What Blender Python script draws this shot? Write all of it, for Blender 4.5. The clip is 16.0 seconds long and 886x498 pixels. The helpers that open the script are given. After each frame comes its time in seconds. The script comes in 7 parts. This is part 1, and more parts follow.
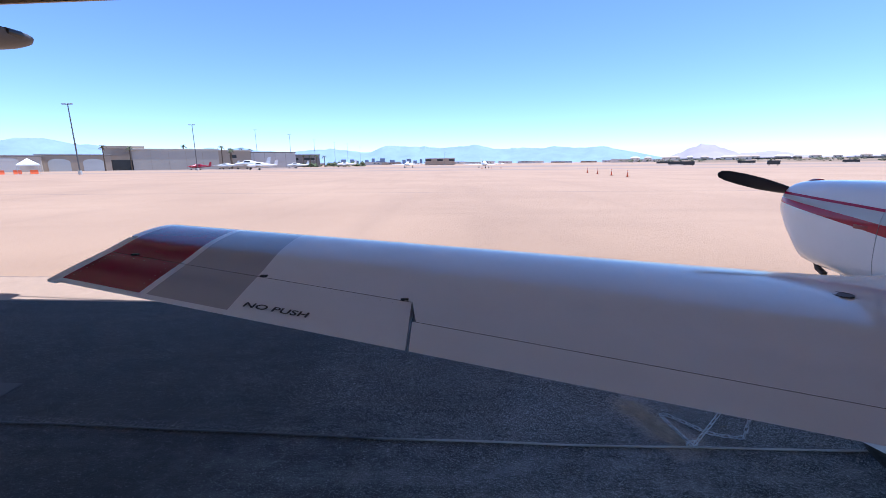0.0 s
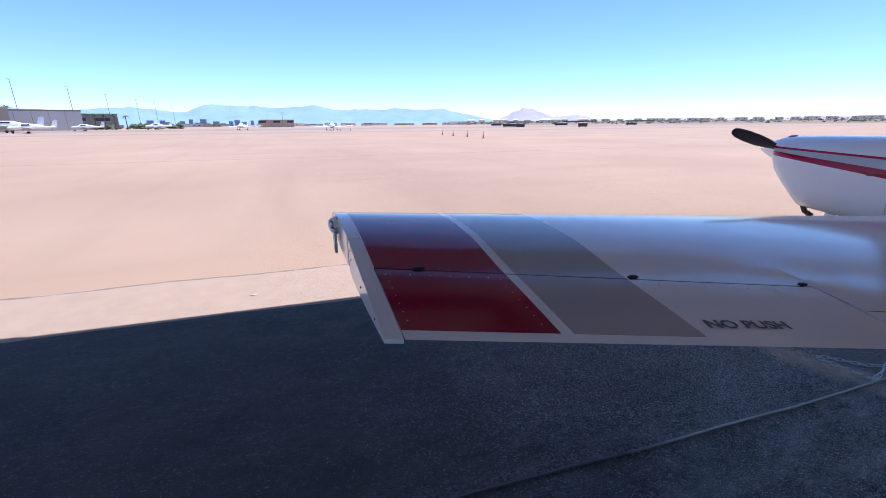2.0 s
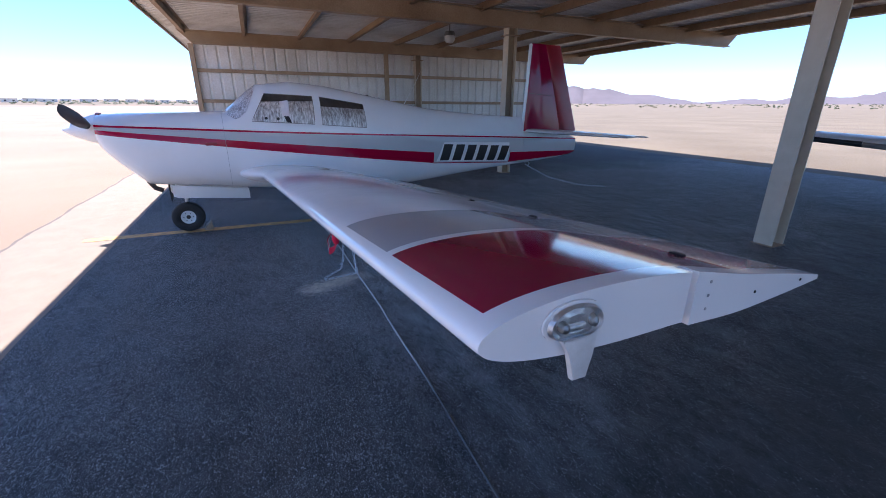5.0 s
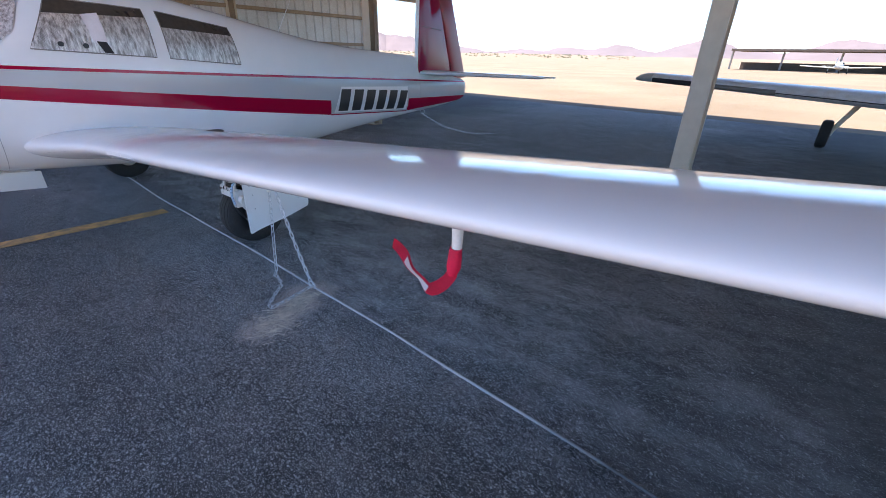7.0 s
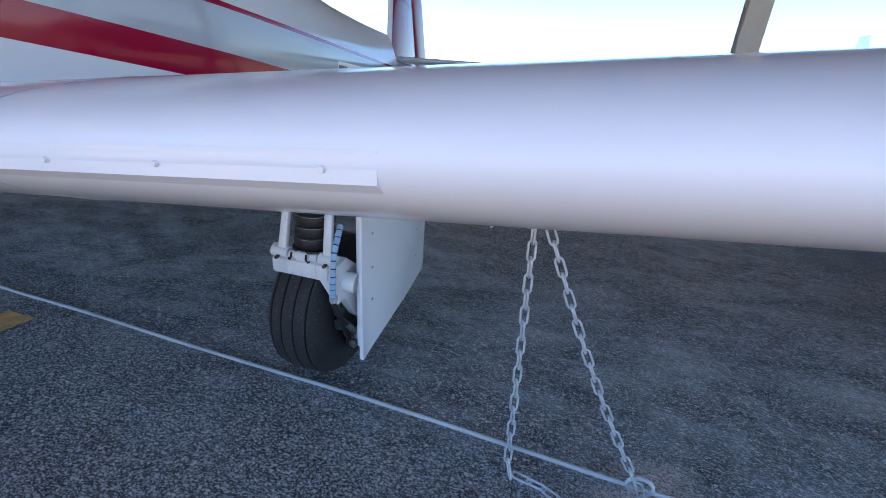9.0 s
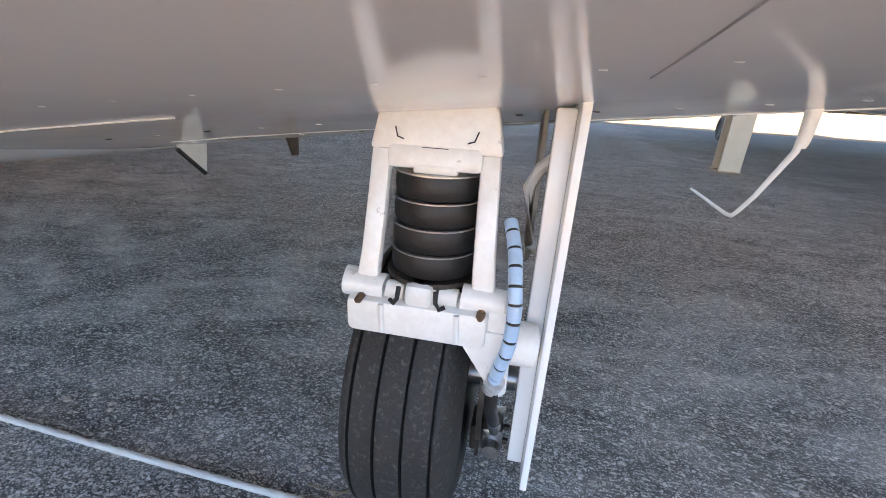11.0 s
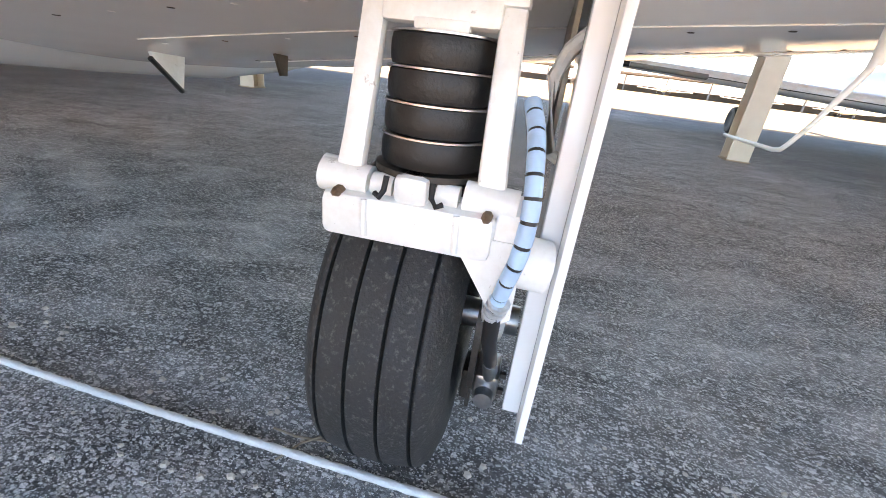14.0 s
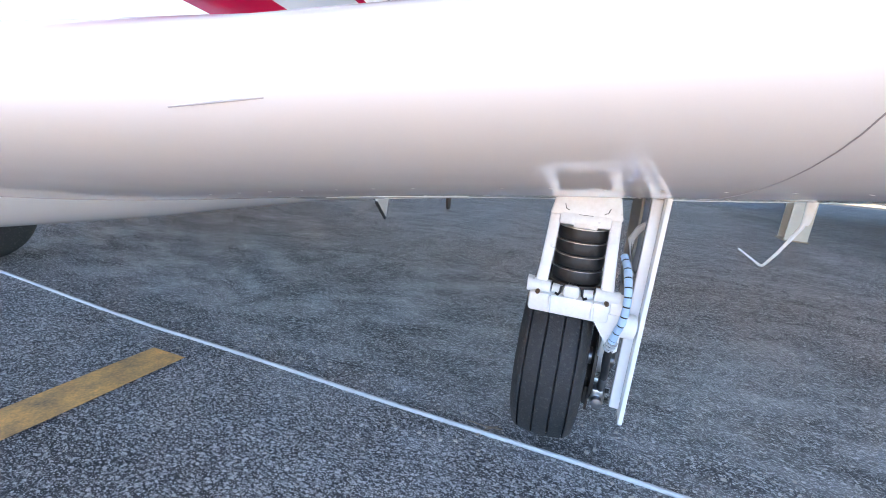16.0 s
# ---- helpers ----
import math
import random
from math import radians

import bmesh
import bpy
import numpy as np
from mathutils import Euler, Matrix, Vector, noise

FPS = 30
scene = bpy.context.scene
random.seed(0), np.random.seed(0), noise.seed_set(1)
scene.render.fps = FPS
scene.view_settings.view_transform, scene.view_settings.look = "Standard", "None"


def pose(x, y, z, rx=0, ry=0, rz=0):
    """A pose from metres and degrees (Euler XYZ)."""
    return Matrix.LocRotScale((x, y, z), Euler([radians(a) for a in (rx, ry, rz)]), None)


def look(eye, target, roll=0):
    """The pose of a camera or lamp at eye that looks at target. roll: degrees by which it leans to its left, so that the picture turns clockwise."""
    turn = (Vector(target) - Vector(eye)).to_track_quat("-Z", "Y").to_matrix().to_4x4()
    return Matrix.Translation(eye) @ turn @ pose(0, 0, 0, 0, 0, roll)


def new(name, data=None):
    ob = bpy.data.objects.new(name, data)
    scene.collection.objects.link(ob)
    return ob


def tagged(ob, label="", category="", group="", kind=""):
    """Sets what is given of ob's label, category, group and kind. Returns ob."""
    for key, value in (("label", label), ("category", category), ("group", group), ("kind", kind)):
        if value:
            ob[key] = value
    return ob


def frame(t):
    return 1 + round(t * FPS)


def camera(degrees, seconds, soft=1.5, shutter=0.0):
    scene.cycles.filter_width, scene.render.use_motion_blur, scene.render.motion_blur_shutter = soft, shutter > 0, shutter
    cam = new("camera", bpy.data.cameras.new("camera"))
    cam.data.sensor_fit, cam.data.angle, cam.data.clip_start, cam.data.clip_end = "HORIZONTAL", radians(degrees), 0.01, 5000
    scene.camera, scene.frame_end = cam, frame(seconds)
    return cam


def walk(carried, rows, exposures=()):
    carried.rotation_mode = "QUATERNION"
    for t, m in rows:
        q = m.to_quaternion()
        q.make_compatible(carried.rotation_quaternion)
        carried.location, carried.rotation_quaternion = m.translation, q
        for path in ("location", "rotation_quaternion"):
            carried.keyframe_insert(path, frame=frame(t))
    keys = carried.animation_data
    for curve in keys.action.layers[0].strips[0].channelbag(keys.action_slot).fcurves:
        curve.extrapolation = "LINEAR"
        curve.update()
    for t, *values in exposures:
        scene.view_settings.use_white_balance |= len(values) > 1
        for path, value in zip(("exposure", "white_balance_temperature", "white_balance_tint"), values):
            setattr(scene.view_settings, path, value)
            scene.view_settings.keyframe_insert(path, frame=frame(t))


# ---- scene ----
cam = camera(94.1, 16.0, 0.9)
PATH = [
    (0, (-3.614, -1.76, 1.558), (-3.629, 0.198, 1.152), -0.6),
    (0.5, (-4.124, -1.618, 1.562), (-4.389, 0.315, 1.122), -2.3),
    (0.7, (-4.319, -1.551, 1.581), (-4.559, 0.387, 1.148), -2.2),
    (1, (-4.557, -1.422, 1.547), (-4.763, 0.516, 1.095), -2.2),
    (1.5, (-5.071, -1.104, 1.548), (-4.938, 0.824, 1.036), -1.4),
    (2, (-5.487, -0.85, 1.53), (-4.818, 0.944, 0.95), -0.5),
    (2.5, (-5.743, -0.491, 1.48), (-4.615, 1.033, 0.844), -0.6),
    (3, (-6.025, -0.085, 1.479), (-4.541, 1.057, 0.776), -0.8),
    (3.5, (-6.067, 0.28, 1.475), (-4.343, 0.968, 0.732), -0.0),
    (4, (-5.954, 0.659, 1.467), (-4.105, 0.802, 0.719), 0.4),
    (4.5, (-5.922, 0.947, 1.5), (-4.097, 0.523, 0.799), 0.8),
    (5, (-5.734, 1.165, 1.468), (-4.055, 0.301, 0.81), 0.3),
    (5.2, (-5.579, 1.239, 1.468), (-3.978, 0.233, 0.815), 0.1),
    (7.5, (-3.744, 1.517, 1.274), (-2.696, 0.052, 0.406), 2.5),
    (8, (-3.206, 1.45, 1.257), (-2.193, -0.048, 0.402), 3.3),
    (8.5, (-2.676, 1.486, 1.175), (-1.77, -0.087, 0.335), 3.4),
    (9, (-1.962, 1.095, 0.889), (-1.458, -0.689, 0.137), 4.0),
    (9.5, (-1.687, 1.131, 0.797), (-1.288, -0.724, 0.164), 4.8),
    (9.7, (-1.524, 1.040, 0.783), (-1.191, -0.786, 0.037), 1.7),
    (11.8, (-1.430, 0.633, 0.537), (-1.084, -1.196, -0.193), 6.5),
    (12, (-1.428, 0.661, 0.510), (-1.105, -1.147, -0.282), 7.9),
    (12.5, (-1.427, 0.670, 0.517), (-1.156, -1.104, -0.366), 9.8),
    (13, (-1.425, 0.647, 0.531), (-1.182, -1.115, -0.383), 10.2),
    (13.5, (-1.417, 0.605, 0.558), (-1.152, -1.176, -0.314), 8.7),
    (14, (-1.434, 0.602, 0.547), (-1.120, -1.199, -0.264), 7.1),
    (14.5, (-1.433, 0.591, 0.599), (-1.013, -1.219, -0.143), 4.4),
    (15, (-1.443, 0.596, 0.602), (-0.888, -1.180, -0.133), 2.0),
    (15.5, (-1.445, 0.630, 0.626), (-0.795, -1.066, -0.212), 0.2),
    (15.8, (-1.457, 1.021, 0.693), (-0.686, -0.720, 0.083), -1.4),
    (16, (-1.331, 1.135, 0.734), (-0.722, -0.699, 0.219), 4.9),
]
walk(cam, [(t, look(eye, target, roll)) for t, eye, target, roll in PATH],
     exposures=[(0.0, 1.02, 5330, 16.5), (2.5, 0.98, 5300, 17), (3.5, 1.28, 5250, 15.5), (4.5, 1.48, 5200, 13), (5.5, 1.68, 5400, 12), (7.5, 2.20, 6150, 10), (8.5, 2.13, 6000, 10),
                (9.0, 2.20, 5950, 7), (9.7, 2.55, 6900, 8), (10.6, 3.08, 7800, 11), (12.0, 3.72, 8700, 12), (15.5, 3.72, 8400, 11.5), (16.0, 3.60, 6900, 9)])

# ---- world and sun ----
SUN_FROM = Vector((0.20, 0.075, 1.0)).normalized()
world = bpy.data.worlds.new("sky_world")
scene.world = world
world.use_nodes = True
wt = world.node_tree
sky = wt.nodes.new("ShaderNodeTexSky")
sky.sky_type = "NISHITA"
sky.sun_disc = False
sky.sun_elevation = math.asin(SUN_FROM.z)
sky.sun_rotation = math.atan2(SUN_FROM.x, SUN_FROM.y)
sky.air_density = 0.75
sky.dust_density = 0.0
sky.ozone_density = 3.5
# dry desert air: the blue leans a little to cyan
air = wt.nodes.new("ShaderNodeVectorMath")
air.operation = "MULTIPLY"
air.inputs[1].default_value = (0.98, 1.0, 1.03)
wt.links.new(sky.outputs[0], air.inputs[0])
wt.links.new(air.outputs[0], wt.nodes["Background"].inputs[0])
wt.nodes["Background"].inputs[1].default_value = 0.102
sun_data = bpy.data.lights.new("sun", "SUN")
sun_data.energy, sun_data.angle, sun_data.color = 4.3, radians(0.53), (1.0, 0.95, 0.88)
sun = new("sun", sun_data)
sun.matrix_world = look(SUN_FROM * 60, (0, 0, 0))

# the shelter stands a little askew to the airplane
HANGAR = pose(0, 0, 0, 0, 0, -3.5)


# ---- materials ----
def nodes_of(m):
    m.use_nodes = True
    return m.node_tree.nodes, m.node_tree.links, m.node_tree.nodes["Principled BSDF"]


def math_node(nt, op, a, b=None, c=None):
    n = nt.nodes.new("ShaderNodeMath")
    n.operation = op
    for i, v in enumerate((a, b, c)):
        if v is None:
            continue
        if isinstance(v, (int, float)):
            n.inputs[i].default_value = v
        else:
            nt.links.new(v, n.inputs[i])
    return n.outputs[0]


def mix_col(nt, fac, a, b):
    n = nt.nodes.new("ShaderNodeMix")
    n.data_type = "RGBA"
    for i, v in ((0, fac), (6, a), (7, b)):
        if isinstance(v, (int, float)):
            n.inputs[i].default_value = v
        elif isinstance(v, tuple):
            n.inputs[i].default_value = (*v, 1)
        else:
            nt.links.new(v, n.inputs[i])
    return n.outputs[2]


def noise_tex(nt, vec, scale, detail=4, rough=0.55):
    n = nt.nodes.new("ShaderNodeTexNoise")
    n.inputs["Scale"].default_value = scale
    n.inputs["Detail"].default_value = detail
    n.inputs["Roughness"].default_value = rough
    nt.links.new(vec, n.inputs["Vector"])
    return n.outputs[0]


def ramp(nt, fac, lo, hi):
    n = nt.nodes.new("ShaderNodeMapRange")
    n.inputs[1].default_value, n.inputs[2].default_value = lo, hi
    nt.links.new(fac, n.inputs[0])
    return n.outputs[0]


def bump(nt, height, strength, distance):
    n = nt.nodes.new("ShaderNodeBump")
    n.inputs["Strength"].default_value, n.inputs["Distance"].default_value = strength, distance
    nt.links.new(height, n.inputs["Height"])
    return n.outputs[0]


def coords(nt):
    n = nt.nodes.new("ShaderNodeTexCoord")
    s = nt.nodes.new("ShaderNodeSeparateXYZ")
    nt.links.new(n.outputs["Object"], s.inputs[0])
    return n.outputs["Object"], s.outputs[0], s.outputs[1], s.outputs[2]


def surface(name, color, rough=0.5, metal=0.0, vary=0.12, scale=3.0, fine=60.0, bumpy=0.0, coat=0.0, tint=None):
    """A painted, metal or mineral surface with stains at two scales."""
    m = bpy.data.materials.new(name)
    nd, ln, b = nodes_of(m)
    nt = m.node_tree
    vec, x, y, z = coords(nt)
    n1, n2 = noise_tex(nt, vec, scale), noise_tex(nt, vec, fine, 3)
    f = math_node(nt, "ADD", math_node(nt, "MULTIPLY", n1, 0.65), math_node(nt, "MULTIPLY", n2, 0.35))
    f = ramp(nt, f, 0.32, 0.68)
    dark = tuple(c * (1 - 2 * vary) for c in (tint or color))
    ln.new(mix_col(nt, f, dark, tuple(min(1, c * (1 + 0.5 * vary)) for c in color)), b.inputs["Base Color"])
    b.inputs["Metallic"].default_value = metal
    r = math_node(nt, "MULTIPLY_ADD", n1, 0.35 * rough, rough * 0.82)
    ln.new(r, b.inputs["Roughness"])
    b.inputs["Coat Weight"].default_value = coat
    b.inputs["Coat Roughness"].default_value = 0.06
    if bumpy:
        ln.new(bump(nt, n2, 0.5, bumpy), b.inputs["Normal"])
    return m


def between(nt, v, lo, hi):
    return math_node(nt, "MULTIPLY", math_node(nt, "GREATER_THAN", v, lo), math_node(nt, "LESS_THAN", v, hi))


def lin(nt, v, k, c):
    return math_node(nt, "MULTIPLY_ADD", v, k, c)


WHITE, RED, SILVER = (0.88, 0.88, 0.88), (0.25, 0.0, 0.034), (0.42, 0.42, 0.43)


def paint(name, scheme):
    """Glossy airplane paint; scheme(nt, x, y, z, base) returns the colour."""
    m = bpy.data.materials.new(name)
    nd, ln, b = nodes_of(m)
    nt = m.node_tree
    vec, x, y, z = coords(nt)
    n1, n2 = noise_tex(nt, vec, 2.2, 5), noise_tex(nt, vec, 90, 2)
    base = mix_col(nt, ramp(nt, n1, 0.35, 0.7), (0.84, 0.84, 0.835), WHITE)
    col = scheme(nt, x, y, z, base)
    grime = math_node(nt, "MULTIPLY", ramp(nt, noise_tex(nt, vec, 9, 6, 0.7), 0.62, 0.85), 0.06)
    ln.new(mix_col(nt, grime, col, (0.32, 0.29, 0.25)), b.inputs["Base Color"])
    ln.new(math_node(nt, "MULTIPLY_ADD", n1, 0.10, 0.07), b.inputs["Roughness"])
    b.inputs["Coat Weight"].default_value = 0.17
    b.inputs["Specular IOR Level"].default_value = 0.22
    b.inputs["Coat Roughness"].default_value = 0.04
    wav = noise_tex(nt, vec, 3.5, 2)
    ln.new(bump(nt, math_node(nt, "MULTIPLY_ADD", n2, 0.01, wav), 0.3, 0.007), b.inputs["Normal"])
    return m


def fuselage_scheme(nt, x, y, z, base):
    thin = math_node(nt, "ABSOLUTE", math_node(nt, "SUBTRACT", z, lin(nt, y, 0.05, 1.14)))
    is_thin = math_node(nt, "LESS_THAN", thin, 0.010)
    top, bot = lin(nt, y, 0.1, 0.985), lin(nt, y, 0.129, 0.877)
    front = math_node(nt, "GREATER_THAN", y, -1.43)
    aft = math_node(nt, "LESS_THAN", y, -2.90)
    in_red = math_node(nt, "MULTIPLY", math_node(nt, "MULTIPLY", math_node(nt, "LESS_THAN", z, top), math_node(nt, "GREATER_THAN", z, bot)), front)
    t2, b2 = lin(nt, y, 0.029, 0.845), lin(nt, y, -0.036, 0.494)
    red2 = math_node(nt, "MULTIPLY", math_node(nt, "MULTIPLY", math_node(nt, "LESS_THAN", z, t2), math_node(nt, "GREATER_THAN", z, b2)), aft)
    under = math_node(nt, "ABSOLUTE", math_node(nt, "SUBTRACT", z, lin(nt, y, 0.066, 0.787)))
    keel = math_node(nt, "MULTIPLY", math_node(nt, "LESS_THAN", under, 0.006), between(nt, y, -2.9, -1.43))
    low = math_node(nt, "MULTIPLY_ADD", front, 1.0, 0.0)
    grey_low = math_node(nt, "MAXIMUM", math_node(nt, "MULTIPLY", math_node(nt, "GREATER_THAN", z, top), front),
                         math_node(nt, "MULTIPLY", math_node(nt, "GREATER_THAN", z, lin(nt, y, 0.066, 0.787)), math_node(nt, "SUBTRACT", 1.0, low)))
    grey = math_node(nt, "MULTIPLY", grey_low, math_node(nt, "LESS_THAN", z, lin(nt, y, 0.05, 1.14)))
    c = mix_col(nt, grey, base, (0.52, 0.53, 0.54))
    r = math_node(nt, "MAXIMUM", math_node(nt, "MAXIMUM", is_thin, in_red), math_node(nt, "MAXIMUM", red2, keel))
    return mix_col(nt, r, c, (0.36, 0.001, 0.032))


def wing_scheme(nt, x, y, z, base):
    s = math_node(nt, "ABSOLUTE", x)
    back = math_node(nt, "LESS_THAN", y, 0.868)
    te = lin(nt, s, 0.19, -1.0757 + 0.035)
    chord = math_node(nt, "MULTIPLY", back, math_node(nt, "GREATER_THAN", y, te))
    upper = math_node(nt, "GREATER_THAN", z, math_node(nt, "MULTIPLY_ADD", y, 0.066, lin(nt, s, 0.121, 0.443)))
    area = math_node(nt, "MULTIPLY", chord, upper)
    red = math_node(nt, "MULTIPLY", area, between(nt, s, 4.905, 5.285))
    grey = math_node(nt, "MULTIPLY", area, between(nt, s, 4.50, 4.872))
    return mix_col(nt, red, mix_col(nt, grey, base, SILVER), RED)


def fin_scheme(nt, x, y, z, base):
    le = math_node(nt, "LESS_THAN", y, lin(nt, z, -0.054, -3.20))
    return mix_col(nt, le, base, RED)


M_fus = paint("fuselage_paint", fuselage_scheme)
M_wing = paint("wing_paint", wing_scheme)
M_fin = paint("fin_paint", fin_scheme)
M_white = paint("white_paint", lambda nt, x, y, z, base: base)
M_gearwhite = surface("gear_enamel", (0.86, 0.86, 0.85), 0.32, 0, 0.03, 9, 120, 0.0004, 0.2, (0.76, 0.74, 0.70))
# grease film and small chipped spots on the enamel
nt = M_gearwhite.node_tree
shader = nt.nodes["Principled BSDF"]
vec, x, y, z = coords(nt)
clean = shader.inputs["Base Color"].links[0].from_socket
film_ = math_node(nt, "MULTIPLY", ramp(nt, noise_tex(nt, vec, 14, 6, 0.66), 0.52, 0.74), 0.22)
spot = math_node(nt, "MULTIPLY", ramp(nt, noise_tex(nt, vec, 75, 4, 0.6), 0.675, 0.72), 0.55)
nt.links.new(mix_col(nt, spot, mix_col(nt, film_, clean, (0.52, 0.48, 0.42)), (0.24, 0.19, 0.15)), shader.inputs["Base Color"])
M_red = surface("red_paint", (0.30, 0.008, 0.022), 0.3, 0, 0.1, 5, 80)
M_black = surface("black_paint", (0.018, 0.018, 0.02), 0.4, 0, 0.2, 8, 90)
M_hair = surface("hairline_joint", (0.42, 0.42, 0.43), 0.6, 0, 0.1, 8, 90)
# near-black that stands for shade in gaps and slots; dark fittings share it
M_seam = surface("seam_shadow", (0.02, 0.02, 0.022), 0.8, 0, 0.2, 8, 90)
M_rubber = surface("tyre_rubber", (0.020, 0.020, 0.021), 0.7, 0, 0.35, 26, 260, 0.0022, 0, (0.052, 0.048, 0.044))
# pale scuffs and dust specks worn into the tread
nt = M_rubber.node_tree
vec, x, y, z = coords(nt)
pb = nt.nodes["Principled BSDF"]
src = pb.inputs["Base Color"].links[0].from_socket
scuff = math_node(nt, "MULTIPLY", ramp(nt, noise_tex(nt, vec, 130, 6, 0.75), 0.54, 0.68), 0.55)
nt.links.new(mix_col(nt, scuff, src, (0.14, 0.13, 0.12)), pb.inputs["Base Color"])
M_puck = surface("rubber_puck", (0.007, 0.007, 0.008), 0.48, 0, 0.3, 40, 160, 0.0014, 0, (0.016, 0.015, 0.015))
M_steel = surface("bare_steel", (0.5, 0.5, 0.5), 0.32, 1, 0.15, 30, 200)
M_darksteel = surface("dark_steel", (0.09, 0.075, 0.065), 0.55, 0.6, 0.3, 30, 200)
M_rust = surface("rusty_bolt", (0.22, 0.13, 0.08), 0.6, 0.5, 0.3, 60, 300)
M_lip = surface("broken_asphalt", (0.075, 0.073, 0.072), 0.9, 0, 0.25, 20, 120, 0.004)
M_pitshade = surface("brown_pit_shade", (0.035, 0.022, 0.014), 0.9, 0, 0.4, 14, 90, 0.004)
M_slab = surface("smooth_concrete", (0.082, 0.081, 0.081), 0.8, 0, 0.12, 3, 120, 0.001)
M_straw = surface("dry_straw", (0.80, 0.70, 0.56), 0.8, 0, 0.2, 12, 90)
M_galv = surface("galvanised_chain", (0.76, 0.78, 0.80), 0.45, 0.5, 0.2, 40, 200)
M_rope = surface("pale_cable", (0.62, 0.62, 0.60), 0.6, 0.1, 0.12, 6, 300, 0.001)
# the cable turns darker where it runs under the outer bay
nt = M_rope.node_tree
vec, x, y, z = coords(nt)
outer_dark = ramp(nt, math_node(nt, "MULTIPLY_ADD", noise_tex(nt, vec, 2.5), 1.2, x), -2.9, -3.6)
pb = nt.nodes["Principled BSDF"]
src = pb.inputs["Base Color"].links[0].from_socket
nt.links.new(mix_col(nt, math_node(nt, "MULTIPLY", outer_dark, 0.9), src, (0.05, 0.05, 0.055)), pb.inputs["Base Color"])
M_hose = surface("black_hose", (0.02, 0.02, 0.022), 0.5, 0, 0.2, 30, 100)
M_blue = surface("blue_wrap", (0.42, 0.60, 0.82), 0.35, 0, 0.1, 30, 100)
M_tan = surface("tan_steel_paint", (0.42, 0.32, 0.21), 0.5, 0, 0.14, 1.2, 40, 0.0008, 0, (0.34, 0.22, 0.12))
M_cream = surface("cream_steel_paint", (0.68, 0.60, 0.47), 0.5, 0, 0.04, 1.1, 9, 0.0002, 0, (0.62, 0.53, 0.40))
M_purlin = surface("brown_purlin_paint", (0.34, 0.24, 0.145), 0.6, 0, 0.14, 1.2, 14, 0.0006, 0, (0.26, 0.16, 0.085))
M_rusty = surface("rusted_beam", (0.50, 0.36, 0.25), 0.7, 0, 0.35, 2.5, 12, 0.002, 0, (0.16, 0.07, 0.035))
M_wall = surface("white_cladding", (0.86, 0.86, 0.85), 0.5, 0, 0.05, 0.8, 25, 0, 0, (0.66, 0.62, 0.56))
M_deck = surface("galvanised_deck", (0.82, 0.82, 0.81), 0.5, 0.0, 0.10, 0.9, 30, 0, 0, (0.62, 0.58, 0.53))
M_yellow = surface("yellow_line", (0.84, 0.46, 0.14), 0.8, 0, 0.2, 12, 160, 0.0005, 0, (0.40, 0.29, 0.16))
M_glass_lens = bpy.data.materials.new("clear_lens")
nd, ln, b = nodes_of(M_glass_lens)
b.inputs["Transmission Weight"].default_value, b.inputs["Roughness"].default_value, b.inputs["IOR"].default_value = 1.0, 0.02, 1.18
M_chrome = surface("bright_reflector", (0.92, 0.92, 0.92), 0.3, 0.8, 0.1, 60, 220, 0.003)
M_bluegrey = surface("blue_paint", (0.30, 0.42, 0.52), 0.3, 0, 0.12, 2, 40, 0, 0.3)
M_ribbon = surface("red_ribbon", (0.74, 0.008, 0.06), 0.7, 0, 0.15, 12, 200)
M_oldpaint = surface("old_paint_mark", (0.44, 0.34, 0.28), 0.85, 0, 0.18, 9, 60)
M_paper = surface("white_print", (0.86, 0.80, 0.81), 0.7, 0, 0.08, 12, 200)
M_wood = surface("chock_wood", (0.3, 0.24, 0.17), 0.8, 0, 0.25, 12, 90, 0.002)
M_orange = surface("orange_plastic", (0.75, 0.12, 0.03), 0.5, 0, 0.12, 4, 40)
M_stucco = surface("tan_stucco", (0.45, 0.36, 0.27), 0.9, 0, 0.1, 0.15, 4)
M_beige = surface("beige_panel", (0.5, 0.45, 0.38), 0.7, 0, 0.08, 0.1, 3)
M_pale = surface("pale_panel", (0.55, 0.55, 0.52), 0.6, 0, 0.06, 0.1, 3)
M_farroof = surface("brown_shelter_roof", (0.13, 0.092, 0.068), 0.85, 0, 0.2, 0.2, 3)
M_tip = surface("dark_tip_cap", (0.085, 0.078, 0.074), 0.5, 0, 0.15, 3, 40)
M_roofgrey = surface("roof_grey", (0.24, 0.22, 0.2), 0.8, 0, 0.12, 0.2, 3)
# near-black for window glass and for the unlit inside of hangar doorways
M_darkopen = surface("dark_glass_and_doorways", (0.03, 0.032, 0.035), 0.25, 0, 0.2, 0.3, 5)
M_leaf = surface("desert_leaf", (0.075, 0.10, 0.035), 0.8, 0, 0.4, 0.4, 6)
M_trunk = surface("palm_trunk", (0.16, 0.11, 0.07), 0.9, 0, 0.3, 2, 20)
M_pole = surface("pole_steel", (0.16, 0.15, 0.14), 0.5, 0.4, 0.2, 1, 20)

# opaque pane: unlit cabin and the roof's reflection are put into its colour
M_pane = surface("unlit_cabin_pane", (0.055, 0.047, 0.040), 0.06, 0, 0.3, 3, 40, 0, 0.5)
M_foil = bpy.data.materials.new("foil_sunshade_behind_glass")
nd, ln, b = nodes_of(M_foil)
nt = M_foil.node_tree
vec, x, y, z = coords(nt)
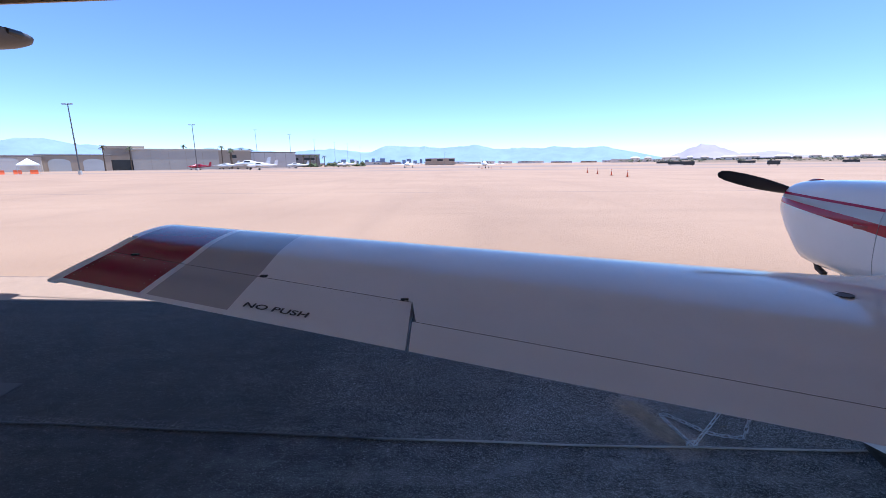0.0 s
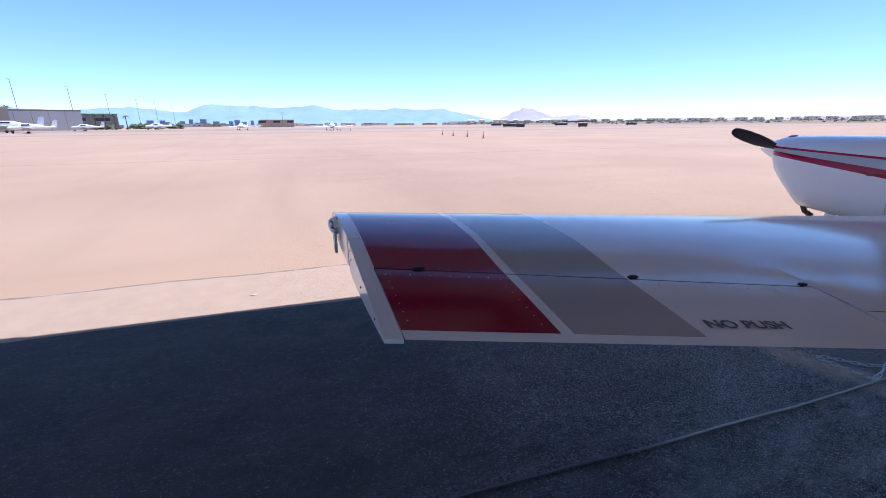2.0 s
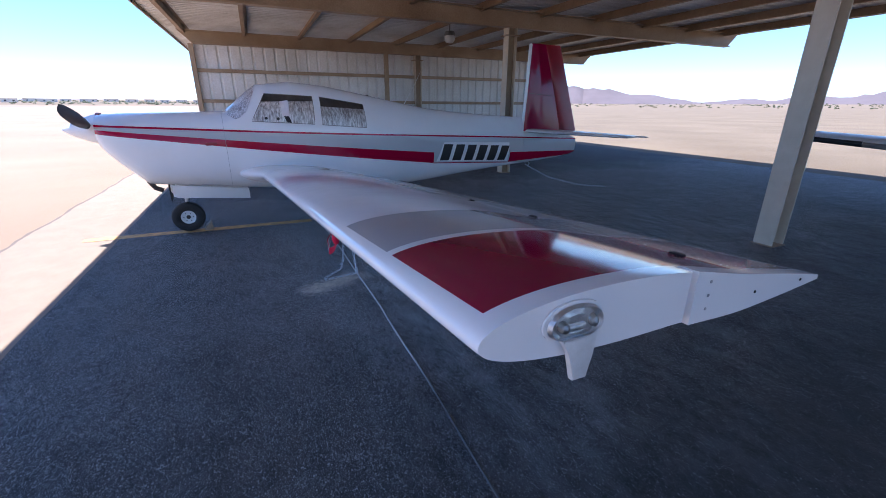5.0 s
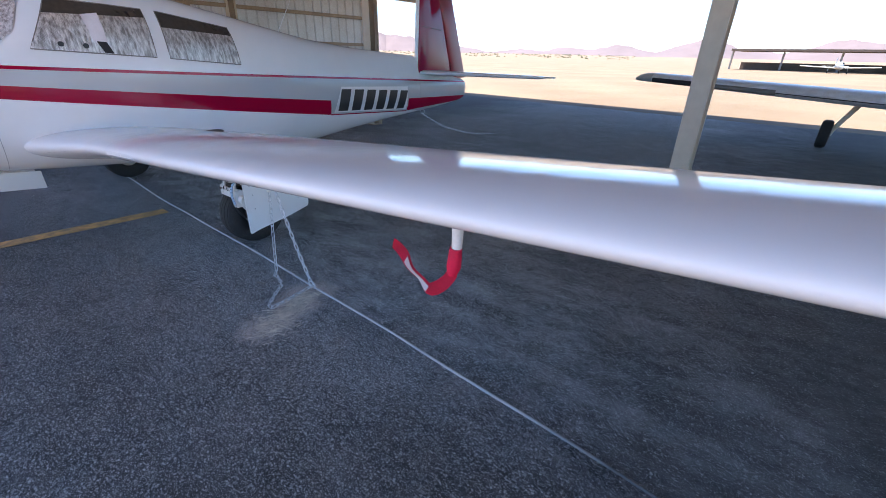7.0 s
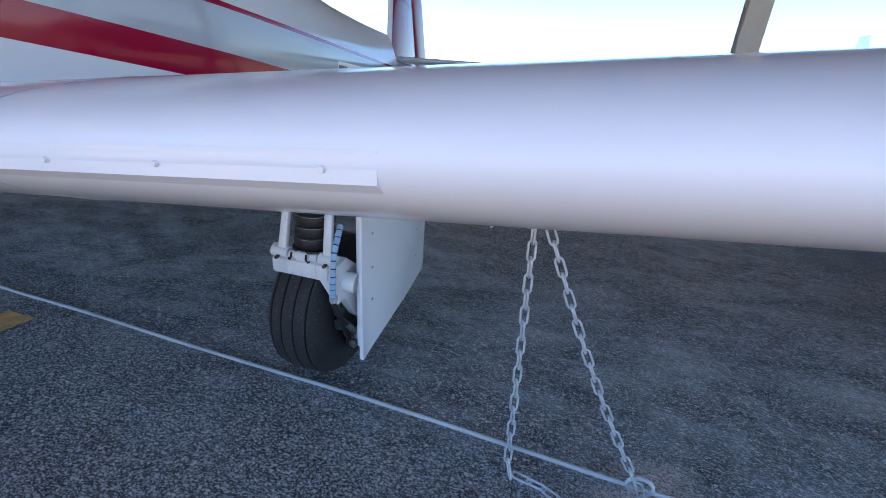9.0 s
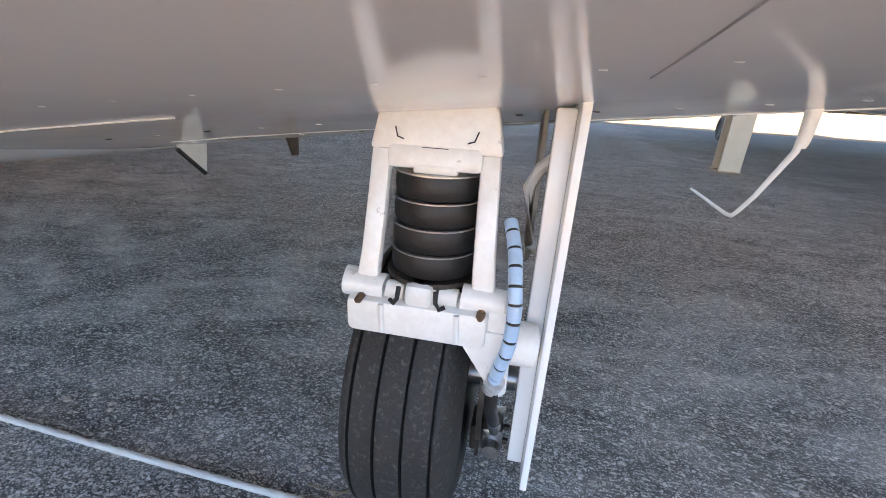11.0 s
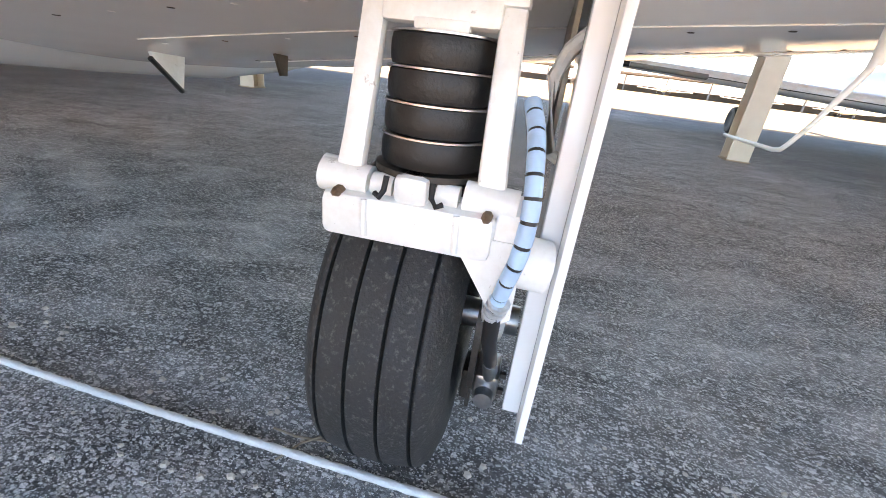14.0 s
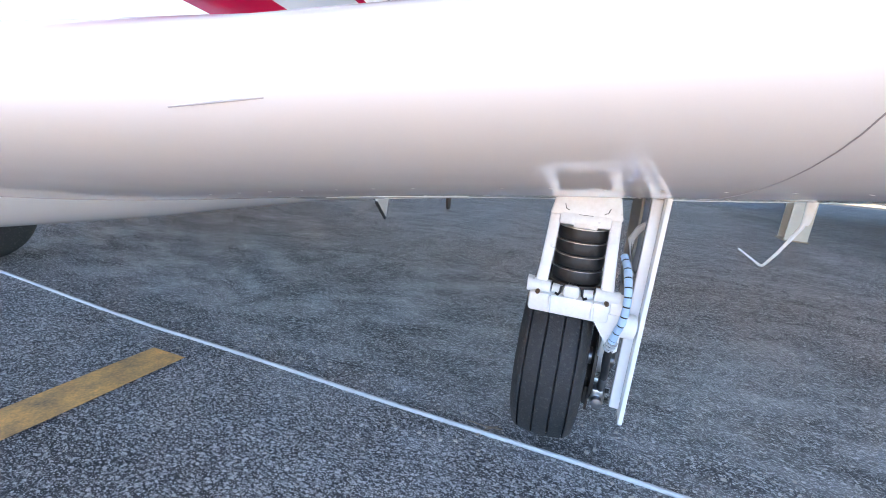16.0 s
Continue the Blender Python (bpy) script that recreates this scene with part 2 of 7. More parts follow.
mp = nt.nodes.new("ShaderNodeMapping")
mp.inputs["Scale"].default_value = (1, 1, 0.07)
ln.new(vec, mp.inputs[0])
# upright crinkles, broad sagging folds and small bubble cells
crinkle = noise_tex(nt, mp.outputs[0], 55, 4, 0.62)
fold = noise_tex(nt, vec, 7, 3, 0.55)
cells = math_node(nt, "MULTIPLY", math_node(nt, "SINE", math_node(nt, "MULTIPLY", z, 520.0)), math_node(nt, "SINE", math_node(nt, "MULTIPLY", y, 420.0)))
tone = math_node(nt, "MULTIPLY_ADD", math_node(nt, "SUBTRACT", fold, 0.5), 0.35, crinkle)
# glints and shade of the crinkles are mixed into the base colour
ln.new(mix_col(nt, ramp(nt, tone, 0.36, 0.62), (0.34, 0.325, 0.305), (0.92, 0.915, 0.90)), b.inputs["Base Color"])
b.inputs["Metallic"].default_value, b.inputs["Roughness"].default_value = 0.85, 0.34
b.inputs["Coat Weight"].default_value = 0.6
b.inputs["Coat Roughness"].default_value = 0.02
ln.new(bump(nt, math_node(nt, "MULTIPLY_ADD", cells, 0.05, math_node(nt, "MULTIPLY_ADD", fold, 0.5, crinkle)), 0.8, 0.012), b.inputs["Normal"])

# ground: dark worn asphalt under the shelter, pale ramp beyond
M_ground = bpy.data.materials.new("ramp_and_asphalt")
nd, ln, b = nodes_of(M_ground)
nt = M_ground.node_tree
vec, x, y, z = coords(nt)
v = math_node(nt, "ADD", math_node(nt, "MULTIPLY", x, math.sin(radians(3.5))), math_node(nt, "MULTIPLY", y, math.cos(radians(3.5))))
edge = math_node(nt, "MULTIPLY_ADD", noise_tex(nt, vec, 1.6, 6), 0.5, -0.25)
vv = math_node(nt, "ADD", v, edge)


mpc = nt.nodes.new("ShaderNodeMapping")
mpc.inputs["Scale"].default_value = (0.65, 1.0, 1)
ln.new(vec, mpc.inputs[0])


def chips(scale, share, detail):
    """Irregular pale flecks of stone; a larger share lays more of them."""
    wob = nt.nodes.new("ShaderNodeTexNoise")
    wob.inputs["Scale"].default_value = scale * 1.6
    wob.inputs["Detail"].default_value = detail
    nt.links.new(mpc.outputs[0], wob.inputs["Vector"])
    off = nt.nodes.new("ShaderNodeVectorMath")
    off.operation = "MULTIPLY_ADD"
    nt.links.new(wob.outputs["Color"], off.inputs[0])
    off.inputs[1].default_value = (1.3 / scale,) * 3
    nt.links.new(mpc.outputs[0], off.inputs[2])
    cell = nt.nodes.new("ShaderNodeTexVoronoi")
    cell.voronoi_dimensions = "2D"
    cell.inputs["Scale"].default_value = scale
    nt.links.new(off.outputs[0], cell.inputs["Vector"])
    rgb = nt.nodes.new("ShaderNodeSeparateColor")
    nt.links.new(cell.outputs["Color"], rgb.inputs[0])
    size = math_node(nt, "MULTIPLY_ADD", rgb.outputs[1], 0.35, 0.18)
    body = ramp(nt, math_node(nt, "SUBTRACT", cell.outputs["Distance"], size), 0.08, -0.06)
    shade = math_node(nt, "MULTIPLY_ADD", math_node(nt, "POWER", rgb.outputs[2], 1.5), 0.74, 0.26)
    return math_node(nt, "MULTIPLY", math_node(nt, "MULTIPLY", body, shade), math_node(nt, "LESS_THAN", rgb.outputs[0], share))


grit = noise_tex(nt, vec, 150, 3, 0.65)
grit2 = noise_tex(nt, vec, 55, 4, 0.7)
patch = noise_tex(nt, vec, 0.8, 5, 0.55)
patch2 = noise_tex(nt, vec, 4.5, 5, 0.65)
worn = ramp(nt, noise_tex(nt, vec, 26, 7, 0.74), 0.40, 0.62)
smear = ramp(nt, noise_tex(nt, vec, 2.4, 6, 0.66), 0.36, 0.64)
worn = math_node(nt, "MULTIPLY", worn, math_node(nt, "MULTIPLY_ADD", smear, 0.75, 0.25))
# the middle of the bay is painted paler to brighten its shaded asphalt
gx = math_node(nt, "MULTIPLY_ADD", math_node(nt, "ABSOLUTE", math_node(nt, "ADD", x, 1.0)), 1.0, math_node(nt, "MULTIPLY", patch, -2.4))
pale_bay = math_node(nt, "MULTIPLY", ramp(nt, gx, 3.0, 0.8), math_node(nt, "MULTIPLY_ADD", ramp(nt, math_node(nt, "MULTIPLY_ADD", patch, -0.8, v), 0.75, -0.05), 0.40, 0.60))
share = math_node(nt, "MULTIPLY_ADD", worn, 0.16, math_node(nt, "MULTIPLY_ADD", pale_bay, 0.37, 0.04))
front = ramp(nt, math_node(nt, "MULTIPLY_ADD", grit2, 0.10, v), 0.19, 0.26)
share = math_node(nt, "MULTIPLY_ADD", math_node(nt, "MULTIPLY", front, pale_bay), 0.20, share)
near_cable = math_node(nt, "SUBTRACT", 1.0, math_node(nt, "MULTIPLY", ramp(nt, v, 0.12, 0.36), 0.62))
chip_a = chips(142, share, 3)
chip_b = chips(290, share, 2)
chip = math_node(nt, "MAXIMUM", math_node(nt, "MULTIPLY", chip_a, math_node(nt, "MULTIPLY_ADD", grit, 0.8, 0.35)), math_node(nt, "MULTIPLY", chip_b, 0.75))
a0 = mix_col(nt, ramp(nt, patch, 0.36, 0.66), (0.020, 0.0196, 0.020), (0.046, 0.0445, 0.044))
a0 = mix_col(nt, pale_bay, a0, (0.042, 0.040, 0.039))
a1 = mix_col(nt, worn, a0, mix_col(nt, pale_bay, (0.072, 0.070, 0.068), (0.155, 0.150, 0.145)))
mpo = nt.nodes.new("ShaderNodeMapping")
mpo.inputs["Scale"].default_value = (0.6, 1.7, 1)
ln.new(vec, mpo.inputs[0])
stain = ramp(nt, noise_tex(nt, mpo.outputs[0], 1.7, 6, 0.62), 0.50, 0.68)
blot = ramp(nt, noise_tex(nt, mpo.outputs[0], 4.2, 5, 0.6), 0.54, 0.66)
a1 = mix_col(nt, math_node(nt, "MULTIPLY", stain, 0.60), a1, (0.095, 0.078, 0.063))
a1 = mix_col(nt, math_node(nt, "MULTIPLY", blot, 0.65), a1, (0.055, 0.049, 0.044))
pit = ramp(nt, grit, 0.52, 0.40)
a1 = mix_col(nt, math_node(nt, "MULTIPLY", pit, 0.88), a1, (0.018, 0.018, 0.019))
# uneven wear drawn out along the row, and fine bright stone specks
mpm = nt.nodes.new("ShaderNodeMapping")
mpm.inputs["Scale"].default_value = (0.72, 1.25, 1)
ln.new(vec, mpm.inputs[0])
mottle = ramp(nt, noise_tex(nt, mpm.outputs[0], 5.5, 9, 0.78), 0.40, 0.64)
wear = ramp(nt, noise_tex(nt, mpm.outputs[0], 1.3, 5, 0.6), 0.34, 0.66)
a1 = mix_col(nt, math_node(nt, "MULTIPLY", math_node(nt, "MULTIPLY", mottle, near_cable), math_node(nt, "MULTIPLY_ADD", pale_bay, 0.60, 0.16)), a1, mix_col(nt, wear, (0.075, 0.069, 0.064), (0.30, 0.294, 0.288)))
a1 = mix_col(nt, math_node(nt, "MULTIPLY", ramp(nt, mottle, 0.45, 0.0), 0.60), a1, (0.030, 0.028, 0.026))
# asphalt by the wheel is painted lighter to offset the wing's shade
near_wheel = math_node(nt, "MULTIPLY", ramp(nt, math_node(nt, "MULTIPLY_ADD", patch2, 0.35, v), 0.32, -0.05), ramp(nt, math_node(nt, "MULTIPLY_ADD", patch2, 0.8, v), -1.1, -0.2))
blotch = ramp(nt, noise_tex(nt, mpm.outputs[0], 2.6, 7, 0.68), 0.42, 0.60)
bare = math_node(nt, "MULTIPLY", math_node(nt, "MULTIPLY", near_wheel, pale_bay), math_node(nt, "MULTIPLY_ADD", blotch, 0.70, 0.08))
a1 = mix_col(nt, bare, a1, mix_col(nt, mottle, (0.20, 0.185, 0.17), (0.50, 0.485, 0.47)))
chip_c = math_node(nt, "MULTIPLY", ramp(nt, math_node(nt, "MULTIPLY_ADD", mottle, 0.05, noise_tex(nt, vec, 300, 2, 0.5)), 0.645, 0.68), math_node(nt, "MULTIPLY_ADD", pale_bay, 0.8, 0.15))
chip = math_node(nt, "MAXIMUM", chip, chip_c)
stone = ramp(nt, noise_tex(nt, vec, 85, 4, 0.72), 0.50, 0.64)
a1 = mix_col(nt, math_node(nt, "MULTIPLY", math_node(nt, "MULTIPLY", stone, near_cable), 0.50), a1, mix_col(nt, pale_bay, (0.062, 0.060, 0.058), (0.150, 0.145, 0.14)))
asphalt = mix_col(nt, chip, a1, mix_col(nt, pale_bay, (0.25, 0.243, 0.236), (0.82, 0.805, 0.78)))
r0 = mix_col(nt, ramp(nt, noise_tex(nt, vec, 0.12, 6), 0.35, 0.65), (0.300, 0.190, 0.116), (0.358, 0.232, 0.143))
mps = nt.nodes.new("ShaderNodeMapping")
mps.inputs["Scale"].default_value = (0.42, 0.035, 1)
mps.inputs["Rotation"].default_value = (0, 0, radians(8))
ln.new(vec, mps.inputs[0])
streak = ramp(nt, noise_tex(nt, mps.outputs[0], 1.0, 5, 0.6), 0.50, 0.70)
mpt = nt.nodes.new("ShaderNodeMapping")
mpt.inputs["Scale"].default_value = (0.05, 0.30, 1)
mpt.inputs["Rotation"].default_value = (0, 0, radians(-24))
ln.new(vec, mpt.inputs[0])
streak2 = ramp(nt, noise_tex(nt, mpt.outputs[0], 1.0, 5, 0.6), 0.52, 0.72)
r1 = mix_col(nt, math_node(nt, "MULTIPLY", math_node(nt, "MAXIMUM", streak, streak2), 0.45), r0, (0.240, 0.152, 0.094))
rampc = mix_col(nt, math_node(nt, "MULTIPLY", ramp(nt, grit2, 0.45, 0.75), 0.25), r1, (0.25, 0.162, 0.102))
strip = mix_col(nt, ramp(nt, patch2, 0.3, 0.75), (0.315, 0.218, 0.148), (0.375, 0.262, 0.178))
strip = mix_col(nt, math_node(nt, "MULTIPLY", chip_a, 0.3), strip, (0.33, 0.25, 0.18))
# pad edges follow the roof's shadow, so its dark tone deepens that shade
on_strip = between(nt, v, 2.2, 3.42)
on_pad = between(nt, math_node(nt, "MULTIPLY_ADD", edge, 0.12, v), -11.15, 2.40)
crack = math_node(nt, "MULTIPLY_ADD", noise_tex(nt, vec, 1.1, 4), 0.16, -0.08)
gap = math_node(nt, "MULTIPLY_ADD", noise_tex(nt, vec, 5, 3), 0.06, -0.012)
seam = math_node(nt, "LESS_THAN", math_node(nt, "ABSOLUTE", math_node(nt, "SUBTRACT", math_node(nt, "ADD", crack, v), 3.42)), gap)
seam2 = math_node(nt, "LESS_THAN", math_node(nt, "ABSOLUTE", math_node(nt, "SUBTRACT", math_node(nt, "ADD", crack, v), 20.9)), math_node(nt, "MULTIPLY_ADD", gap, 3.0, 0.03))
runway = math_node(nt, "MAXIMUM", between(nt, vv, 92, 104), between(nt, vv, 150, 230))
rampc = mix_col(nt, math_node(nt, "MULTIPLY", runway, 0.75), rampc, (0.20, 0.155, 0.125))
dirt_back = mix_col(nt, ramp(nt, noise_tex(nt, vec, 0.2, 6), 0.35, 0.65), (0.15, 0.098, 0.052), (0.20, 0.137, 0.078))
rampc = mix_col(nt, math_node(nt, "LESS_THAN", vv, -10.8), rampc, dirt_back)
c = mix_col(nt, on_strip, rampc, strip)
c = mix_col(nt, on_pad, c, asphalt)
c = mix_col(nt, math_node(nt, "MULTIPLY", math_node(nt, "MAXIMUM", seam, seam2), 0.75), c, (0.13, 0.10, 0.085))
# dry dirt blown round the tie-down anchor
dx = math_node(nt, "ADD", x, 2.28)
dy = math_node(nt, "SUBTRACT", y, 0.28)
da = math_node(nt, "ADD", math_node(nt, "MULTIPLY", dx, -0.394), math_node(nt, "MULTIPLY", dy, 0.919))
db = math_node(nt, "ADD", math_node(nt, "MULTIPLY", dx, 0.919), math_node(nt, "MULTIPLY", dy, 0.394))
da = math_node(nt, "MAXIMUM", 0.0, math_node(nt, "SUBTRACT", math_node(nt, "ABSOLUTE", math_node(nt, "SUBTRACT", da, 0.20)), 0.16))
dist = math_node(nt, "SQRT", math_node(nt, "ADD", math_node(nt, "MULTIPLY", da, da), math_node(nt, "MULTIPLY", db, db)))
dirt = ramp(nt, math_node(nt, "MULTIPLY_ADD", patch2, -0.38, math_node(nt, "MULTIPLY_ADD", grit2, -0.26, dist)), -0.14, -0.26)
c = mix_col(nt, math_node(nt, "MULTIPLY", dirt, 0.85), c, mix_col(nt, ramp(nt, grit, 0.38, 0.58), (0.26, 0.20, 0.165), (0.86, 0.75, 0.66)))
# pale scuffs beside the cable
along = ramp(nt, math_node(nt, "ABSOLUTE", math_node(nt, "SUBTRACT", v, 0.15)), 0.09, 0.02)
c = mix_col(nt, math_node(nt, "MULTIPLY", math_node(nt, "MULTIPLY", along, ramp(nt, grit2, 0.48, 0.62)), 0.45), c, (0.26, 0.25, 0.245))
ln.new(c, b.inputs["Base Color"])
b.inputs["Roughness"].default_value = 0.85
hgt = math_node(nt, "ADD", math_node(nt, "MULTIPLY_ADD", grit2, 0.5, grit), math_node(nt, "MULTIPLY", chip_a, 0.8))
ln.new(bump(nt, hgt, 0.9, 0.008), b.inputs["Normal"])

M_desert = surface("desert_soil", (0.22, 0.15, 0.089), 0.95, 0, 0.18, 0.02, 0.6)
M_scrub = surface("scrub_leaf", (0.10, 0.11, 0.055), 0.9, 0, 0.35, 0.3, 5)
M_fartree = surface("dusty_far_leaf", (0.19, 0.19, 0.115), 0.9, 0, 0.4, 0.05, 2)
# house walls are lightened: distance haze is part of this colour
M_house = surface("hazed_stucco_far", (0.80, 0.72, 0.62), 0.9, 0, 0.1, 0.05, 2)


# far ridges and towers: distance haze is mixed into the base colour
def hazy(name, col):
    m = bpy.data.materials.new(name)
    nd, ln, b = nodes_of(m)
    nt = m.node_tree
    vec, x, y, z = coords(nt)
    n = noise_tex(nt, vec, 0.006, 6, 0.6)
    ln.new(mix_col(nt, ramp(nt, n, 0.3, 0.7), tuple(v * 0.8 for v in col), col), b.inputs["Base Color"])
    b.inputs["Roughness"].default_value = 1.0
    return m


M_haze_blue = hazy("far_haze_blue", (0.22, 0.31, 0.46))
M_mountain_east = hazy("far_haze_grey_pink", (0.33, 0.30, 0.36))
M_mountain_pink = hazy("far_haze_pink", (0.15, 0.112, 0.112))


# ---- mesh helpers ----
def mesh_from(bm, name, mat, smooth=True):
    me = bpy.data.meshes.new(name)
    bmesh.ops.recalc_face_normals(bm, faces=bm.faces[:])
    bm.to_mesh(me)
    bm.free()
    for mm in (mat if isinstance(mat, (list, tuple)) else [mat]):
        me.materials.append(mm)
    if smooth:
        for p in me.polygons:
            p.use_smooth = True
        me.set_sharp_from_angle(angle=radians(38))
    return me


def part(name, bm, mat, parent=None, label="", smooth=True):
    ob = new(name, mesh_from(bm, name, mat, smooth))
    if parent is not None:
        ob.parent = parent
    if label:
        ob["label"] = label
    return ob


def thing(name, label, category, group="", kind="", at=(0, 0, 0), rz=0):
    ob = new(name)
    ob.matrix_basis = pose(*at, 0, 0, rz)
    return tagged(ob, label, category, group, kind)


def whole(name, bm, mat, label, category, group="", kind="", smooth=True):
    return tagged(part(name, bm, mat, None, "", smooth), label, category, group, kind)


def add_box(bm, cx, cy, cz, sx, sy, sz, bev=0.0, m=None, mi=0):
    r = bmesh.ops.create_cube(bm, size=1.0)
    bmesh.ops.scale(bm, vec=(sx, sy, sz), verts=r["verts"])
    if bev:
        edges = list({e for vv in r["verts"] for e in vv.link_edges})
        out = bmesh.ops.bevel(bm, geom=edges, offset=bev, segments=2, affect="EDGES", profile=0.5)
        verts = list({vv for f in out["faces"] for vv in f.verts} | {vv for vv in r["verts"] if vv.is_valid})
    else:
        verts = r["verts"]
    bmesh.ops.translate(bm, vec=(cx, cy, cz), verts=verts)
    if m is not None:
        bmesh.ops.transform(bm, matrix=m, verts=verts)
    if mi:
        for f in {f for vv in verts for f in vv.link_faces}:
            f.material_index = mi
    return verts


def box(cx, cy, cz, sx, sy, sz, bev=0.0):
    bm = bmesh.new()
    add_box(bm, cx, cy, cz, sx, sy, sz, bev)
    return bm


def add_tube(bm, pts, radii, seg=10, closed=False, caps=True):
    """A round tube along points."""
    pts = [Vector(p) for p in pts]
    n = len(pts)
    if isinstance(radii, (int, float)):
        radii = [radii] * n
    rings = []
    up = Vector((0.3, 0.2, 1)).normalized()
    for i, p in enumerate(pts):
        a = pts[(i - 1) % n] if (closed or i > 0) else p
        c = pts[(i + 1) % n] if (closed or i < n - 1) else p
        d = (c - a).normalized()
        s = d.cross(up)
        if s.length < 1e-3:
            s = d.cross(Vector((1, 0, 0)))
        s.normalize()
        u = s.cross(d).normalized()
        rings.append([bm.verts.new(p + radii[i] * (math.cos(t) * s + math.sin(t) * u)) for t in [2 * math.pi * k / seg for k in range(seg)]])
    for i in range(n if closed else n - 1):
        ra, rb = rings[i], rings[(i + 1) % n]
        for k in range(seg):
            bm.faces.new((ra[k], ra[(k + 1) % seg], rb[(k + 1) % seg], rb[k]))
    if caps and not closed:
        bm.faces.new(rings[0][::-1])
        bm.faces.new(rings[-1])
    return bm


def tube(pts, radii, seg=10, closed=False):
    return add_tube(bmesh.new(), pts, radii, seg, closed)


def loft(rings, cap=True, close_ring=True):
    bm = bmesh.new()
    vs = [[bm.verts.new(p) for p in r] for r in rings]
    n = len(rings[0])
    for a, b2 in zip(vs, vs[1:]):
        for k in range(n if close_ring else n - 1):
            bm.faces.new((a[k], a[(k + 1) % n], b2[(k + 1) % n], b2[k]))
    if cap:
        bm.faces.new(vs[0][::-1])
        bm.faces.new(vs[-1])
    return bm


def add_lathe(bm, profile, centre, axis="x", seg=32, caps=True):
    """Turn (along, radius) pairs round an axis through centre."""
    rings = []
    for a, r in profile:
        ring = []
        for k in range(seg):
            t = 2 * math.pi * k / seg
            c, s = r * math.cos(t), r * math.sin(t)
            q = {"x": (a, c, s), "y": (c, a, s), "z": (c, s, a)}[axis]
            ring.append(bm.verts.new(Vector(centre) + Vector(q)))
        rings.append(ring)
    for ra, rb in zip(rings, rings[1:]):
        for k in range(seg):
            bm.faces.new((ra[k], ra[(k + 1) % seg], rb[(k + 1) % seg], rb[k]))
    for ring in (rings[0][::-1], rings[-1]) if caps else ():
        if (ring[0].co - ring[seg // 2].co).length > 1e-4:
            bm.faces.new(ring)
    return bm


def lathe(profile, centre, axis="x", seg=32, caps=True):
    return add_lathe(bmesh.new(), profile, centre, axis, seg, caps)


def plate(outline, thick, axis, at, bev=0.0):
    """A flat plate: outline of 2D points, thickened along an axis from at."""
    bm = bmesh.new()
    def put(p, w):
        a, c = p
        return {"x": (w, a, c), "y": (a, w, c), "z": (a, c, w)}[axis]
    lo = [bm.verts.new(put(p, at)) for p in outline]
    hi = [bm.verts.new(put(p, at + thick)) for p in outline]
    n = len(outline)
    bm.faces.new(lo[::-1])
    bm.faces.new(hi)
    for k in range(n):
        bm.faces.new((lo[k], lo[(k + 1) % n], hi[(k + 1) % n], hi[k]))
    if bev:
        bmesh.ops.bevel(bm, geom=bm.edges[:], offset=bev, segments=2, affect="EDGES", profile=0.5)
    return bm


# ================= structure: ground and shelter =================
bm = bmesh.new()
xs = [-4000, -900, -220, -60, -12, 12, 60, 220, 900, 4000]
grid = [[bm.verts.new((gx, gy, 0)) for gx in xs] for gy in xs]
for r1, r2 in zip(grid, grid[1:]):
    for k in range(len(xs) - 1):
        bm.faces.new((r1[k], r1[k + 1], r2[k + 1], r2[k]))
ground = whole("ground", bm, M_ground, "pale sunlit concrete ramp with worn dark asphalt pad", "ground", kind="structure", smooth=False)

# desert beyond the airfield, low swells
def desert_ring(name, r0, r1, a0, a1, h, seed):
    bm = bmesh.new()
    rows = []
    na, nr = 60, 6
    for i in range(nr + 1):
        row = []
        for j in range(na + 1):
            a = radians(a0 + (a1 - a0) * j / na)
            r = r0 + (r1 - r0) * i / nr
            q = noise.noise(Vector((math.cos(a) * 3 + seed, math.sin(a) * 3, i * 0.3)))
            z = 0.02 if i == 0 else h * (i / nr) * (0.75 + 0.5 * q)
            row.append(bm.verts.new((r * math.cos(a), r * math.sin(a), max(0.02, z))))
        rows.append(row)
    for p, q in zip(rows, rows[1:]):
        for k in range(na):
            bm.faces.new((p[k], p[k + 1], q[k + 1], q[k]))
    return whole(name, bm, M_desert, "dry tan desert ground with low swells", "desert", kind="structure")


desert_ring("desert_east", 420, 1500, -75, 62, 13, 3)
desert_ring("desert_south", 260, 1500, 200, 285, 9, 8)


def shelter_part(name, bm, mat, parent=None, label="", smooth=False):
    ob = part(name, bm, mat, None, label, smooth)
    ob.matrix_basis = HANGAR if parent is None else Matrix.Identity(4)
    if parent is not None:
        ob.parent = parent
    return ob


BEAMS = (-8.9, -3.2, 2.5, 8.15, 13.8)
V0, V1 = 2.71, -11.7
DECK_Z = 3.42

# ribbed roof deck
bm = bmesh.new()
prof = []
u = -10.8
while u < 15.0:
    for du, dz in ((0, 0), (0.05, 0), (0.075, 0.035), (0.125, 0.035), (0.15, 0)):
        prof.append((u + du, DECK_Z + dz))
    u += 0.2
lo = [bm.verts.new((pu, V0, pz)) for pu, pz in prof]
hi = [bm.verts.new((pu, V1, pz)) for pu, pz in prof]
for k in range(len(prof) - 1):
    bm.faces.new((lo[k], lo[k + 1], hi[k + 1], hi[k]))
roof = tagged(shelter_part("roof_deck", bm, M_deck), "ribbed galvanised metal deck of an open shelter", "roof", kind="structure")
roof.modifiers.new("thick", "SOLIDIFY").thickness = 0.004

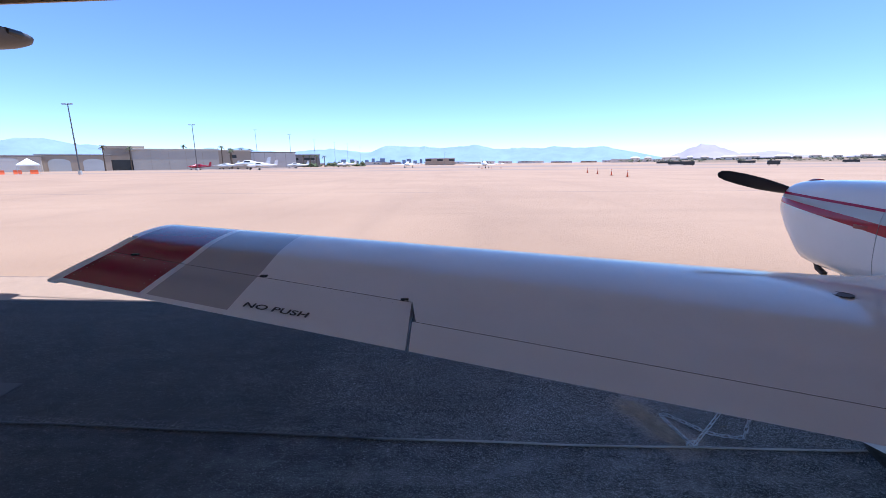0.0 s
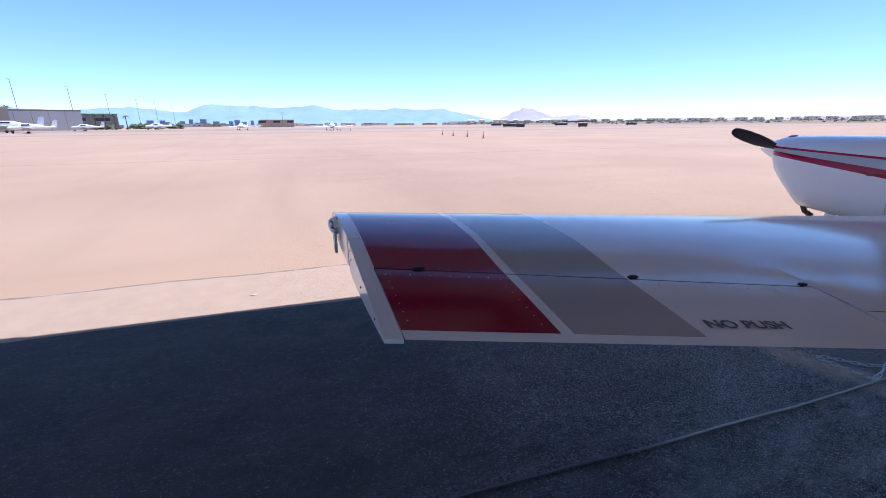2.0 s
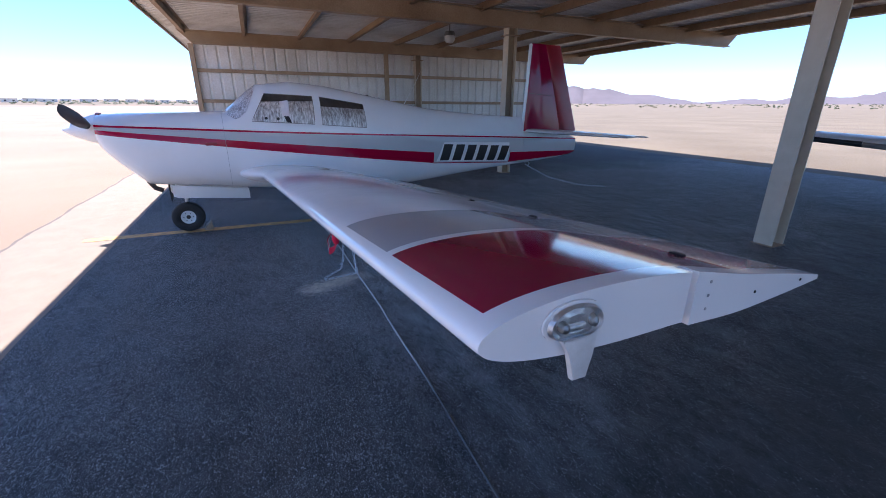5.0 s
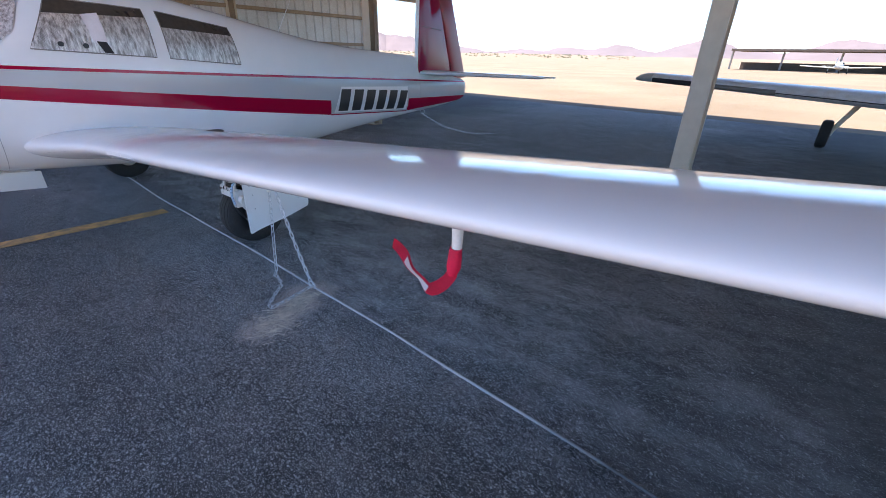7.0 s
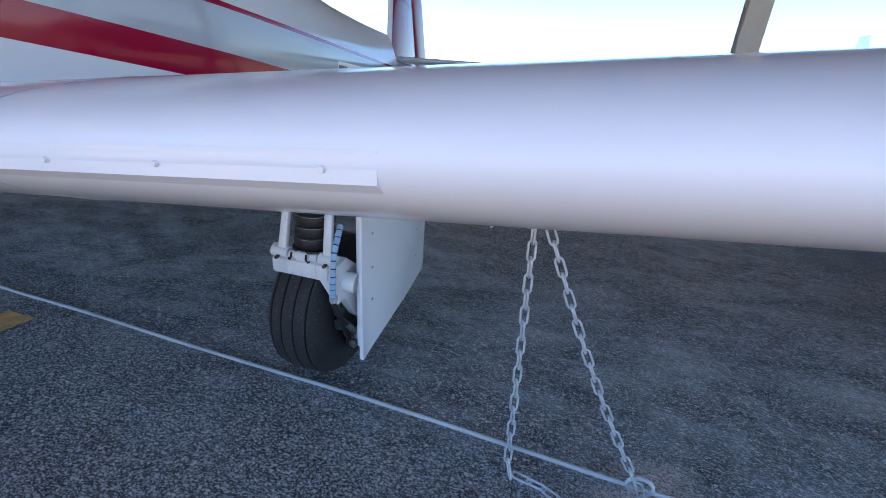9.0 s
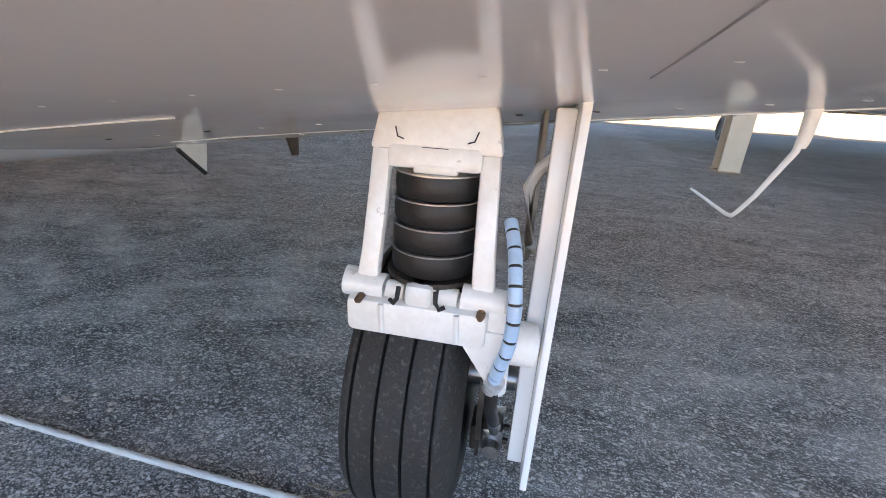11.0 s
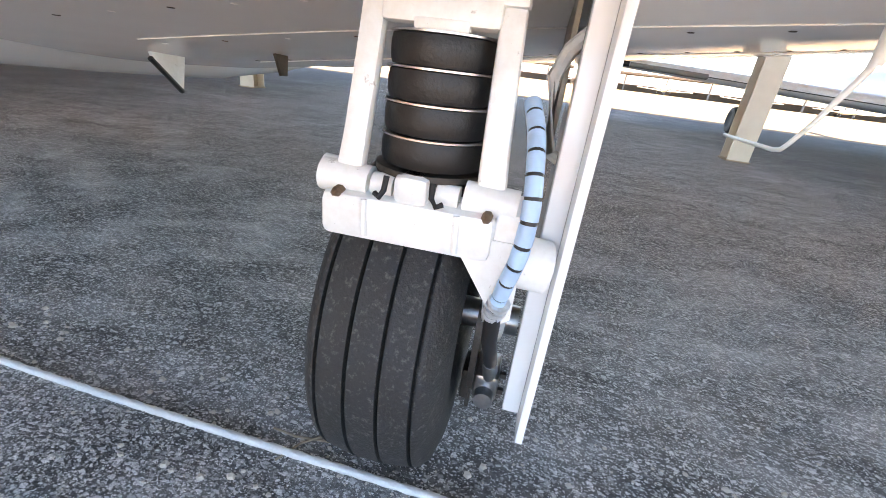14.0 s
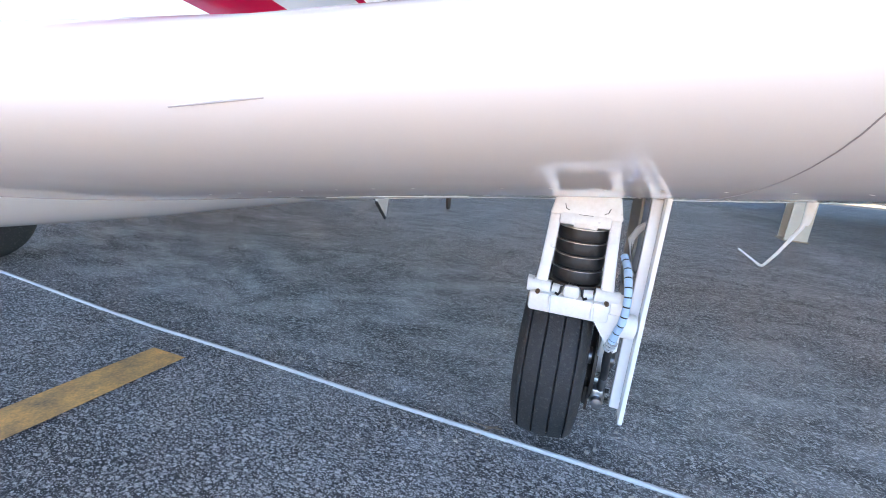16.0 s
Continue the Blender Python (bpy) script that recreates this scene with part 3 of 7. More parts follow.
tagged(shelter_part("roof_trim", box(2.1, V0 + 0.015, DECK_Z + 0.0, 25.8, 0.03, 0.16, 0.004), M_tan), "tan painted metal eave trim", "trim", kind="structure")
tagged(shelter_part("roof_trim", box(2.1, V1 - 0.015, DECK_Z + 0.0, 25.8, 0.03, 0.16, 0.004), M_tan), "tan painted metal eave trim", "trim", kind="structure")

# lengths of eave trim that have sprung loose and bow outwards
# added for the thin shadow lines on the ramp beyond the eave
for pts in (((-10.3, 0.24), (-9.7, 0.20), (-9.2, 0.13), (-8.9, 0.07)), ((-8.5, 0.12), (-8.1, 0.09), (-7.6, 0.05), (-7.0, 0.012))):
    tagged(shelter_part("roof_trim", tube([(pu, V0 + 0.03 + pv, DECK_Z + 0.02) for pu, pv in pts], 0.012, 6), M_tan), "loose bent strip of eave trim", "trim", kind="structure")


def i_beam_bm(u, v0, v1, z0, z1, width, taper=0.35):
    """A welded roof beam along the bay, its ends cut on a slant."""
    bm = bmesh.new()
    for (w, za, zb2) in ((width, z0, z0 + 0.02), (width, z1 - 0.02, z1), (0.012, z0 + 0.02, z1 - 0.02)):
        def vz(v, z, s):
            k = (z1 - z) / (z1 - z0)
            return v - s * taper * k
        c = []
        for su in (-w / 2, w / 2):
            for z in (za, zb2):
                for v, s in ((v0, 1), (v1, -1)):
                    c.append(bm.verts.new((u + su, vz(v, z, s), z)))
        a, b2, c2, d, e, f, g, h = c
        for q in ((a, b2, d, c2), (e, g, h, f), (a, c2, g, e), (b2, f, h, d), (c2, d, h, g), (a, e, f, b2)):
            bm.faces.new(q)
    return bm


for i, u in enumerate(BEAMS):
    tagged(shelter_part("roof_beam", i_beam_bm(u + (0.12 if u < -5 else 0.0), V0 - (0.20 if u < -5 else 0.31), V1 + 0.1, 3.0 if u > -5 else 3.02, 3.33 if u > -5 else 3.405, 0.16 if u > -5 else 0.24), M_rusty if u < -5 else M_tan),
           "rust-streaked tan steel roof beam" if u < -5 else "tan painted steel roof beam with slanted ends", "roof beam", "shelter roof beams", "structure")


def purlin_bm(v):
    bm = bmesh.new()
    add_box(bm, 2.1, v, 3.335, 25.6, 0.012, 0.165)
    add_box(bm, 2.1, v + 0.040, 3.254, 25.6, 0.08, 0.006)
    add_box(bm, 2.1, v - 0.040, 3.412, 25.6, 0.08, 0.006)
    return bm


v = V0 - 0.5
while v > V1:
    tagged(shelter_part("roof_purlin", purlin_bm(v), M_purlin), "thin tan steel roof purlin", "purlin", "shelter purlins", "structure")
    v -= 1.47


def column(u, v, top=3.0, mat=None):
    col = thing("steel_column", "cream painted steel shelter column with a flanged base", "column", "shelter columns", "structure")
    col.matrix_basis = HANGAR @ pose(u, v, 0)
    for sg_ in (-1, 1):
        part("flange", box(0, sg_ * 0.10, top / 2, 0.20, 0.014, top, 0.003), mat or M_cream, col, smooth=False)
    # the browner web paint carries the shade of its recess
    part("web", box(0, 0, top / 2, 0.012, 0.186, top), M_tan, col, "brown web plate, its recess shade put into the colour", smooth=False)
    part("base_plate", box(0, 0, 0.006, 0.23, 0.24, 0.012, 0.003), M_tan, col, smooth=False)
    bm = bmesh.new()
    add_box(bm, 0, 0.0, top - 0.15, 0.24, 0.34, 0.02)
    part("cap_plate", bm, M_tan, col, smooth=False)
    return col


for u in BEAMS:
    if u < 10:
        column(u, -4.36)

# corrugated end wall under one beam, with girts and posts
WU = 8.15
bm = bmesh.new()
prof = []
w = 2.15
while w > -9.0:
    for dv, du in ((0, 0), (0.03, 0.03), (0.06, 0.03), (0.09, 0)):
        prof.append((w - dv, WU + 0.12 + du))
    w -= 0.30
lo = [bm.verts.new((pu, pv, 0.05)) for pv, pu in prof]
hi = [bm.verts.new((pu, pv, 3.0)) for pv, pu in prof]
for k in range(len(prof) - 1):
    bm.faces.new((lo[k], lo[k + 1], hi[k + 1], hi[k]))
wall = tagged(shelter_part("wall_east", bm, M_wall), "white ribbed metal cladding wall of the shelter", "wall", kind="structure")
wall.modifiers.new("thick", "SOLIDIFY").thickness = 0.004
for z in (0.75, 1.55, 2.35):
    tagged(shelter_part("wall_trim", box(WU + 0.06, -3.42, z, 0.10, 11.1, 0.09, 0.004), M_tan), "tan horizontal wall girt", "girt", "wall girts", "structure")
for v in (2.12, -3.3, -8.9):
    tagged(shelter_part("wall_trim", box(WU + 0.02, v, 1.5, 0.14, 0.12, 3.0, 0.004), M_tan), "tan upright wall post", "post", "wall posts", "structure")

# hanging shelter lamp, unlit
lamp = thing("shelter_lamp", "dusty glass shelter lamp hanging unlit under the roof", "lamp")
lamp.matrix_basis = HANGAR @ pose(4.25, -3.75, 2.98)
part("housing", lathe([(0.16, 0.02), (0.16, 0.11), (0.10, 0.13), (0.06, 0.13)], (0, 0, 0), "z", 20), M_pole, lamp)
part("globe", lathe([(0.06, 0.12), (-0.02, 0.13), (-0.08, 0.09), (-0.10, 0.02)], (0, 0, 0), "z", 20), M_pale, lamp)
part("stem", tube([(0, 0, 0.15), (0, 0, 0.44)], 0.012), M_pole, lamp)

# tie-down cable along the row: laid strands, slightly bowed
CABLE_U = (-11, -7, -5, -4, -3, -2, -1, 0, 2, 7)
CABLE_V = (0.15, 0.135, 0.125, 0.108, 0.100, 0.122, 0.158, 0.195, 0.20, 0.19)
rings = []
for i in range(2251):
    u = -11 + i * 0.008
    cv = float(np.interp(u, CABLE_U, CABLE_V)) + 0.005 * math.sin(u * 1.7) + 0.003 * math.sin(u * 5.1)
    cz = 0.0062 + 0.0006 * math.sin(u * 3)
    ring = []
    for k in range(12):
        t = 2 * math.pi * k / 12
        r = 0.0056 * (1 + 0.13 * math.cos(4 * t - u * 180))
        ring.append((u, cv + r * math.cos(t), cz + r * math.sin(t)))
    rings.append(ring)
cable = tagged(part("tie_down_cable", loft(rings), M_rope), "pale twisted steel tie-down cable lying on asphalt", "cable")
cable.matrix_basis = HANGAR
bm = bmesh.new()
ny = 30
for side in range(1):
    rows = []
    for i in range(ny + 1):
        yy = 0.29 + i * (2.75 - 0.29) / ny
        wob = 0.006 * noise.noise(Vector((yy * 4, 1.7, 0)))
        xc = -0.16 + 0.085 * (yy - 0.29)
        rows.append((bm.verts.new((xc - 0.068 + wob, yy, 0.004)), bm.verts.new((xc + 0.068 + wob, yy, 0.004))))
    for (a, b2), (c2, d) in zip(rows, rows[1:]):
        bm.faces.new((a, b2, d, c2))
whole("lead_in_line", bm, M_yellow, "faded yellow painted lead-in line on asphalt", "road marking", kind="structure", smooth=False)

# worn fragments of an old painted mark on the pale strip
for k, (fx, fy, fw, fh, fr) in enumerate(((-4.62, 3.04, 0.30, 0.07, -20), (-4.80, 3.12, 0.16, 0.05, 25), (-5.9, 3.16, 0.08, 0.04, 10), (-3.2, 2.86, 0.10, 0.05, -5))):
    bm = bmesh.new()
    vs = []
    for i in range(12):
        t = 2 * math.pi * i / 12
        w_ = 1 + 0.35 * noise.noise(Vector((math.cos(t) * 1.5 + k * 7, math.sin(t) * 1.5, 2.0)))
        vs.append(bm.verts.new((fw / 2 * w_ * math.cos(t), fh / 2 * w_ * math.sin(t), 0.004)))
    bm.faces.new(vs)
    ob = whole("paint_fragment", bm, M_oldpaint, "worn pale fragment of an old painted mark", "road marking", "old paint fragments", "structure", False)
    ob.matrix_basis = pose(fx, fy, 0, 0, 0, fr)

# ================= the airplane =================
plane = thing("airplane", "white low-wing single-engine airplane with red and silver stripes", "airplane")

# y, bottom, top, half width, waist height, upper power, lower power
STATIONS = [
    (2.34, 1.055, 1.345, 0.20, 1.21, 2.2, 2.2), (2.32, 1.005, 1.36, 0.31, 1.19, 2.3, 2.4), (2.26, 0.93, 1.365, 0.37, 1.15, 2.4, 2.6),
    (2.15, 0.81, 1.37, 0.41, 1.10, 2.5, 3.0), (2.02, 0.675, 1.375, 0.44, 1.05, 2.6, 3.2), (1.965, 0.622, 1.376, 0.45, 1.04, 2.6, 3.3), (1.8, 0.60, 1.38, 0.47, 1.02, 2.7, 3.3),
    (1.4, 0.57, 1.385, 0.51, 1.0, 2.8, 3.4), (1.12, 0.53, 1.395, 0.545, 1.0, 2.8, 3.4), (0.95, 0.51, 1.535, 0.56, 1.02, 2.6, 3.4),
    (0.76, 0.49, 1.69, 0.57, 1.05, 2.5, 3.4), (0.4, 0.46, 1.73, 0.575, 1.06, 2.5, 3.4), (0.0, 0.44, 1.695, 0.57, 1.05, 2.5, 3.4),
    (-0.45, 0.41, 1.615, 0.545, 1.02, 2.4, 3.2), (-0.95, 0.385, 1.52, 0.48, 0.98, 2.3, 2.9), (-1.45, 0.41, 1.43, 0.405, 0.95, 2.2, 2.7),
    (-2.0, 0.46, 1.37, 0.31, 0.92, 2.0, 2.5), (-2.6, 0.51, 1.325, 0.225, 0.88, 1.7, 2.4), (-3.2, 0.55, 1.29, 0.15, 0.85, 1.4, 2.3)]
_sy = np.array([s[0] for s in STATIONS])[::-1]
_sv = np.array([s[1:] for s in STATIONS])[::-1]


def station(y):
    return [float(np.interp(y, _sy, _sv[:, k])) for k in range(6)]


def skin_x(y, z):
    zb, zt, hw, zc, nu, nl = station(y)
    n, h = (nu, zt - zc) if z > zc else (nl, zc - zb)
    return hw * max(0.0, 1 - min(1, abs(z - zc) / h) ** n) ** (1 / n)


def ring_at(y, n=56, values=None):
    zb, zt, hw, zc, nu, nl = values or station(y)
    out = []
    for k in range(n):
        t = 2 * math.pi * k / n
        c, s = math.cos(t), math.sin(t)
        p = nu if s >= 0 else nl
        h = (zt - zc) if s >= 0 else (zc - zb)
        out.append(Vector((hw * math.copysign(abs(c) ** (2 / p), c), y, zc + h * math.copysign(abs(s) ** (2 / p), s))))
    return out


ys = []
for a, b2 in zip(STATIONS, STATIONS[1:]):
    k = max(1, int((a[0] - b2[0]) / 0.12))
    ys += [a[0] + (b2[0] - a[0]) * i / k for i in range(k)]
ys.append(STATIONS[-1][0])
fuselage = part("fuselage", loft([ring_at(y) for y in ys]), M_fus, plane)

# tail cone behind the dorsal fairing
cone = [(-3.18, 0.55, 1.08, 0.155, 0.84), (-3.6, 0.575, 1.06, 0.12, 0.83), (-4.0, 0.61, 1.03, 0.085, 0.82), (-4.3, 0.65, 0.98, 0.055, 0.81), (-4.43, 0.69, 0.93, 0.03, 0.81)]
part("tail_cone", loft([ring_at(c[0], 40, (c[1], c[2], c[3], c[4], 2.4, 2.2)) for c in cone]), M_fus, plane)


def skin_patch(poly_lo, poly_hi, nu_=14, nv=8, off=0.005, side=-1):
    """A patch lying on the fuselage skin between two edges given as (y, z) pairs."""
    bm = bmesh.new()
    rows = []
    for j in range(nv + 1):
        row = []
        for i in range(nu_ + 1):
            f, g = i / nu_, j / nv
            lo_, hi_ = [Vector(p[0]) * (1 - f) + Vector(p[1]) * f for p in (poly_lo, poly_hi)]
            q = lo_ * (1 - g) + hi_ * g
            row.append(bm.verts.new((side * (skin_x(q.x, q.y) + off), q.x, q.y)))
        rows.append(row)
    for r1, r2 in zip(rows, rows[1:]):
        for k in range(nu_):
            bm.faces.new((r1[k], r1[k + 1], r2[k + 1], r2[k]))
    return bm


for side in (-1, 1):
    for name, a in (("cabin_window", (((0.87, 1.292), (0.20, 1.250)), ((0.70, 1.585), (0.185, 1.560)))),
                    ("cabin_window", (((0.112, 1.243), (-0.432, 1.200)), ((0.10, 1.555), (-0.43, 1.475))))):
        w = part(name, skin_patch(*a, off=0.004, side=side), M_pane, plane, "cabin window, dark above a crinkled silver sunshade")
        lo_, hi_ = a
        cut = 0.70 if lo_[0][0] > 0.5 else 0.66
        top = [(p[0] * (1 - k) + q[0] * k, p[1] * (1 - k) + q[1] * k) for p, q, k in ((lo_[0], hi_[0], cut), (lo_[1], hi_[1], cut + 0.12))]
        part("sunshade", skin_patch((lo_[0], lo_[1]), (top[0], top[1]), off=0.0055, side=side), M_foil, w, "crinkled silver foil sunshade")
        loop = [lo_[0], lo_[1], hi_[1], hi_[0]]
        pts = []
        for p, q in zip(loop, loop[1:] + loop[:1]):
            for i in range(6):
                yy, zz = p[0] + (q[0] - p[0]) * i / 6, p[1] + (q[1] - p[1]) * i / 6
                pts.append((side * (skin_x(yy, zz) + 0.004), yy, zz))
        part("window_seal", tube(pts, 0.0035, 6, closed=True), M_roofgrey, w)
        if lo_[0][0] > 0.5:
            part("curtain_strip", skin_patch(((0.545, 1.345), (0.470, 1.340)), ((0.560, 1.500), (0.465, 1.515)), 3, 6, 0.008, side), M_paper, w, "white cloth strip between two sunshades")
            part("shade_notch", skin_patch(((0.505, 1.275), (0.455, 1.272)), ((0.530, 1.345), (0.475, 1.340)), 3, 3, 0.008, side), M_seam, w, "dark patch for the unlit gap under the cloth strip")
            for yy in (0.72, 0.595):
                zz = 1.285 + (yy - 0.595) * 0.06 + 0.03
                part("suction_cup", lathe([(-0.002, 0.016), (0.003, 0.014), (0.006, 0.004)], (side * (skin_x(yy, zz) + 0.007), yy, zz), "x", 12), M_black, w)
    part("registration_field", skin_patch(((-1.47, 0.712), (-2.87, 0.622)), ((-1.60, 0.972), (-2.87, 0.915)), 18, 6, 0.004, side), M_white, plane)
    for i in range(6):
        y0 = -1.53 - i * 0.222
        z0 = 0.722 - i * 0.0145
        lean = -0.07
        h = 0.225
        part("registration_bar", skin_patch(((y0, z0), (y0 - 0.160, z0 - 0.008)), ((y0 + lean, z0 + h), (y0 - 0.160 + lean, z0 + h - 0.008)), 5, 4, 0.007, side), M_black, plane, "slanted black bar of the painted registration")

# cowl joint and its latch on the stripe
for side in (-1, 1):
    ring = [p for p in ring_at(1.16, 72) if p.x * side > 0.02]
    ring.sort(key=lambda p: p.z)
    part("cowl_joint", tube([p + Vector((side * 0.0008, 0, 0)) for p in ring], 0.0016, 5), M_hair, plane)
    zc = 1.06
    part("cowl_latch", box(side * (skin_x(1.30, zc) + 0.002), 1.30, zc, 0.008, 0.11, 0.03, 0.002), M_red, plane, "dark red cowl latch")

# windshield: both halves with a centre post
for side in (-1, 1):
    bm = bmesh.new()
    rows = []
    for i in range(9):
        y = 1.10 - (1.10 - 0.79) * i / 8
        zb, zt, hw, zc, nu, nl = station(y)
        zlo = 1.355 - 0.045 * math.sin(math.pi * min(1, i / 4)) if i < 5 else 1.31 + (i - 4) / 4 * 0.31
        zlo = min(zlo, zt - 0.012)
        row = []
        for j in range(9):
            z = zlo + (zt - 0.0005 - zlo) * (1 - (1 - j / 8) ** 2)
            xx = max(0.012, skin_x(y, z))
            row.append(bm.verts.new((side * (xx + 0.003), y + 0.004, z + 0.004)))
        rows.append(row)
    for r1, r2 in zip(rows, rows[1:]):
        for k in range(8):
            bm.faces.new((r1[k], r1[k + 1], r2[k + 1], r2[k]))
    part("windshield", bm, M_foil, plane, "windshield with a foil sunshade behind it")

# spinner and propeller
part("spinner", lathe([(2.315, 0.155), (2.36, 0.15), (2.44, 0.125), (2.53, 0.085), (2.60, 0.045), (2.645, 0.012), (2.65, 0.001)], (0, 0, 1.21), "y", 32), M_white, plane)


def blade(angle):
    rings = []
    d = Vector((math.cos(angle), 0, math.sin(angle)))
    e = Vector((-math.sin(angle), 0, math.cos(angle)))
    for r, c, t, tw in ((0.06, 0.05, 0.04, 60), (0.16, 0.07, 0.035, 48), (0.30, 0.105, 0.024, 36), (0.5, 0.125, 0.017, 27), (0.7, 0.12, 0.012, 21), (0.85, 0.10, 0.009, 18), (0.92, 0.07, 0.007, 17), (0.945, 0.02, 0.004, 17)):
        a = radians(tw)
        ring = []
        for k in range(12):
            th = 2 * math.pi * k / 12
            p, q = c / 2 * math.cos(th), t / 2 * math.sin(th)
            ring.append(Vector((0, 2.40, 1.21)) + d * r + e * (p * math.cos(a) - q * math.sin(a)) + Vector((0, 1, 0)) * (p * math.sin(a) + q * math.cos(a)))
        rings.append(ring)
    return loft(rings)


for ang in (math.pi - 0.24, -0.24):
    part("propeller_blade", blade(ang), M_black, plane, "matt black propeller blade")
part("spinner_band", lathe([(2.30, 0.165), (2.33, 0.168), (2.335, 0.155)], (0, 0, 1.21), "y", 32), M_red, plane)

# cowl underside: outlet and exhaust
part("cowl_flap", plate([(-0.22, 0), (0.22, 0), (0.20, 0.16), (-0.20, 0.16)], 0.012, "x", 0), M_seam, plane).matrix_basis = pose(0, 1.82, 0.60, 90, 0, 90)
part("exhaust_pipe", tube([(-0.19, 1.98, 0.66), (-0.20, 1.93, 0.58), (-0.20, 1.86, 0.545)], 0.026, 12), M_darksteel, plane)


# ---- wing ----
def le_y(s):
    base = 0.905 - 0.006 * (5.33 - s)
    return base if s > 1.25 else base + 0.20 * ((1.25 - s) / 0.75) ** 1.6


def te_y(s):
    return -0.063 - 0.19 * (5.33 - s)


def le_z(s):
    return 1.158 - 0.090 * (5.33 - s)


def te_z(s):
    return 1.087 - 0.128 * (5.33 - s)


def airfoil(f, upper, tc, camber=0.014):
    yt = 5 * tc * (0.2969 * math.sqrt(max(f, 0)) - 0.126 * f - 0.3516 * f * f + 0.2843 * f ** 3 - 0.1036 * f ** 4)
    k = min(1.0, max(0.0, (f - 0.42) / 0.28))
    yc = camber * 4 * f * (1 - f) * (1 - k * k * (3 - 2 * k))
    return yc + (yt if upper else -yt)


def wing_point(s, f, upper, side=-1):
    """On the wing skin: span s, chord fraction f."""
    ly, ty, lz, tz = le_y(s), te_y(s), le_z(s), te_z(s)
    c = ly - ty
    tc = 0.115 - 0.003 * min(1, (5.33 - s) / 1.5)
    return Vector((side * s, ly - f * c, lz + (tz - lz) * f + airfoil(f, upper, tc) * c))


def frac(s, y):
    return (le_y(s) - y) / (le_y(s) - te_y(s))


def hinge_y(s):
    return 0.256 - 0.18 * (5.33 - s)


def flap_y(s):
    return te_y(s) + 0.19


def section(s, f0, f1, side, n=22):
    """Closed ring of the skin between two chord fractions, rounded at a cut nose."""
    ring = []
    fs = [f0 + (f1 - f0) * (0.5 - 0.5 * math.cos(math.pi * i / n)) for i in range(n + 1)] if f0 == 0 else [f0 + (f1 - f0) * i / n for i in range(n + 1)]
    up = [wing_point(s, f, True, side) for f in fs]
    dn = [wing_point(s, f, False, side) for f in fs]
    if f0 == 0:
        return up + dn[::-1][:-1][:len(dn) - 1]
    return up + dn[::-1]


def spans(a, b2, step=0.2):
    n = max(1, round(abs(b2 - a) / step))
    return [a + (b2 - a) * i / n for i in range(n + 1)]


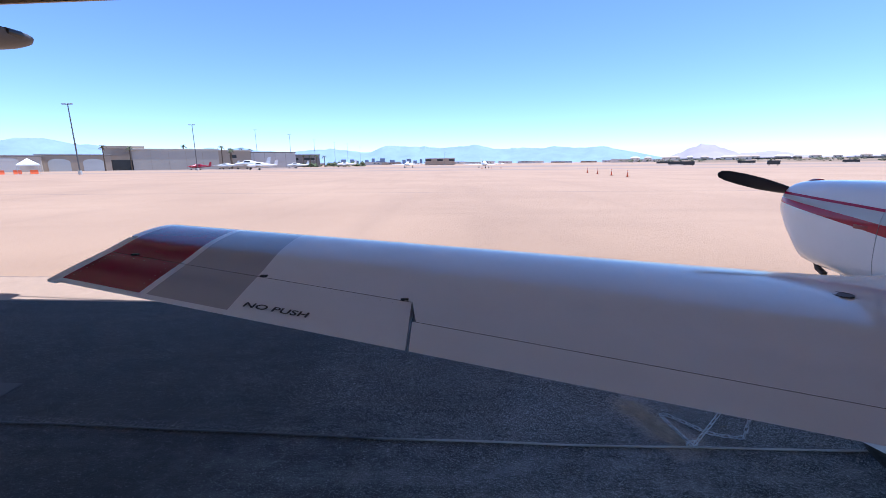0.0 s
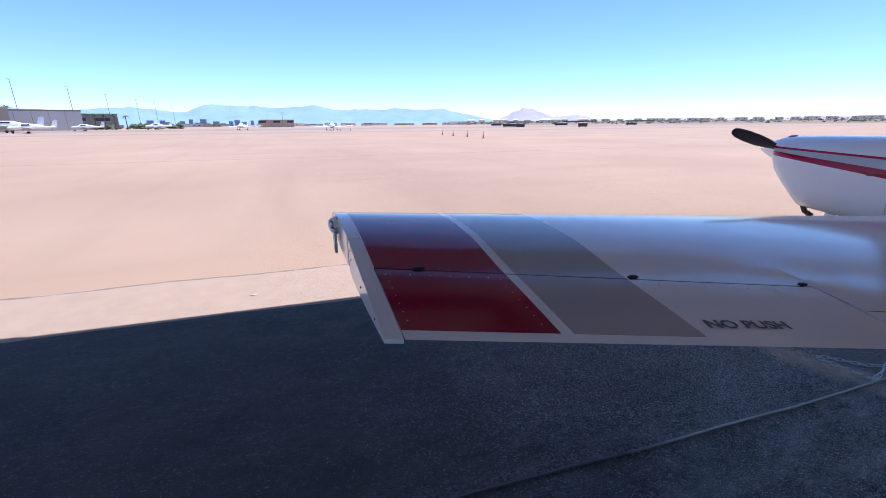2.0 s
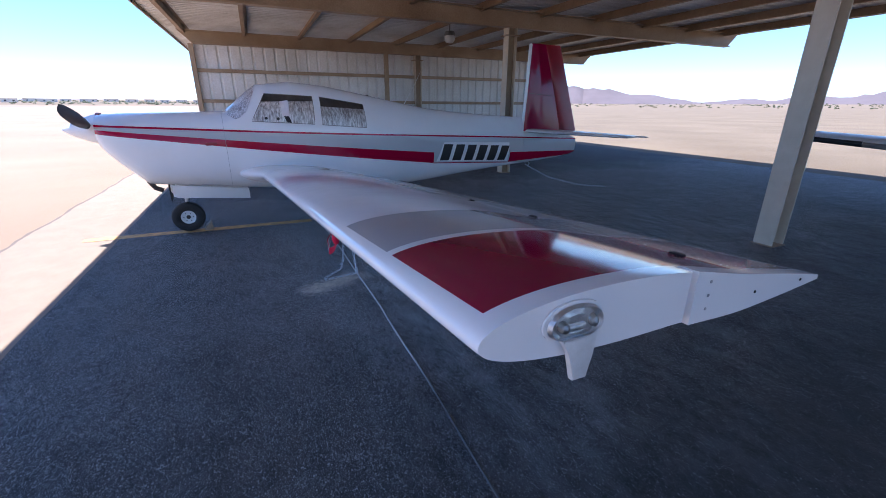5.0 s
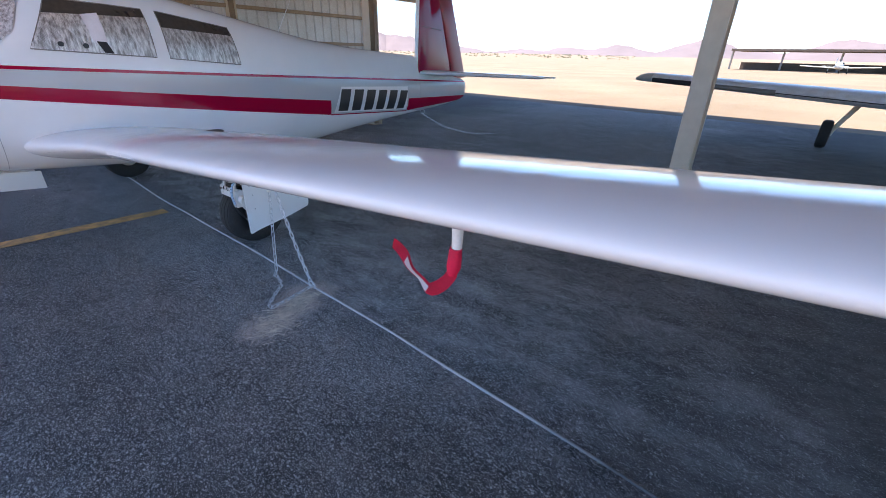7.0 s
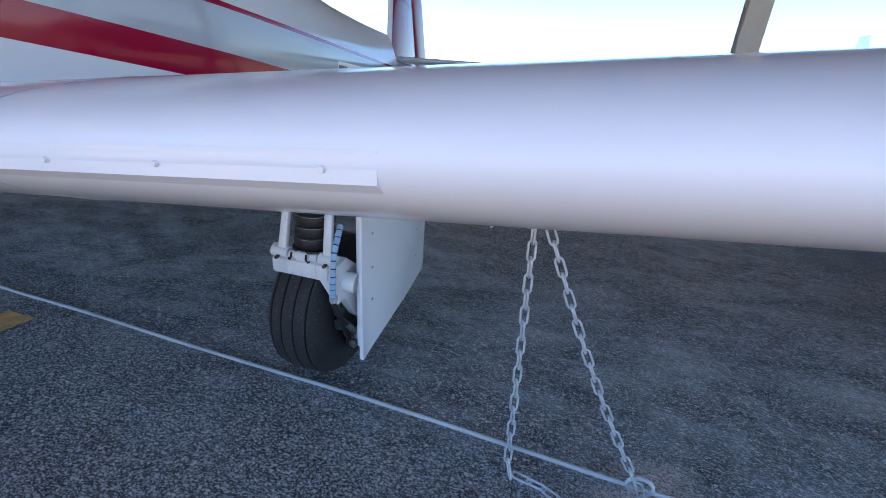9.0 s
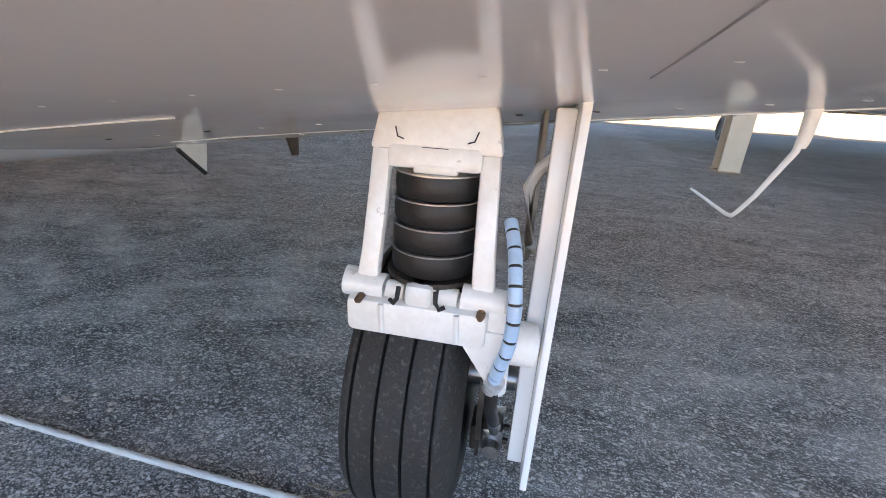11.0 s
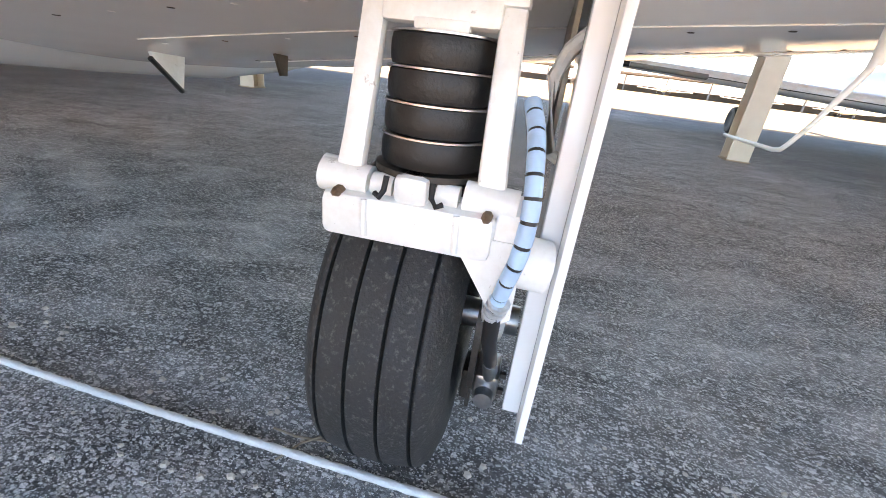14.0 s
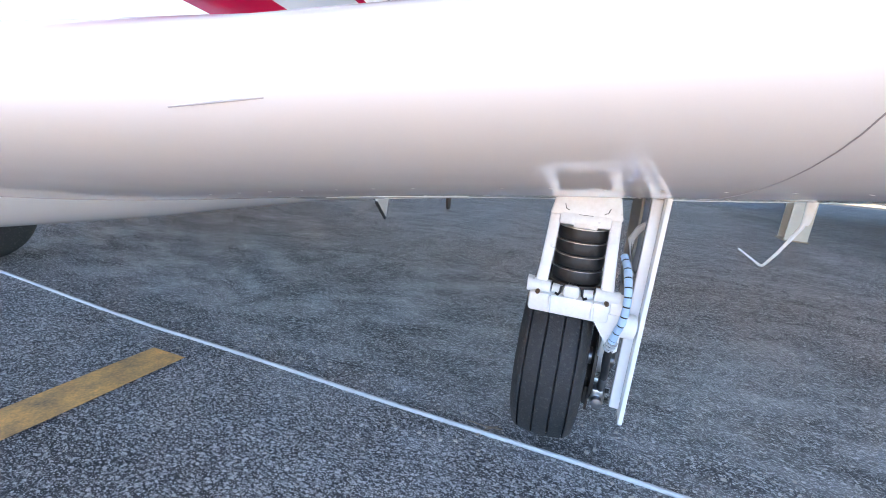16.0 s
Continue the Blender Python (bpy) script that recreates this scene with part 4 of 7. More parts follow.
wing_objects = {}
for side in (-1, 1):
    # main panel, cut back to the hinge lines of aileron and flap
    rings = []
    for s in spans(0.45, 3.74) + spans(3.765, 5.29):
        cut = flap_y(s) if s < 3.75 else hinge_y(s)
        rings.append(section(s, 0, frac(s, cut + 0.0025), side, 46))
    wing = part("wing", loft(rings), M_wing, plane)
    wing_objects[side] = wing
    # flat tip cap ahead of the aileron gap, with a slight lip
    cap = []
    for s in (5.29, 5.318, 5.33):
        shrink = 0.0 if s < 5.325 else 0.006
        r = section(s, 0, frac(5.33, 0.452), side, 36)
        mid_ = sum(r, Vector()) / len(r)
        cap.append([p + (mid_ - p) * shrink for p in r])
    part("wing_tip", loft(cap), M_wing, wing, "flat white wing tip cap")
    # aileron with its end plate
    ail = part("aileron", loft([section(s, frac(s, hinge_y(s) - 0.0040), 0.997, side, 12) for s in spans(3.768, 5.285)]), M_wing, wing)
    endp = [[p for p in section(s, frac(5.33, 0.432), 0.997, side, 14)] for s in (5.288, 5.324, 5.33)]
    for r in endp:
        for p in r[len(r) // 2:]:
            p.z -= 0.010
    part("end_plate", loft(endp), M_white, ail)
    flap = part("flap", loft([section(s, frac(s, flap_y(s) - 0.003), 0.997, side, 12) for s in spans(0.72, 3.755)]), M_wing, wing)
    # rivets on the aileron end plate, hinge brackets on top
    for y, f in ((0.39, 0.8), (0.39, 0.5), (0.39, 0.2), (0.22, 0.4), (0.03, 0.45)):
        fr = frac(5.33, y)
        a, c2 = wing_point(5.331, fr, True, side), wing_point(5.331, fr, False, side)
        q = c2 + (a - c2) * f
        part("rivet", lathe([(0, 0.0035), (0.0015 * side, 0.003), (0.002 * side, 0.001)], q, "x", 8), M_steel if y > 0.3 else M_seam, ail)
    for s in (5.16, 4.473, 3.80):
        q = wing_point(s, frac(s, hinge_y(s)), True, side)
        bm = box(q.x, q.y + 0.008, q.z + 0.004, 0.034, 0.016, 0.008, 0.002)
        add_box(bm, q.x - side * 0.008, q.y + 0.014, q.z + 0.002, 0.012, 0.02, 0.006)
        part("hinge_bracket", bm, M_seam, wing)
    # dark ribbons for the shade in the aileron and flap gaps, hairline skin joint
    for nm, a, c2, yf in (("hinge_gap", 3.77, 5.284, hinge_y), ("flap_gap", 0.75, 3.74, flap_y)):
        bm = bmesh.new()
        for up in (True, False):
            rows = []
            for s in spans(a, c2, 0.25):
                p, q = wing_point(s, frac(s, yf(s) + 0.0036), up, side), wing_point(s, frac(s, yf(s) - 0.0052), up, side)
                dz = Vector((0, 0, -0.0012 if up else 0.0012))
                rows.append((bm.verts.new(p + dz), bm.verts.new(q + dz)))
            for (p, q), (p2, q2) in zip(rows, rows[1:]):
                bm.faces.new((p, q, q2, p2))
        part(nm, bm, M_seam, wing, "dark ribbon for the shade in the hinge gap")
    joint = [wing_point(1.465, f, True, side) for f in [0.22 - 0.22 * (i / 14) ** 0.6 for i in range(15)]] + [wing_point(1.465 + 0.04 * i / 14, f, False, side) for i, f in enumerate([0.30 * (i / 14) ** 2 for i in range(1, 15)])]
    part("skin_seam", tube(joint, 0.0007, 4), M_hair, wing)
    # joints of the root fairing and the black walkway edge
    for s0, s1, f0_, f1_ in ((0.66, 0.86, 0.012, 0.008), (1.02, 1.22, 0.010, 0.004)):
        pts = [wing_point(s0 + (s1 - s0) * k / 6, f0_ + (f1_ - f0_) * k / 6, False, side) + Vector((0, 0.001, 0)) for k in range(7)]
        part("fairing_joint", tube(pts, 0.0009, 5), M_hair, wing)
    pts = [wing_point(s, frac(s, -0.82), True, side) + Vector((0, 0, 0.001)) for s in spans(0.62, 0.95, 0.06)]
    part("walkway_edge", tube(pts, 0.006, 5), M_seam, wing)
    # flush fuel cap
    q = wing_point(1.53, frac(1.53, 0.33), True, side)
    part("fuel_cap", lathe([(-0.002, 0.05), (0.004, 0.05), (0.005, 0.044), (0.003, 0.042), (0.003, 0.001)], q, "z", 24), M_darksteel, wing, "dark flush fuel cap")
    # stall strip along the leading edge: a shallow wedge with a lip below, and its screws
    bm = bmesh.new()
    vs = []
    for i in range(9):
        s = 1.47 + (1.86 - 1.47) * i / 8
        a, m_, c2 = wing_point(s, 0.006, False, side), wing_point(s, 0.002, False, side), wing_point(s, 0.0005, True, side)
        vs.append([bm.verts.new(p) for p in (c2 + Vector((0, 0.0006, 0)), m_ + Vector((0, 0.0014, -0.003)), a + Vector((0, -0.001, -0.001)))])
    for a, c2 in zip(vs, vs[1:]):
        for k in range(3):
            bm.faces.new((a[k], a[(k + 1) % 3], c2[(k + 1) % 3], c2[k]))
    bm.faces.new(vs[0])
    bm.faces.new(vs[-1][::-1])
    strip_ob = part("stall_strip", bm, M_white, wing, "narrow white stall strip screwed to the leading edge", smooth=False)
    for s in (1.485, 1.585, 1.695, 1.825):
        q = wing_point(s, 0.0005, False, side)
        part("screw", lathe([(-0.001, 0.0026), (0.0028, 0.0022), (0.003, 0.001)], q, "y", 8), M_gearwhite, strip_ob)

# rivet rows on the ailerons and along the spar of the outer panel
TOP_RIVET = mesh_from(lathe([(0, 0.0026), (0.0006, 0.0022), (0.0008, 0.0006)], (0, 0, 0), "z", 8), "rivet", M_hair)
for side in (-1, 1):
    for s in (4.935, 5.262):
        for k in range(8):
            y = hinge_y(s) - 0.035 - k * (hinge_y(s) - te_y(s) - 0.07) / 7
            ob = new("rivet", TOP_RIVET)
            ob.parent = wing_objects[side]
            ob.matrix_basis = Matrix.Translation(wing_point(s, frac(s, y), True, side))
    for k in range(26):
        s = 3.85 + k * 0.056
        ob = new("rivet", TOP_RIVET)
        ob.parent = wing_objects[side]
        ob.matrix_basis = Matrix.Translation(wing_point(s, frac(s, hinge_y(s) - 0.03), True, side))

# navigation light and skeg on the flat tips
for side in (-1, 1):
    w = wing_objects[side]
    c0 = Vector((side * 5.331, 0.742, 1.163))
    rings = []
    for d, k in ((0, 1.0), (0.012, 0.97), (0.022, 0.8), (0.029, 0.45), (0.031, 0.05)):
        rings.append([c0 + Vector((side * d, 0.050 * k * math.cos(t) * (1.0 if math.cos(t) > 0 else 1.2), 0.0295 * k * math.sin(t))) for t in [2 * math.pi * i / 24 for i in range(24)]])
    lens = part("lens", loft(rings, True), M_glass_lens, w, "clear plastic navigation light lens")
    rings = [[c0 + Vector((side * d, 0.055 * math.cos(t) * (1.0 if math.cos(t) > 0 else 1.2) * k, 0.0335 * math.sin(t) * k)) for t in [2 * math.pi * i / 24 for i in range(24)]] for d, k in ((0, 1), (0.004, 1), (0.005, 0.85), (0.001, 0.84))]
    part("light_base", loft(rings, True), M_white, w)
    rings = [[c0 + Vector((side * d, 0.049 * math.cos(t) * (1.0 if math.cos(t) > 0 else 1.2) * k, 0.0285 * math.sin(t) * k)) for t in [2 * math.pi * i / 24 for i in range(24)]] for d, k in ((0.005, 0.98), (0.012, 0.9), (0.007, 0.7), (0.010, 0.45), (0.006, 0.1))]
    part("reflector", loft(rings, True), M_chrome, w, "chromed reflector plate")
    part("led_bar", box(c0.x + side * 0.014, c0.y + 0.004, c0.z - 0.002, 0.008, 0.034, 0.009, 0.002), M_chrome, w)
    for dy in (-0.030, 0.024):
        part("bulb", lathe([(0, 0.007), (side * 0.006, 0.009), (side * 0.014, 0.007), (side * 0.018, 0.001)], c0 + Vector((side * 0.004, dy, 0)), "x", 12), M_steel, w)
    sk = plate([(0.694, 1.146), (0.772, 1.146), (0.748, 1.112), (0.738, 1.062), (0.708, 1.060), (0.700, 1.10)], 0.010, "x", side * 5.341 - 0.005, 0.002)
    part("skeg", sk, M_gearwhite, w, "cream plastic light skeg")

# writing on both ailerons
for side in (-1, 1):
    cu = bpy.data.curves.new("no_step_lettering", "FONT")
    cu.offset = 0.0009
    cu.body, cu.size, cu.align_x, cu.align_y = "NO PUSH", 0.060, "CENTER", "CENTER"
    cu.extrude = 0.0004
    tmp = new("lettering", cu)
    dg = bpy.context.evaluated_depsgraph_get()
    me = bpy.data.meshes.new_from_object(tmp.evaluated_get(dg))
    bpy.data.objects.remove(tmp)
    s = 4.312
    f0 = frac(s, -0.165)
    q = wing_point(s, f0, True, side)
    ex = (wing_point(s - 0.13, frac(s - 0.13, -0.187), True, side) - wing_point(s + 0.13, frac(s + 0.13, -0.143), True, side)) * (1 if side < 0 else -1)
    ex.normalize()
    ey = (wing_point(s, f0 - 0.03, True, side) - wing_point(s, f0 + 0.03, True, side)).normalized()
    ez = ex.cross(ey).normalized()
    ey = ez.cross(ex)
    m = Matrix((ex, ey, ez)).transposed().to_4x4()
    m.translation = q + ez * 0.0025
    me.transform(Matrix(m) @ Matrix.Diagonal((1.12, 0.8, 1, 1)))
    me.materials.clear()
    me.materials.append(M_black)
    ob = new("lettering", me)
    ob.parent = wing_objects[side]
    ob["label"] = "black lettering reading NO PUSH"

# ---- tail ----
def slab_loft(sections, n=20):
    """Symmetric thin aerofoil slabs: (leading edge point, trailing edge point, thickness, thickness axis)."""
    rings = []
    for a, b2, th, ax in sections:
        a, b2, ax = Vector(a), Vector(b2), Vector(ax)
        up, dn = [], []
        for i in range(n + 1):
            f = 0.5 - 0.5 * math.cos(math.pi * i / n)
            t = th * (2.97 * math.sqrt(f) - 1.26 * f - 3.516 * f * f + 2.843 * f ** 3 - 1.015 * f ** 4)
            up.append(a + (b2 - a) * f + ax * t / 2)
            dn.append(a + (b2 - a) * f - ax * t / 2)
        rings.append(up + dn[::-1][1:-1])
    return loft(rings)


X, Z = (1, 0, 0), (0, 0, 1)
fin = part("fin", slab_loft([((0, -3.225, 1.04), (0, -4.10, 1.04), 0.11, X), ((0, -3.255, 1.7), (0, -3.875, 1.7), 0.09, X), ((0, -3.285, 2.375), (0, -3.635, 2.375), 0.06, X), ((0, -3.31, 2.39), (0, -3.625, 2.39), 0.03, X)]), M_fin, plane, "red fin with a white leading edge")
part("rudder", slab_loft([((0, -4.085, 0.98), (0, -4.46, 0.98), 0.055, X), ((0, -3.855, 1.7), (0, -4.185, 1.7), 0.045, X), ((0, -3.615, 2.375), (0, -3.92, 2.375), 0.034, X), ((0, -3.62, 2.388), (0, -3.91, 2.388), 0.02, X)]), M_red, plane, "red rudder")
for zz in (1.62,):
    part("skin_seam", tube([(-0.047, -3.30, zz + 0.04), (-0.05, -3.55, zz + 0.02), (-0.03, -3.86, zz)], 0.002, 4), M_seam, fin)
for side in (-1, 1):
    part("stabilizer", slab_loft([((side * 0.06, -3.27, 1.075), (side * 0.06, -3.92, 1.065), 0.07, Z), ((side * 1.70, -3.60, 1.075), (side * 1.70, -3.95, 1.065), 0.04, Z), ((side * 1.76, -3.66, 1.075), (side * 1.76, -3.93, 1.068), 0.02, Z)]), M_white, plane)
    part("elevator", slab_loft([((side * 0.09, -3.925, 1.065), (side * 0.09, -4.22, 1.055), 0.04, Z), ((side * 1.74, -3.955, 1.067), (side * 1.74, -4.13, 1.06), 0.022, Z)]), M_white, plane)
part("tail_light", lathe([(-4.43, 0.03), (-4.46, 0.028), (-4.48, 0.012), (-4.482, 0.001)], (0, 0, 0.83), "y", 14), M_glass_lens, plane)
part("whip_antenna", tube([(0.0, -1.15, 1.47), (0.0, -1.32, 1.74), (0.0, -1.42, 1.92)], [0.006, 0.004, 0.002], 6), M_white, plane)
part("tail_tie_ring", tube([(0, -3.35, 0.555), (0, -3.37, 0.51), (0, -3.42, 0.50), (0, -3.45, 0.53), (0, -3.42, 0.565)], 0.008, 8, True), M_steel, plane)
part("roof_fairing", lathe([(0, 0.025), (0.010, 0.022), (0.016, 0.014), (0.018, 0.003)], (0, -0.62, 1.578), "z", 16), M_black, plane)

# ---- nose gear ----
def tyre_bm(centre, radius, width, rim, grooves=(-0.40, -0.135, 0.135, 0.40), seg=72):
    """An aircraft tyre with rounded shoulders and ribbed tread."""
    half = width / 2
    prof = [(-half * 0.72, rim), (-half * 0.92, rim + (radius - rim) * 0.12), (-half, rim + (radius - rim) * 0.42), (-half * 0.97, rim + (radius - rim) * 0.66), (-half * 0.86, radius - (radius - rim) * 0.13), (-half * 0.76, radius - 0.0095)]
    g = 0.0023
    edge_ = [-half * 0.72]
    for k in grooves:
        a = k * width * 0.82
        edge_ += [a - g, a - g * 0.7, a + g * 0.7, a + g]
    edge_.append(half * 0.72)
    def crown(a):
        return radius - 0.007 * (abs(a) / (half * 0.72)) ** 2.2
    prof.append((edge_[0], crown(edge_[0])))
    for i in range(len(grooves)):
        a, b2, c2, d = edge_[1 + 4 * i: 5 + 4 * i]
        prof += [(a, crown(a)), (b2, crown(b2) - 0.011), (c2, crown(c2) - 0.011), (d, crown(d))]
    prof.append((edge_[-1], crown(edge_[-1])))
    prof += [(-a, r) for a, r in prof[:6][::-1]]
    bm = lathe(prof, centre, "x", seg, False)
    # the contact patch is pressed flat
    for vtx in bm.verts:
        if vtx.co.z < 0.004:
            vtx.co.z = 0.004 + 0.2 * (vtx.co.z - 0.004)
            vtx.co.x = centre[0] + (vtx.co.x - centre[0]) * 1.03
    return bm


def main_wheel(name, parent, centre, radius, width, rim, mat_rim, dish=0.30):
    wheel = part(name, tyre_bm(centre, radius, width, rim), M_rubber, parent, "ribbed black rubber tyre")
    cx = Vector(centre)
    half = width / 2
    part("rim", lathe([(-half * 0.72, rim + 0.004), (-half * 0.66, rim * 0.93), (-half * dish, rim * 0.80), (-half * (dish + 0.04), rim * 0.45), (-half * 0.60, rim * 0.40), (-half * 0.62, 0.012),
                       (half * 0.62, 0.012), (half * 0.60, rim * 0.40), (half * (dish + 0.04), rim * 0.45), (half * dish, rim * 0.80), (half * 0.66, rim * 0.93), (half * 0.72, rim + 0.004)], cx, "x", 32, False), mat_rim, wheel)
    for k in range(6):
        t = 2 * math.pi * k / 6
        for sd in (-1, 1):
            part("wheel_bolt", lathe([(sd * half * dish, 0.006), (sd * half * (dish + 0.12), 0.006), (sd * half * (dish + 0.14), 0.003)], cx + Vector((0, rim * 0.62 * math.cos(t), rim * 0.62 * math.sin(t))), "x", 6), M_darksteel, wheel)
    part("hub_cap", lathe([(-half * 0.60, 0.024), (-half * 0.78, 0.020), (-half * 0.80, 0.002)], cx, "x", 16), M_darksteel, wheel)
    return wheel


ng = part("nose_gear_leg", tube([(0, 1.66, 0.60), (0, 1.67, 0.42), (0, 1.69, 0.40)], [0.035, 0.03, 0.03], 14), M_gearwhite, plane)
main_wheel("nose_wheel", plane, (0, 1.69, 0.178), 0.178, 0.125, 0.080, M_gearwhite, 0.56)
part("fork_arm", tube([(0.02, 1.68, 0.41), (0.085, 1.685, 0.37), (0.088, 1.69, 0.18)], [0.022, 0.020, 0.017], 10), M_gearwhite, ng)
part("axle_stub", tube([(-0.045, 1.69, 0.178), (0.10, 1.69, 0.178)], 0.014, 10), M_darksteel, ng)
for sx in (-1, 1):
    part("nose_gear_door", plate([(1.78, 0.585), (1.785, 0.455), (1.74, 0.435), (0.985, 0.365), (0.985, 0.49)], 0.012, "x", sx * 0.13 - 0.006, 0.002), M_white, plane, "long white nose gear door hanging open")
part("steering_link", tube([(-0.09, 1.79, 0.62), (-0.05, 1.80, 0.50), (-0.02, 1.74, 0.42)], 0.011, 8), M_gearwhite, ng)


# ---- main gear ----
GX = 1.335  # wheel centre from the centreline


def main_gear(side):
    w = wing_objects[side]
    sg = -side  # +1 on the left wing: inboard is towards +x there

    def P(dx, y, z):
        """dx: outboard of the wheel centre."""
        return Vector((side * (GX + dx), y, z))

    def Q(dx, y, z):
        """A point of the upper leg."""
        return P(dx * 0.90, y - 0.010, z)

    gear = part("main_gear_leg", bmesh.new(), M_gearwhite, w, "white enamelled trailing main gear leg")
    bm = bmesh.new()
    # yoke cut from thick plate: two uprights joined by a cheek plate above the discs
    def yoke(quad, half=0.016, bev=0.006):
        piece = bmesh.new()
        f = [piece.verts.new(Q(dx, 0.240 - (z - 0.432) * 0.20 + half, z)) for dx, z in quad]
        g = [piece.verts.new(Q(dx, 0.240 - (z - 0.432) * 0.20 - half, z)) for dx, z in quad]
        piece.faces.new(f)
        piece.faces.new(g[::-1])
        n = len(quad)
        for k in range(n):
            piece.faces.new((f[k], g[k], g[(k + 1) % n], f[(k + 1) % n]))
        bmesh.ops.recalc_face_normals(piece, faces=piece.faces[:])
        bmesh.ops.bevel(piece, geom=piece.edges[:], offset=bev, segments=2, affect="EDGES", profile=0.5)
        return piece

    part("upright", yoke(((-0.092, 0.426), (-0.060, 0.426), (-0.058, 0.470), (-0.055, 0.520), (-0.052, 0.600), (-0.078, 0.600), (-0.081, 0.540), (-0.085, 0.480)), 0.0085, 0.005), M_gearwhite, gear)
    part("upright", yoke(((0.066, 0.426), (0.098, 0.426), (0.092, 0.480), (0.088, 0.540), (0.085, 0.600), (0.060, 0.600), (0.062, 0.520), (0.064, 0.470)), 0.0085, 0.005), M_gearwhite, gear)
    part("bridge", yoke(((-0.056, 0.577), (0.064, 0.577), (0.064, 0.606), (-0.056, 0.606)), 0.0135, 0.006), M_gearwhite, gear)
    part("cheek_plate", yoke(((-0.080, 0.596), (0.088, 0.596), (0.078, 0.640), (0.060, 0.668), (0.058, 0.73), (-0.048, 0.73), (-0.052, 0.668), (-0.070, 0.640)), 0.0125, 0.005), M_gearwhite, gear)
    # thin dark tubes stand for the shade in the weld crevices
    for dx, dz in ((-0.047, 0.014), (0.056, 0.014)):
        k = 1 if dx > 0 else -1
        part("weld_crevice", tube([Q(dx, 0.2175 - dz * 0.2, 0.607 + dz), Q(dx - 0.004 * k, 0.2185, 0.611), Q(dx - 0.012 * k, 0.2185, 0.6085)], 0.0008, 6), M_seam, gear)
    # lower cross member
    add_tube(bm, [Q(-0.092, 0.226, 0.412), Q(0.0, 0.231, 0.408), Q(0.088, 0.234, 0.404)], [0.026, 0.027, 0.027], 16)
    me = mesh_from(bm, "main_gear_leg", M_gearwhite)
    gear.data = me
    part("cross_bar", box(side * (GX - 0.003), 0.223, 0.404, 0.172, 0.060, 0.047, 0.010), M_gearwhite, gear)
    for dx in (-0.048, 0.052):
        part("web_rib", tube([Q(dx, 0.2625, 0.424), Q(dx + 0.001, 0.2635, 0.405), Q(dx + 0.002, 0.2625, 0.388)], 0.0035, 8), M_gearwhite, gear)
    # clevis bosses that carry the uprights
    for dx in (-0.078, 0.082):
        part("clevis", tube([Q(dx - 0.028, 0.238, 0.436), Q(dx + 0.028, 0.238, 0.434)], 0.0165, 14), M_gearwhite, gear)
        part("bolt_head", lathe([(-0.002, 0.0052), (0.010, 0.005), (0.014, 0.0036), (0.017, 0.001)], Q(dx, 0.254, 0.427), "y", 6), M_rust, gear, "rusty bolt head")
    part("pin_end", tube([Q(-0.108, 0.232, 0.444), Q(-0.092, 0.232, 0.443)], 0.0105, 10), M_gearwhite, gear)
    for dx in (-0.034, 0.037):
        part("lug", tube([Q(dx - 0.012, 0.242, 0.436), Q(dx + 0.012, 0.242, 0.435)], 0.011, 12), M_gearwhite, gear)
    part("centre_pad", box(side * GX, 0.228, 0.437, 0.036, 0.044, 0.030, 0.009), M_gearwhite, gear)
    # dark tubes on the bar take the place of shaded gaps by the pad
    for dx in (-0.024, 0.024):
        part("lug_gap", tube([Q(dx, 0.262, 0.450), Q(dx * 1.04, 0.266, 0.437), Q(dx * 1.25, 0.266, 0.430), Q(dx * 1.5, 0.262, 0.432)], 0.0028, 8), M_seam, gear, "dark tube for the shaded gap beside the centre pad")
    # stack of rubber shock discs with thin steel plates
    n, z0, z1 = 4, 0.452, 0.572
    hh = (z1 - z0) / n
    for i in range(n):
        za = z0 + i * hh
        c = Q(0.004, 0.192 - 0.004 * i, 0)
        part("rubber_disc", lathe([(za + 0.0008, 0.046), (za + 0.002, 0.0520), (za + hh * 0.3, 0.0536), (za + hh * 0.7, 0.0536), (za + hh - 0.002, 0.0520), (za + hh - 0.0008, 0.046)], c, "z", 32), M_puck, gear, "black rubber shock disc")
        part("disc_plate", lathe([(za + hh - 0.0012, 0.045), (za + hh - 0.0009, 0.0545), (za + hh + 0.0009, 0.0545), (za + hh + 0.0012, 0.045)], c, "z", 32), M_steel, gear)
    part("disc_seat", lathe([(0.440, 0.045), (0.446, 0.058), (0.452, 0.058)], Q(0.004, 0.194, 0), "z", 28), M_darksteel, gear)
    part("slot", box(side * (GX + 0.004), 0.2075, 0.600, 0.030, 0.004, 0.003), M_seam, gear)
    part("top_shim", box(side * (GX + 0.006), 0.208, 0.578, 0.05, 0.012, 0.010, 0.002), M_gearwhite, gear)
    # trailing arm from the cross member down to the axle, outboard of the tyre
    bm = bmesh.new()
    outl = [(0.245, 0.432), (0.245, 0.385), (0.21, 0.318), (0.15, 0.235), (0.09, 0.185), (0.03, 0.185), (0.01, 0.26), (0.08, 0.33), (0.15, 0.40), (0.20, 0.44)]
    bm = plate(outl, 0.030, "x", side * (GX + 0.096) - 0.015, 0.006)
    part("trailing_arm", bm, M_gearwhite, gear)
    vs = [(0.04, 0.405), (0.112, 0.405), (0.112, 0.325), (0.100, 0.315)]
    bm = bmesh.new()
    a = [bm.verts.new(P(dx, 0.247, z)) for dx, z in vs]
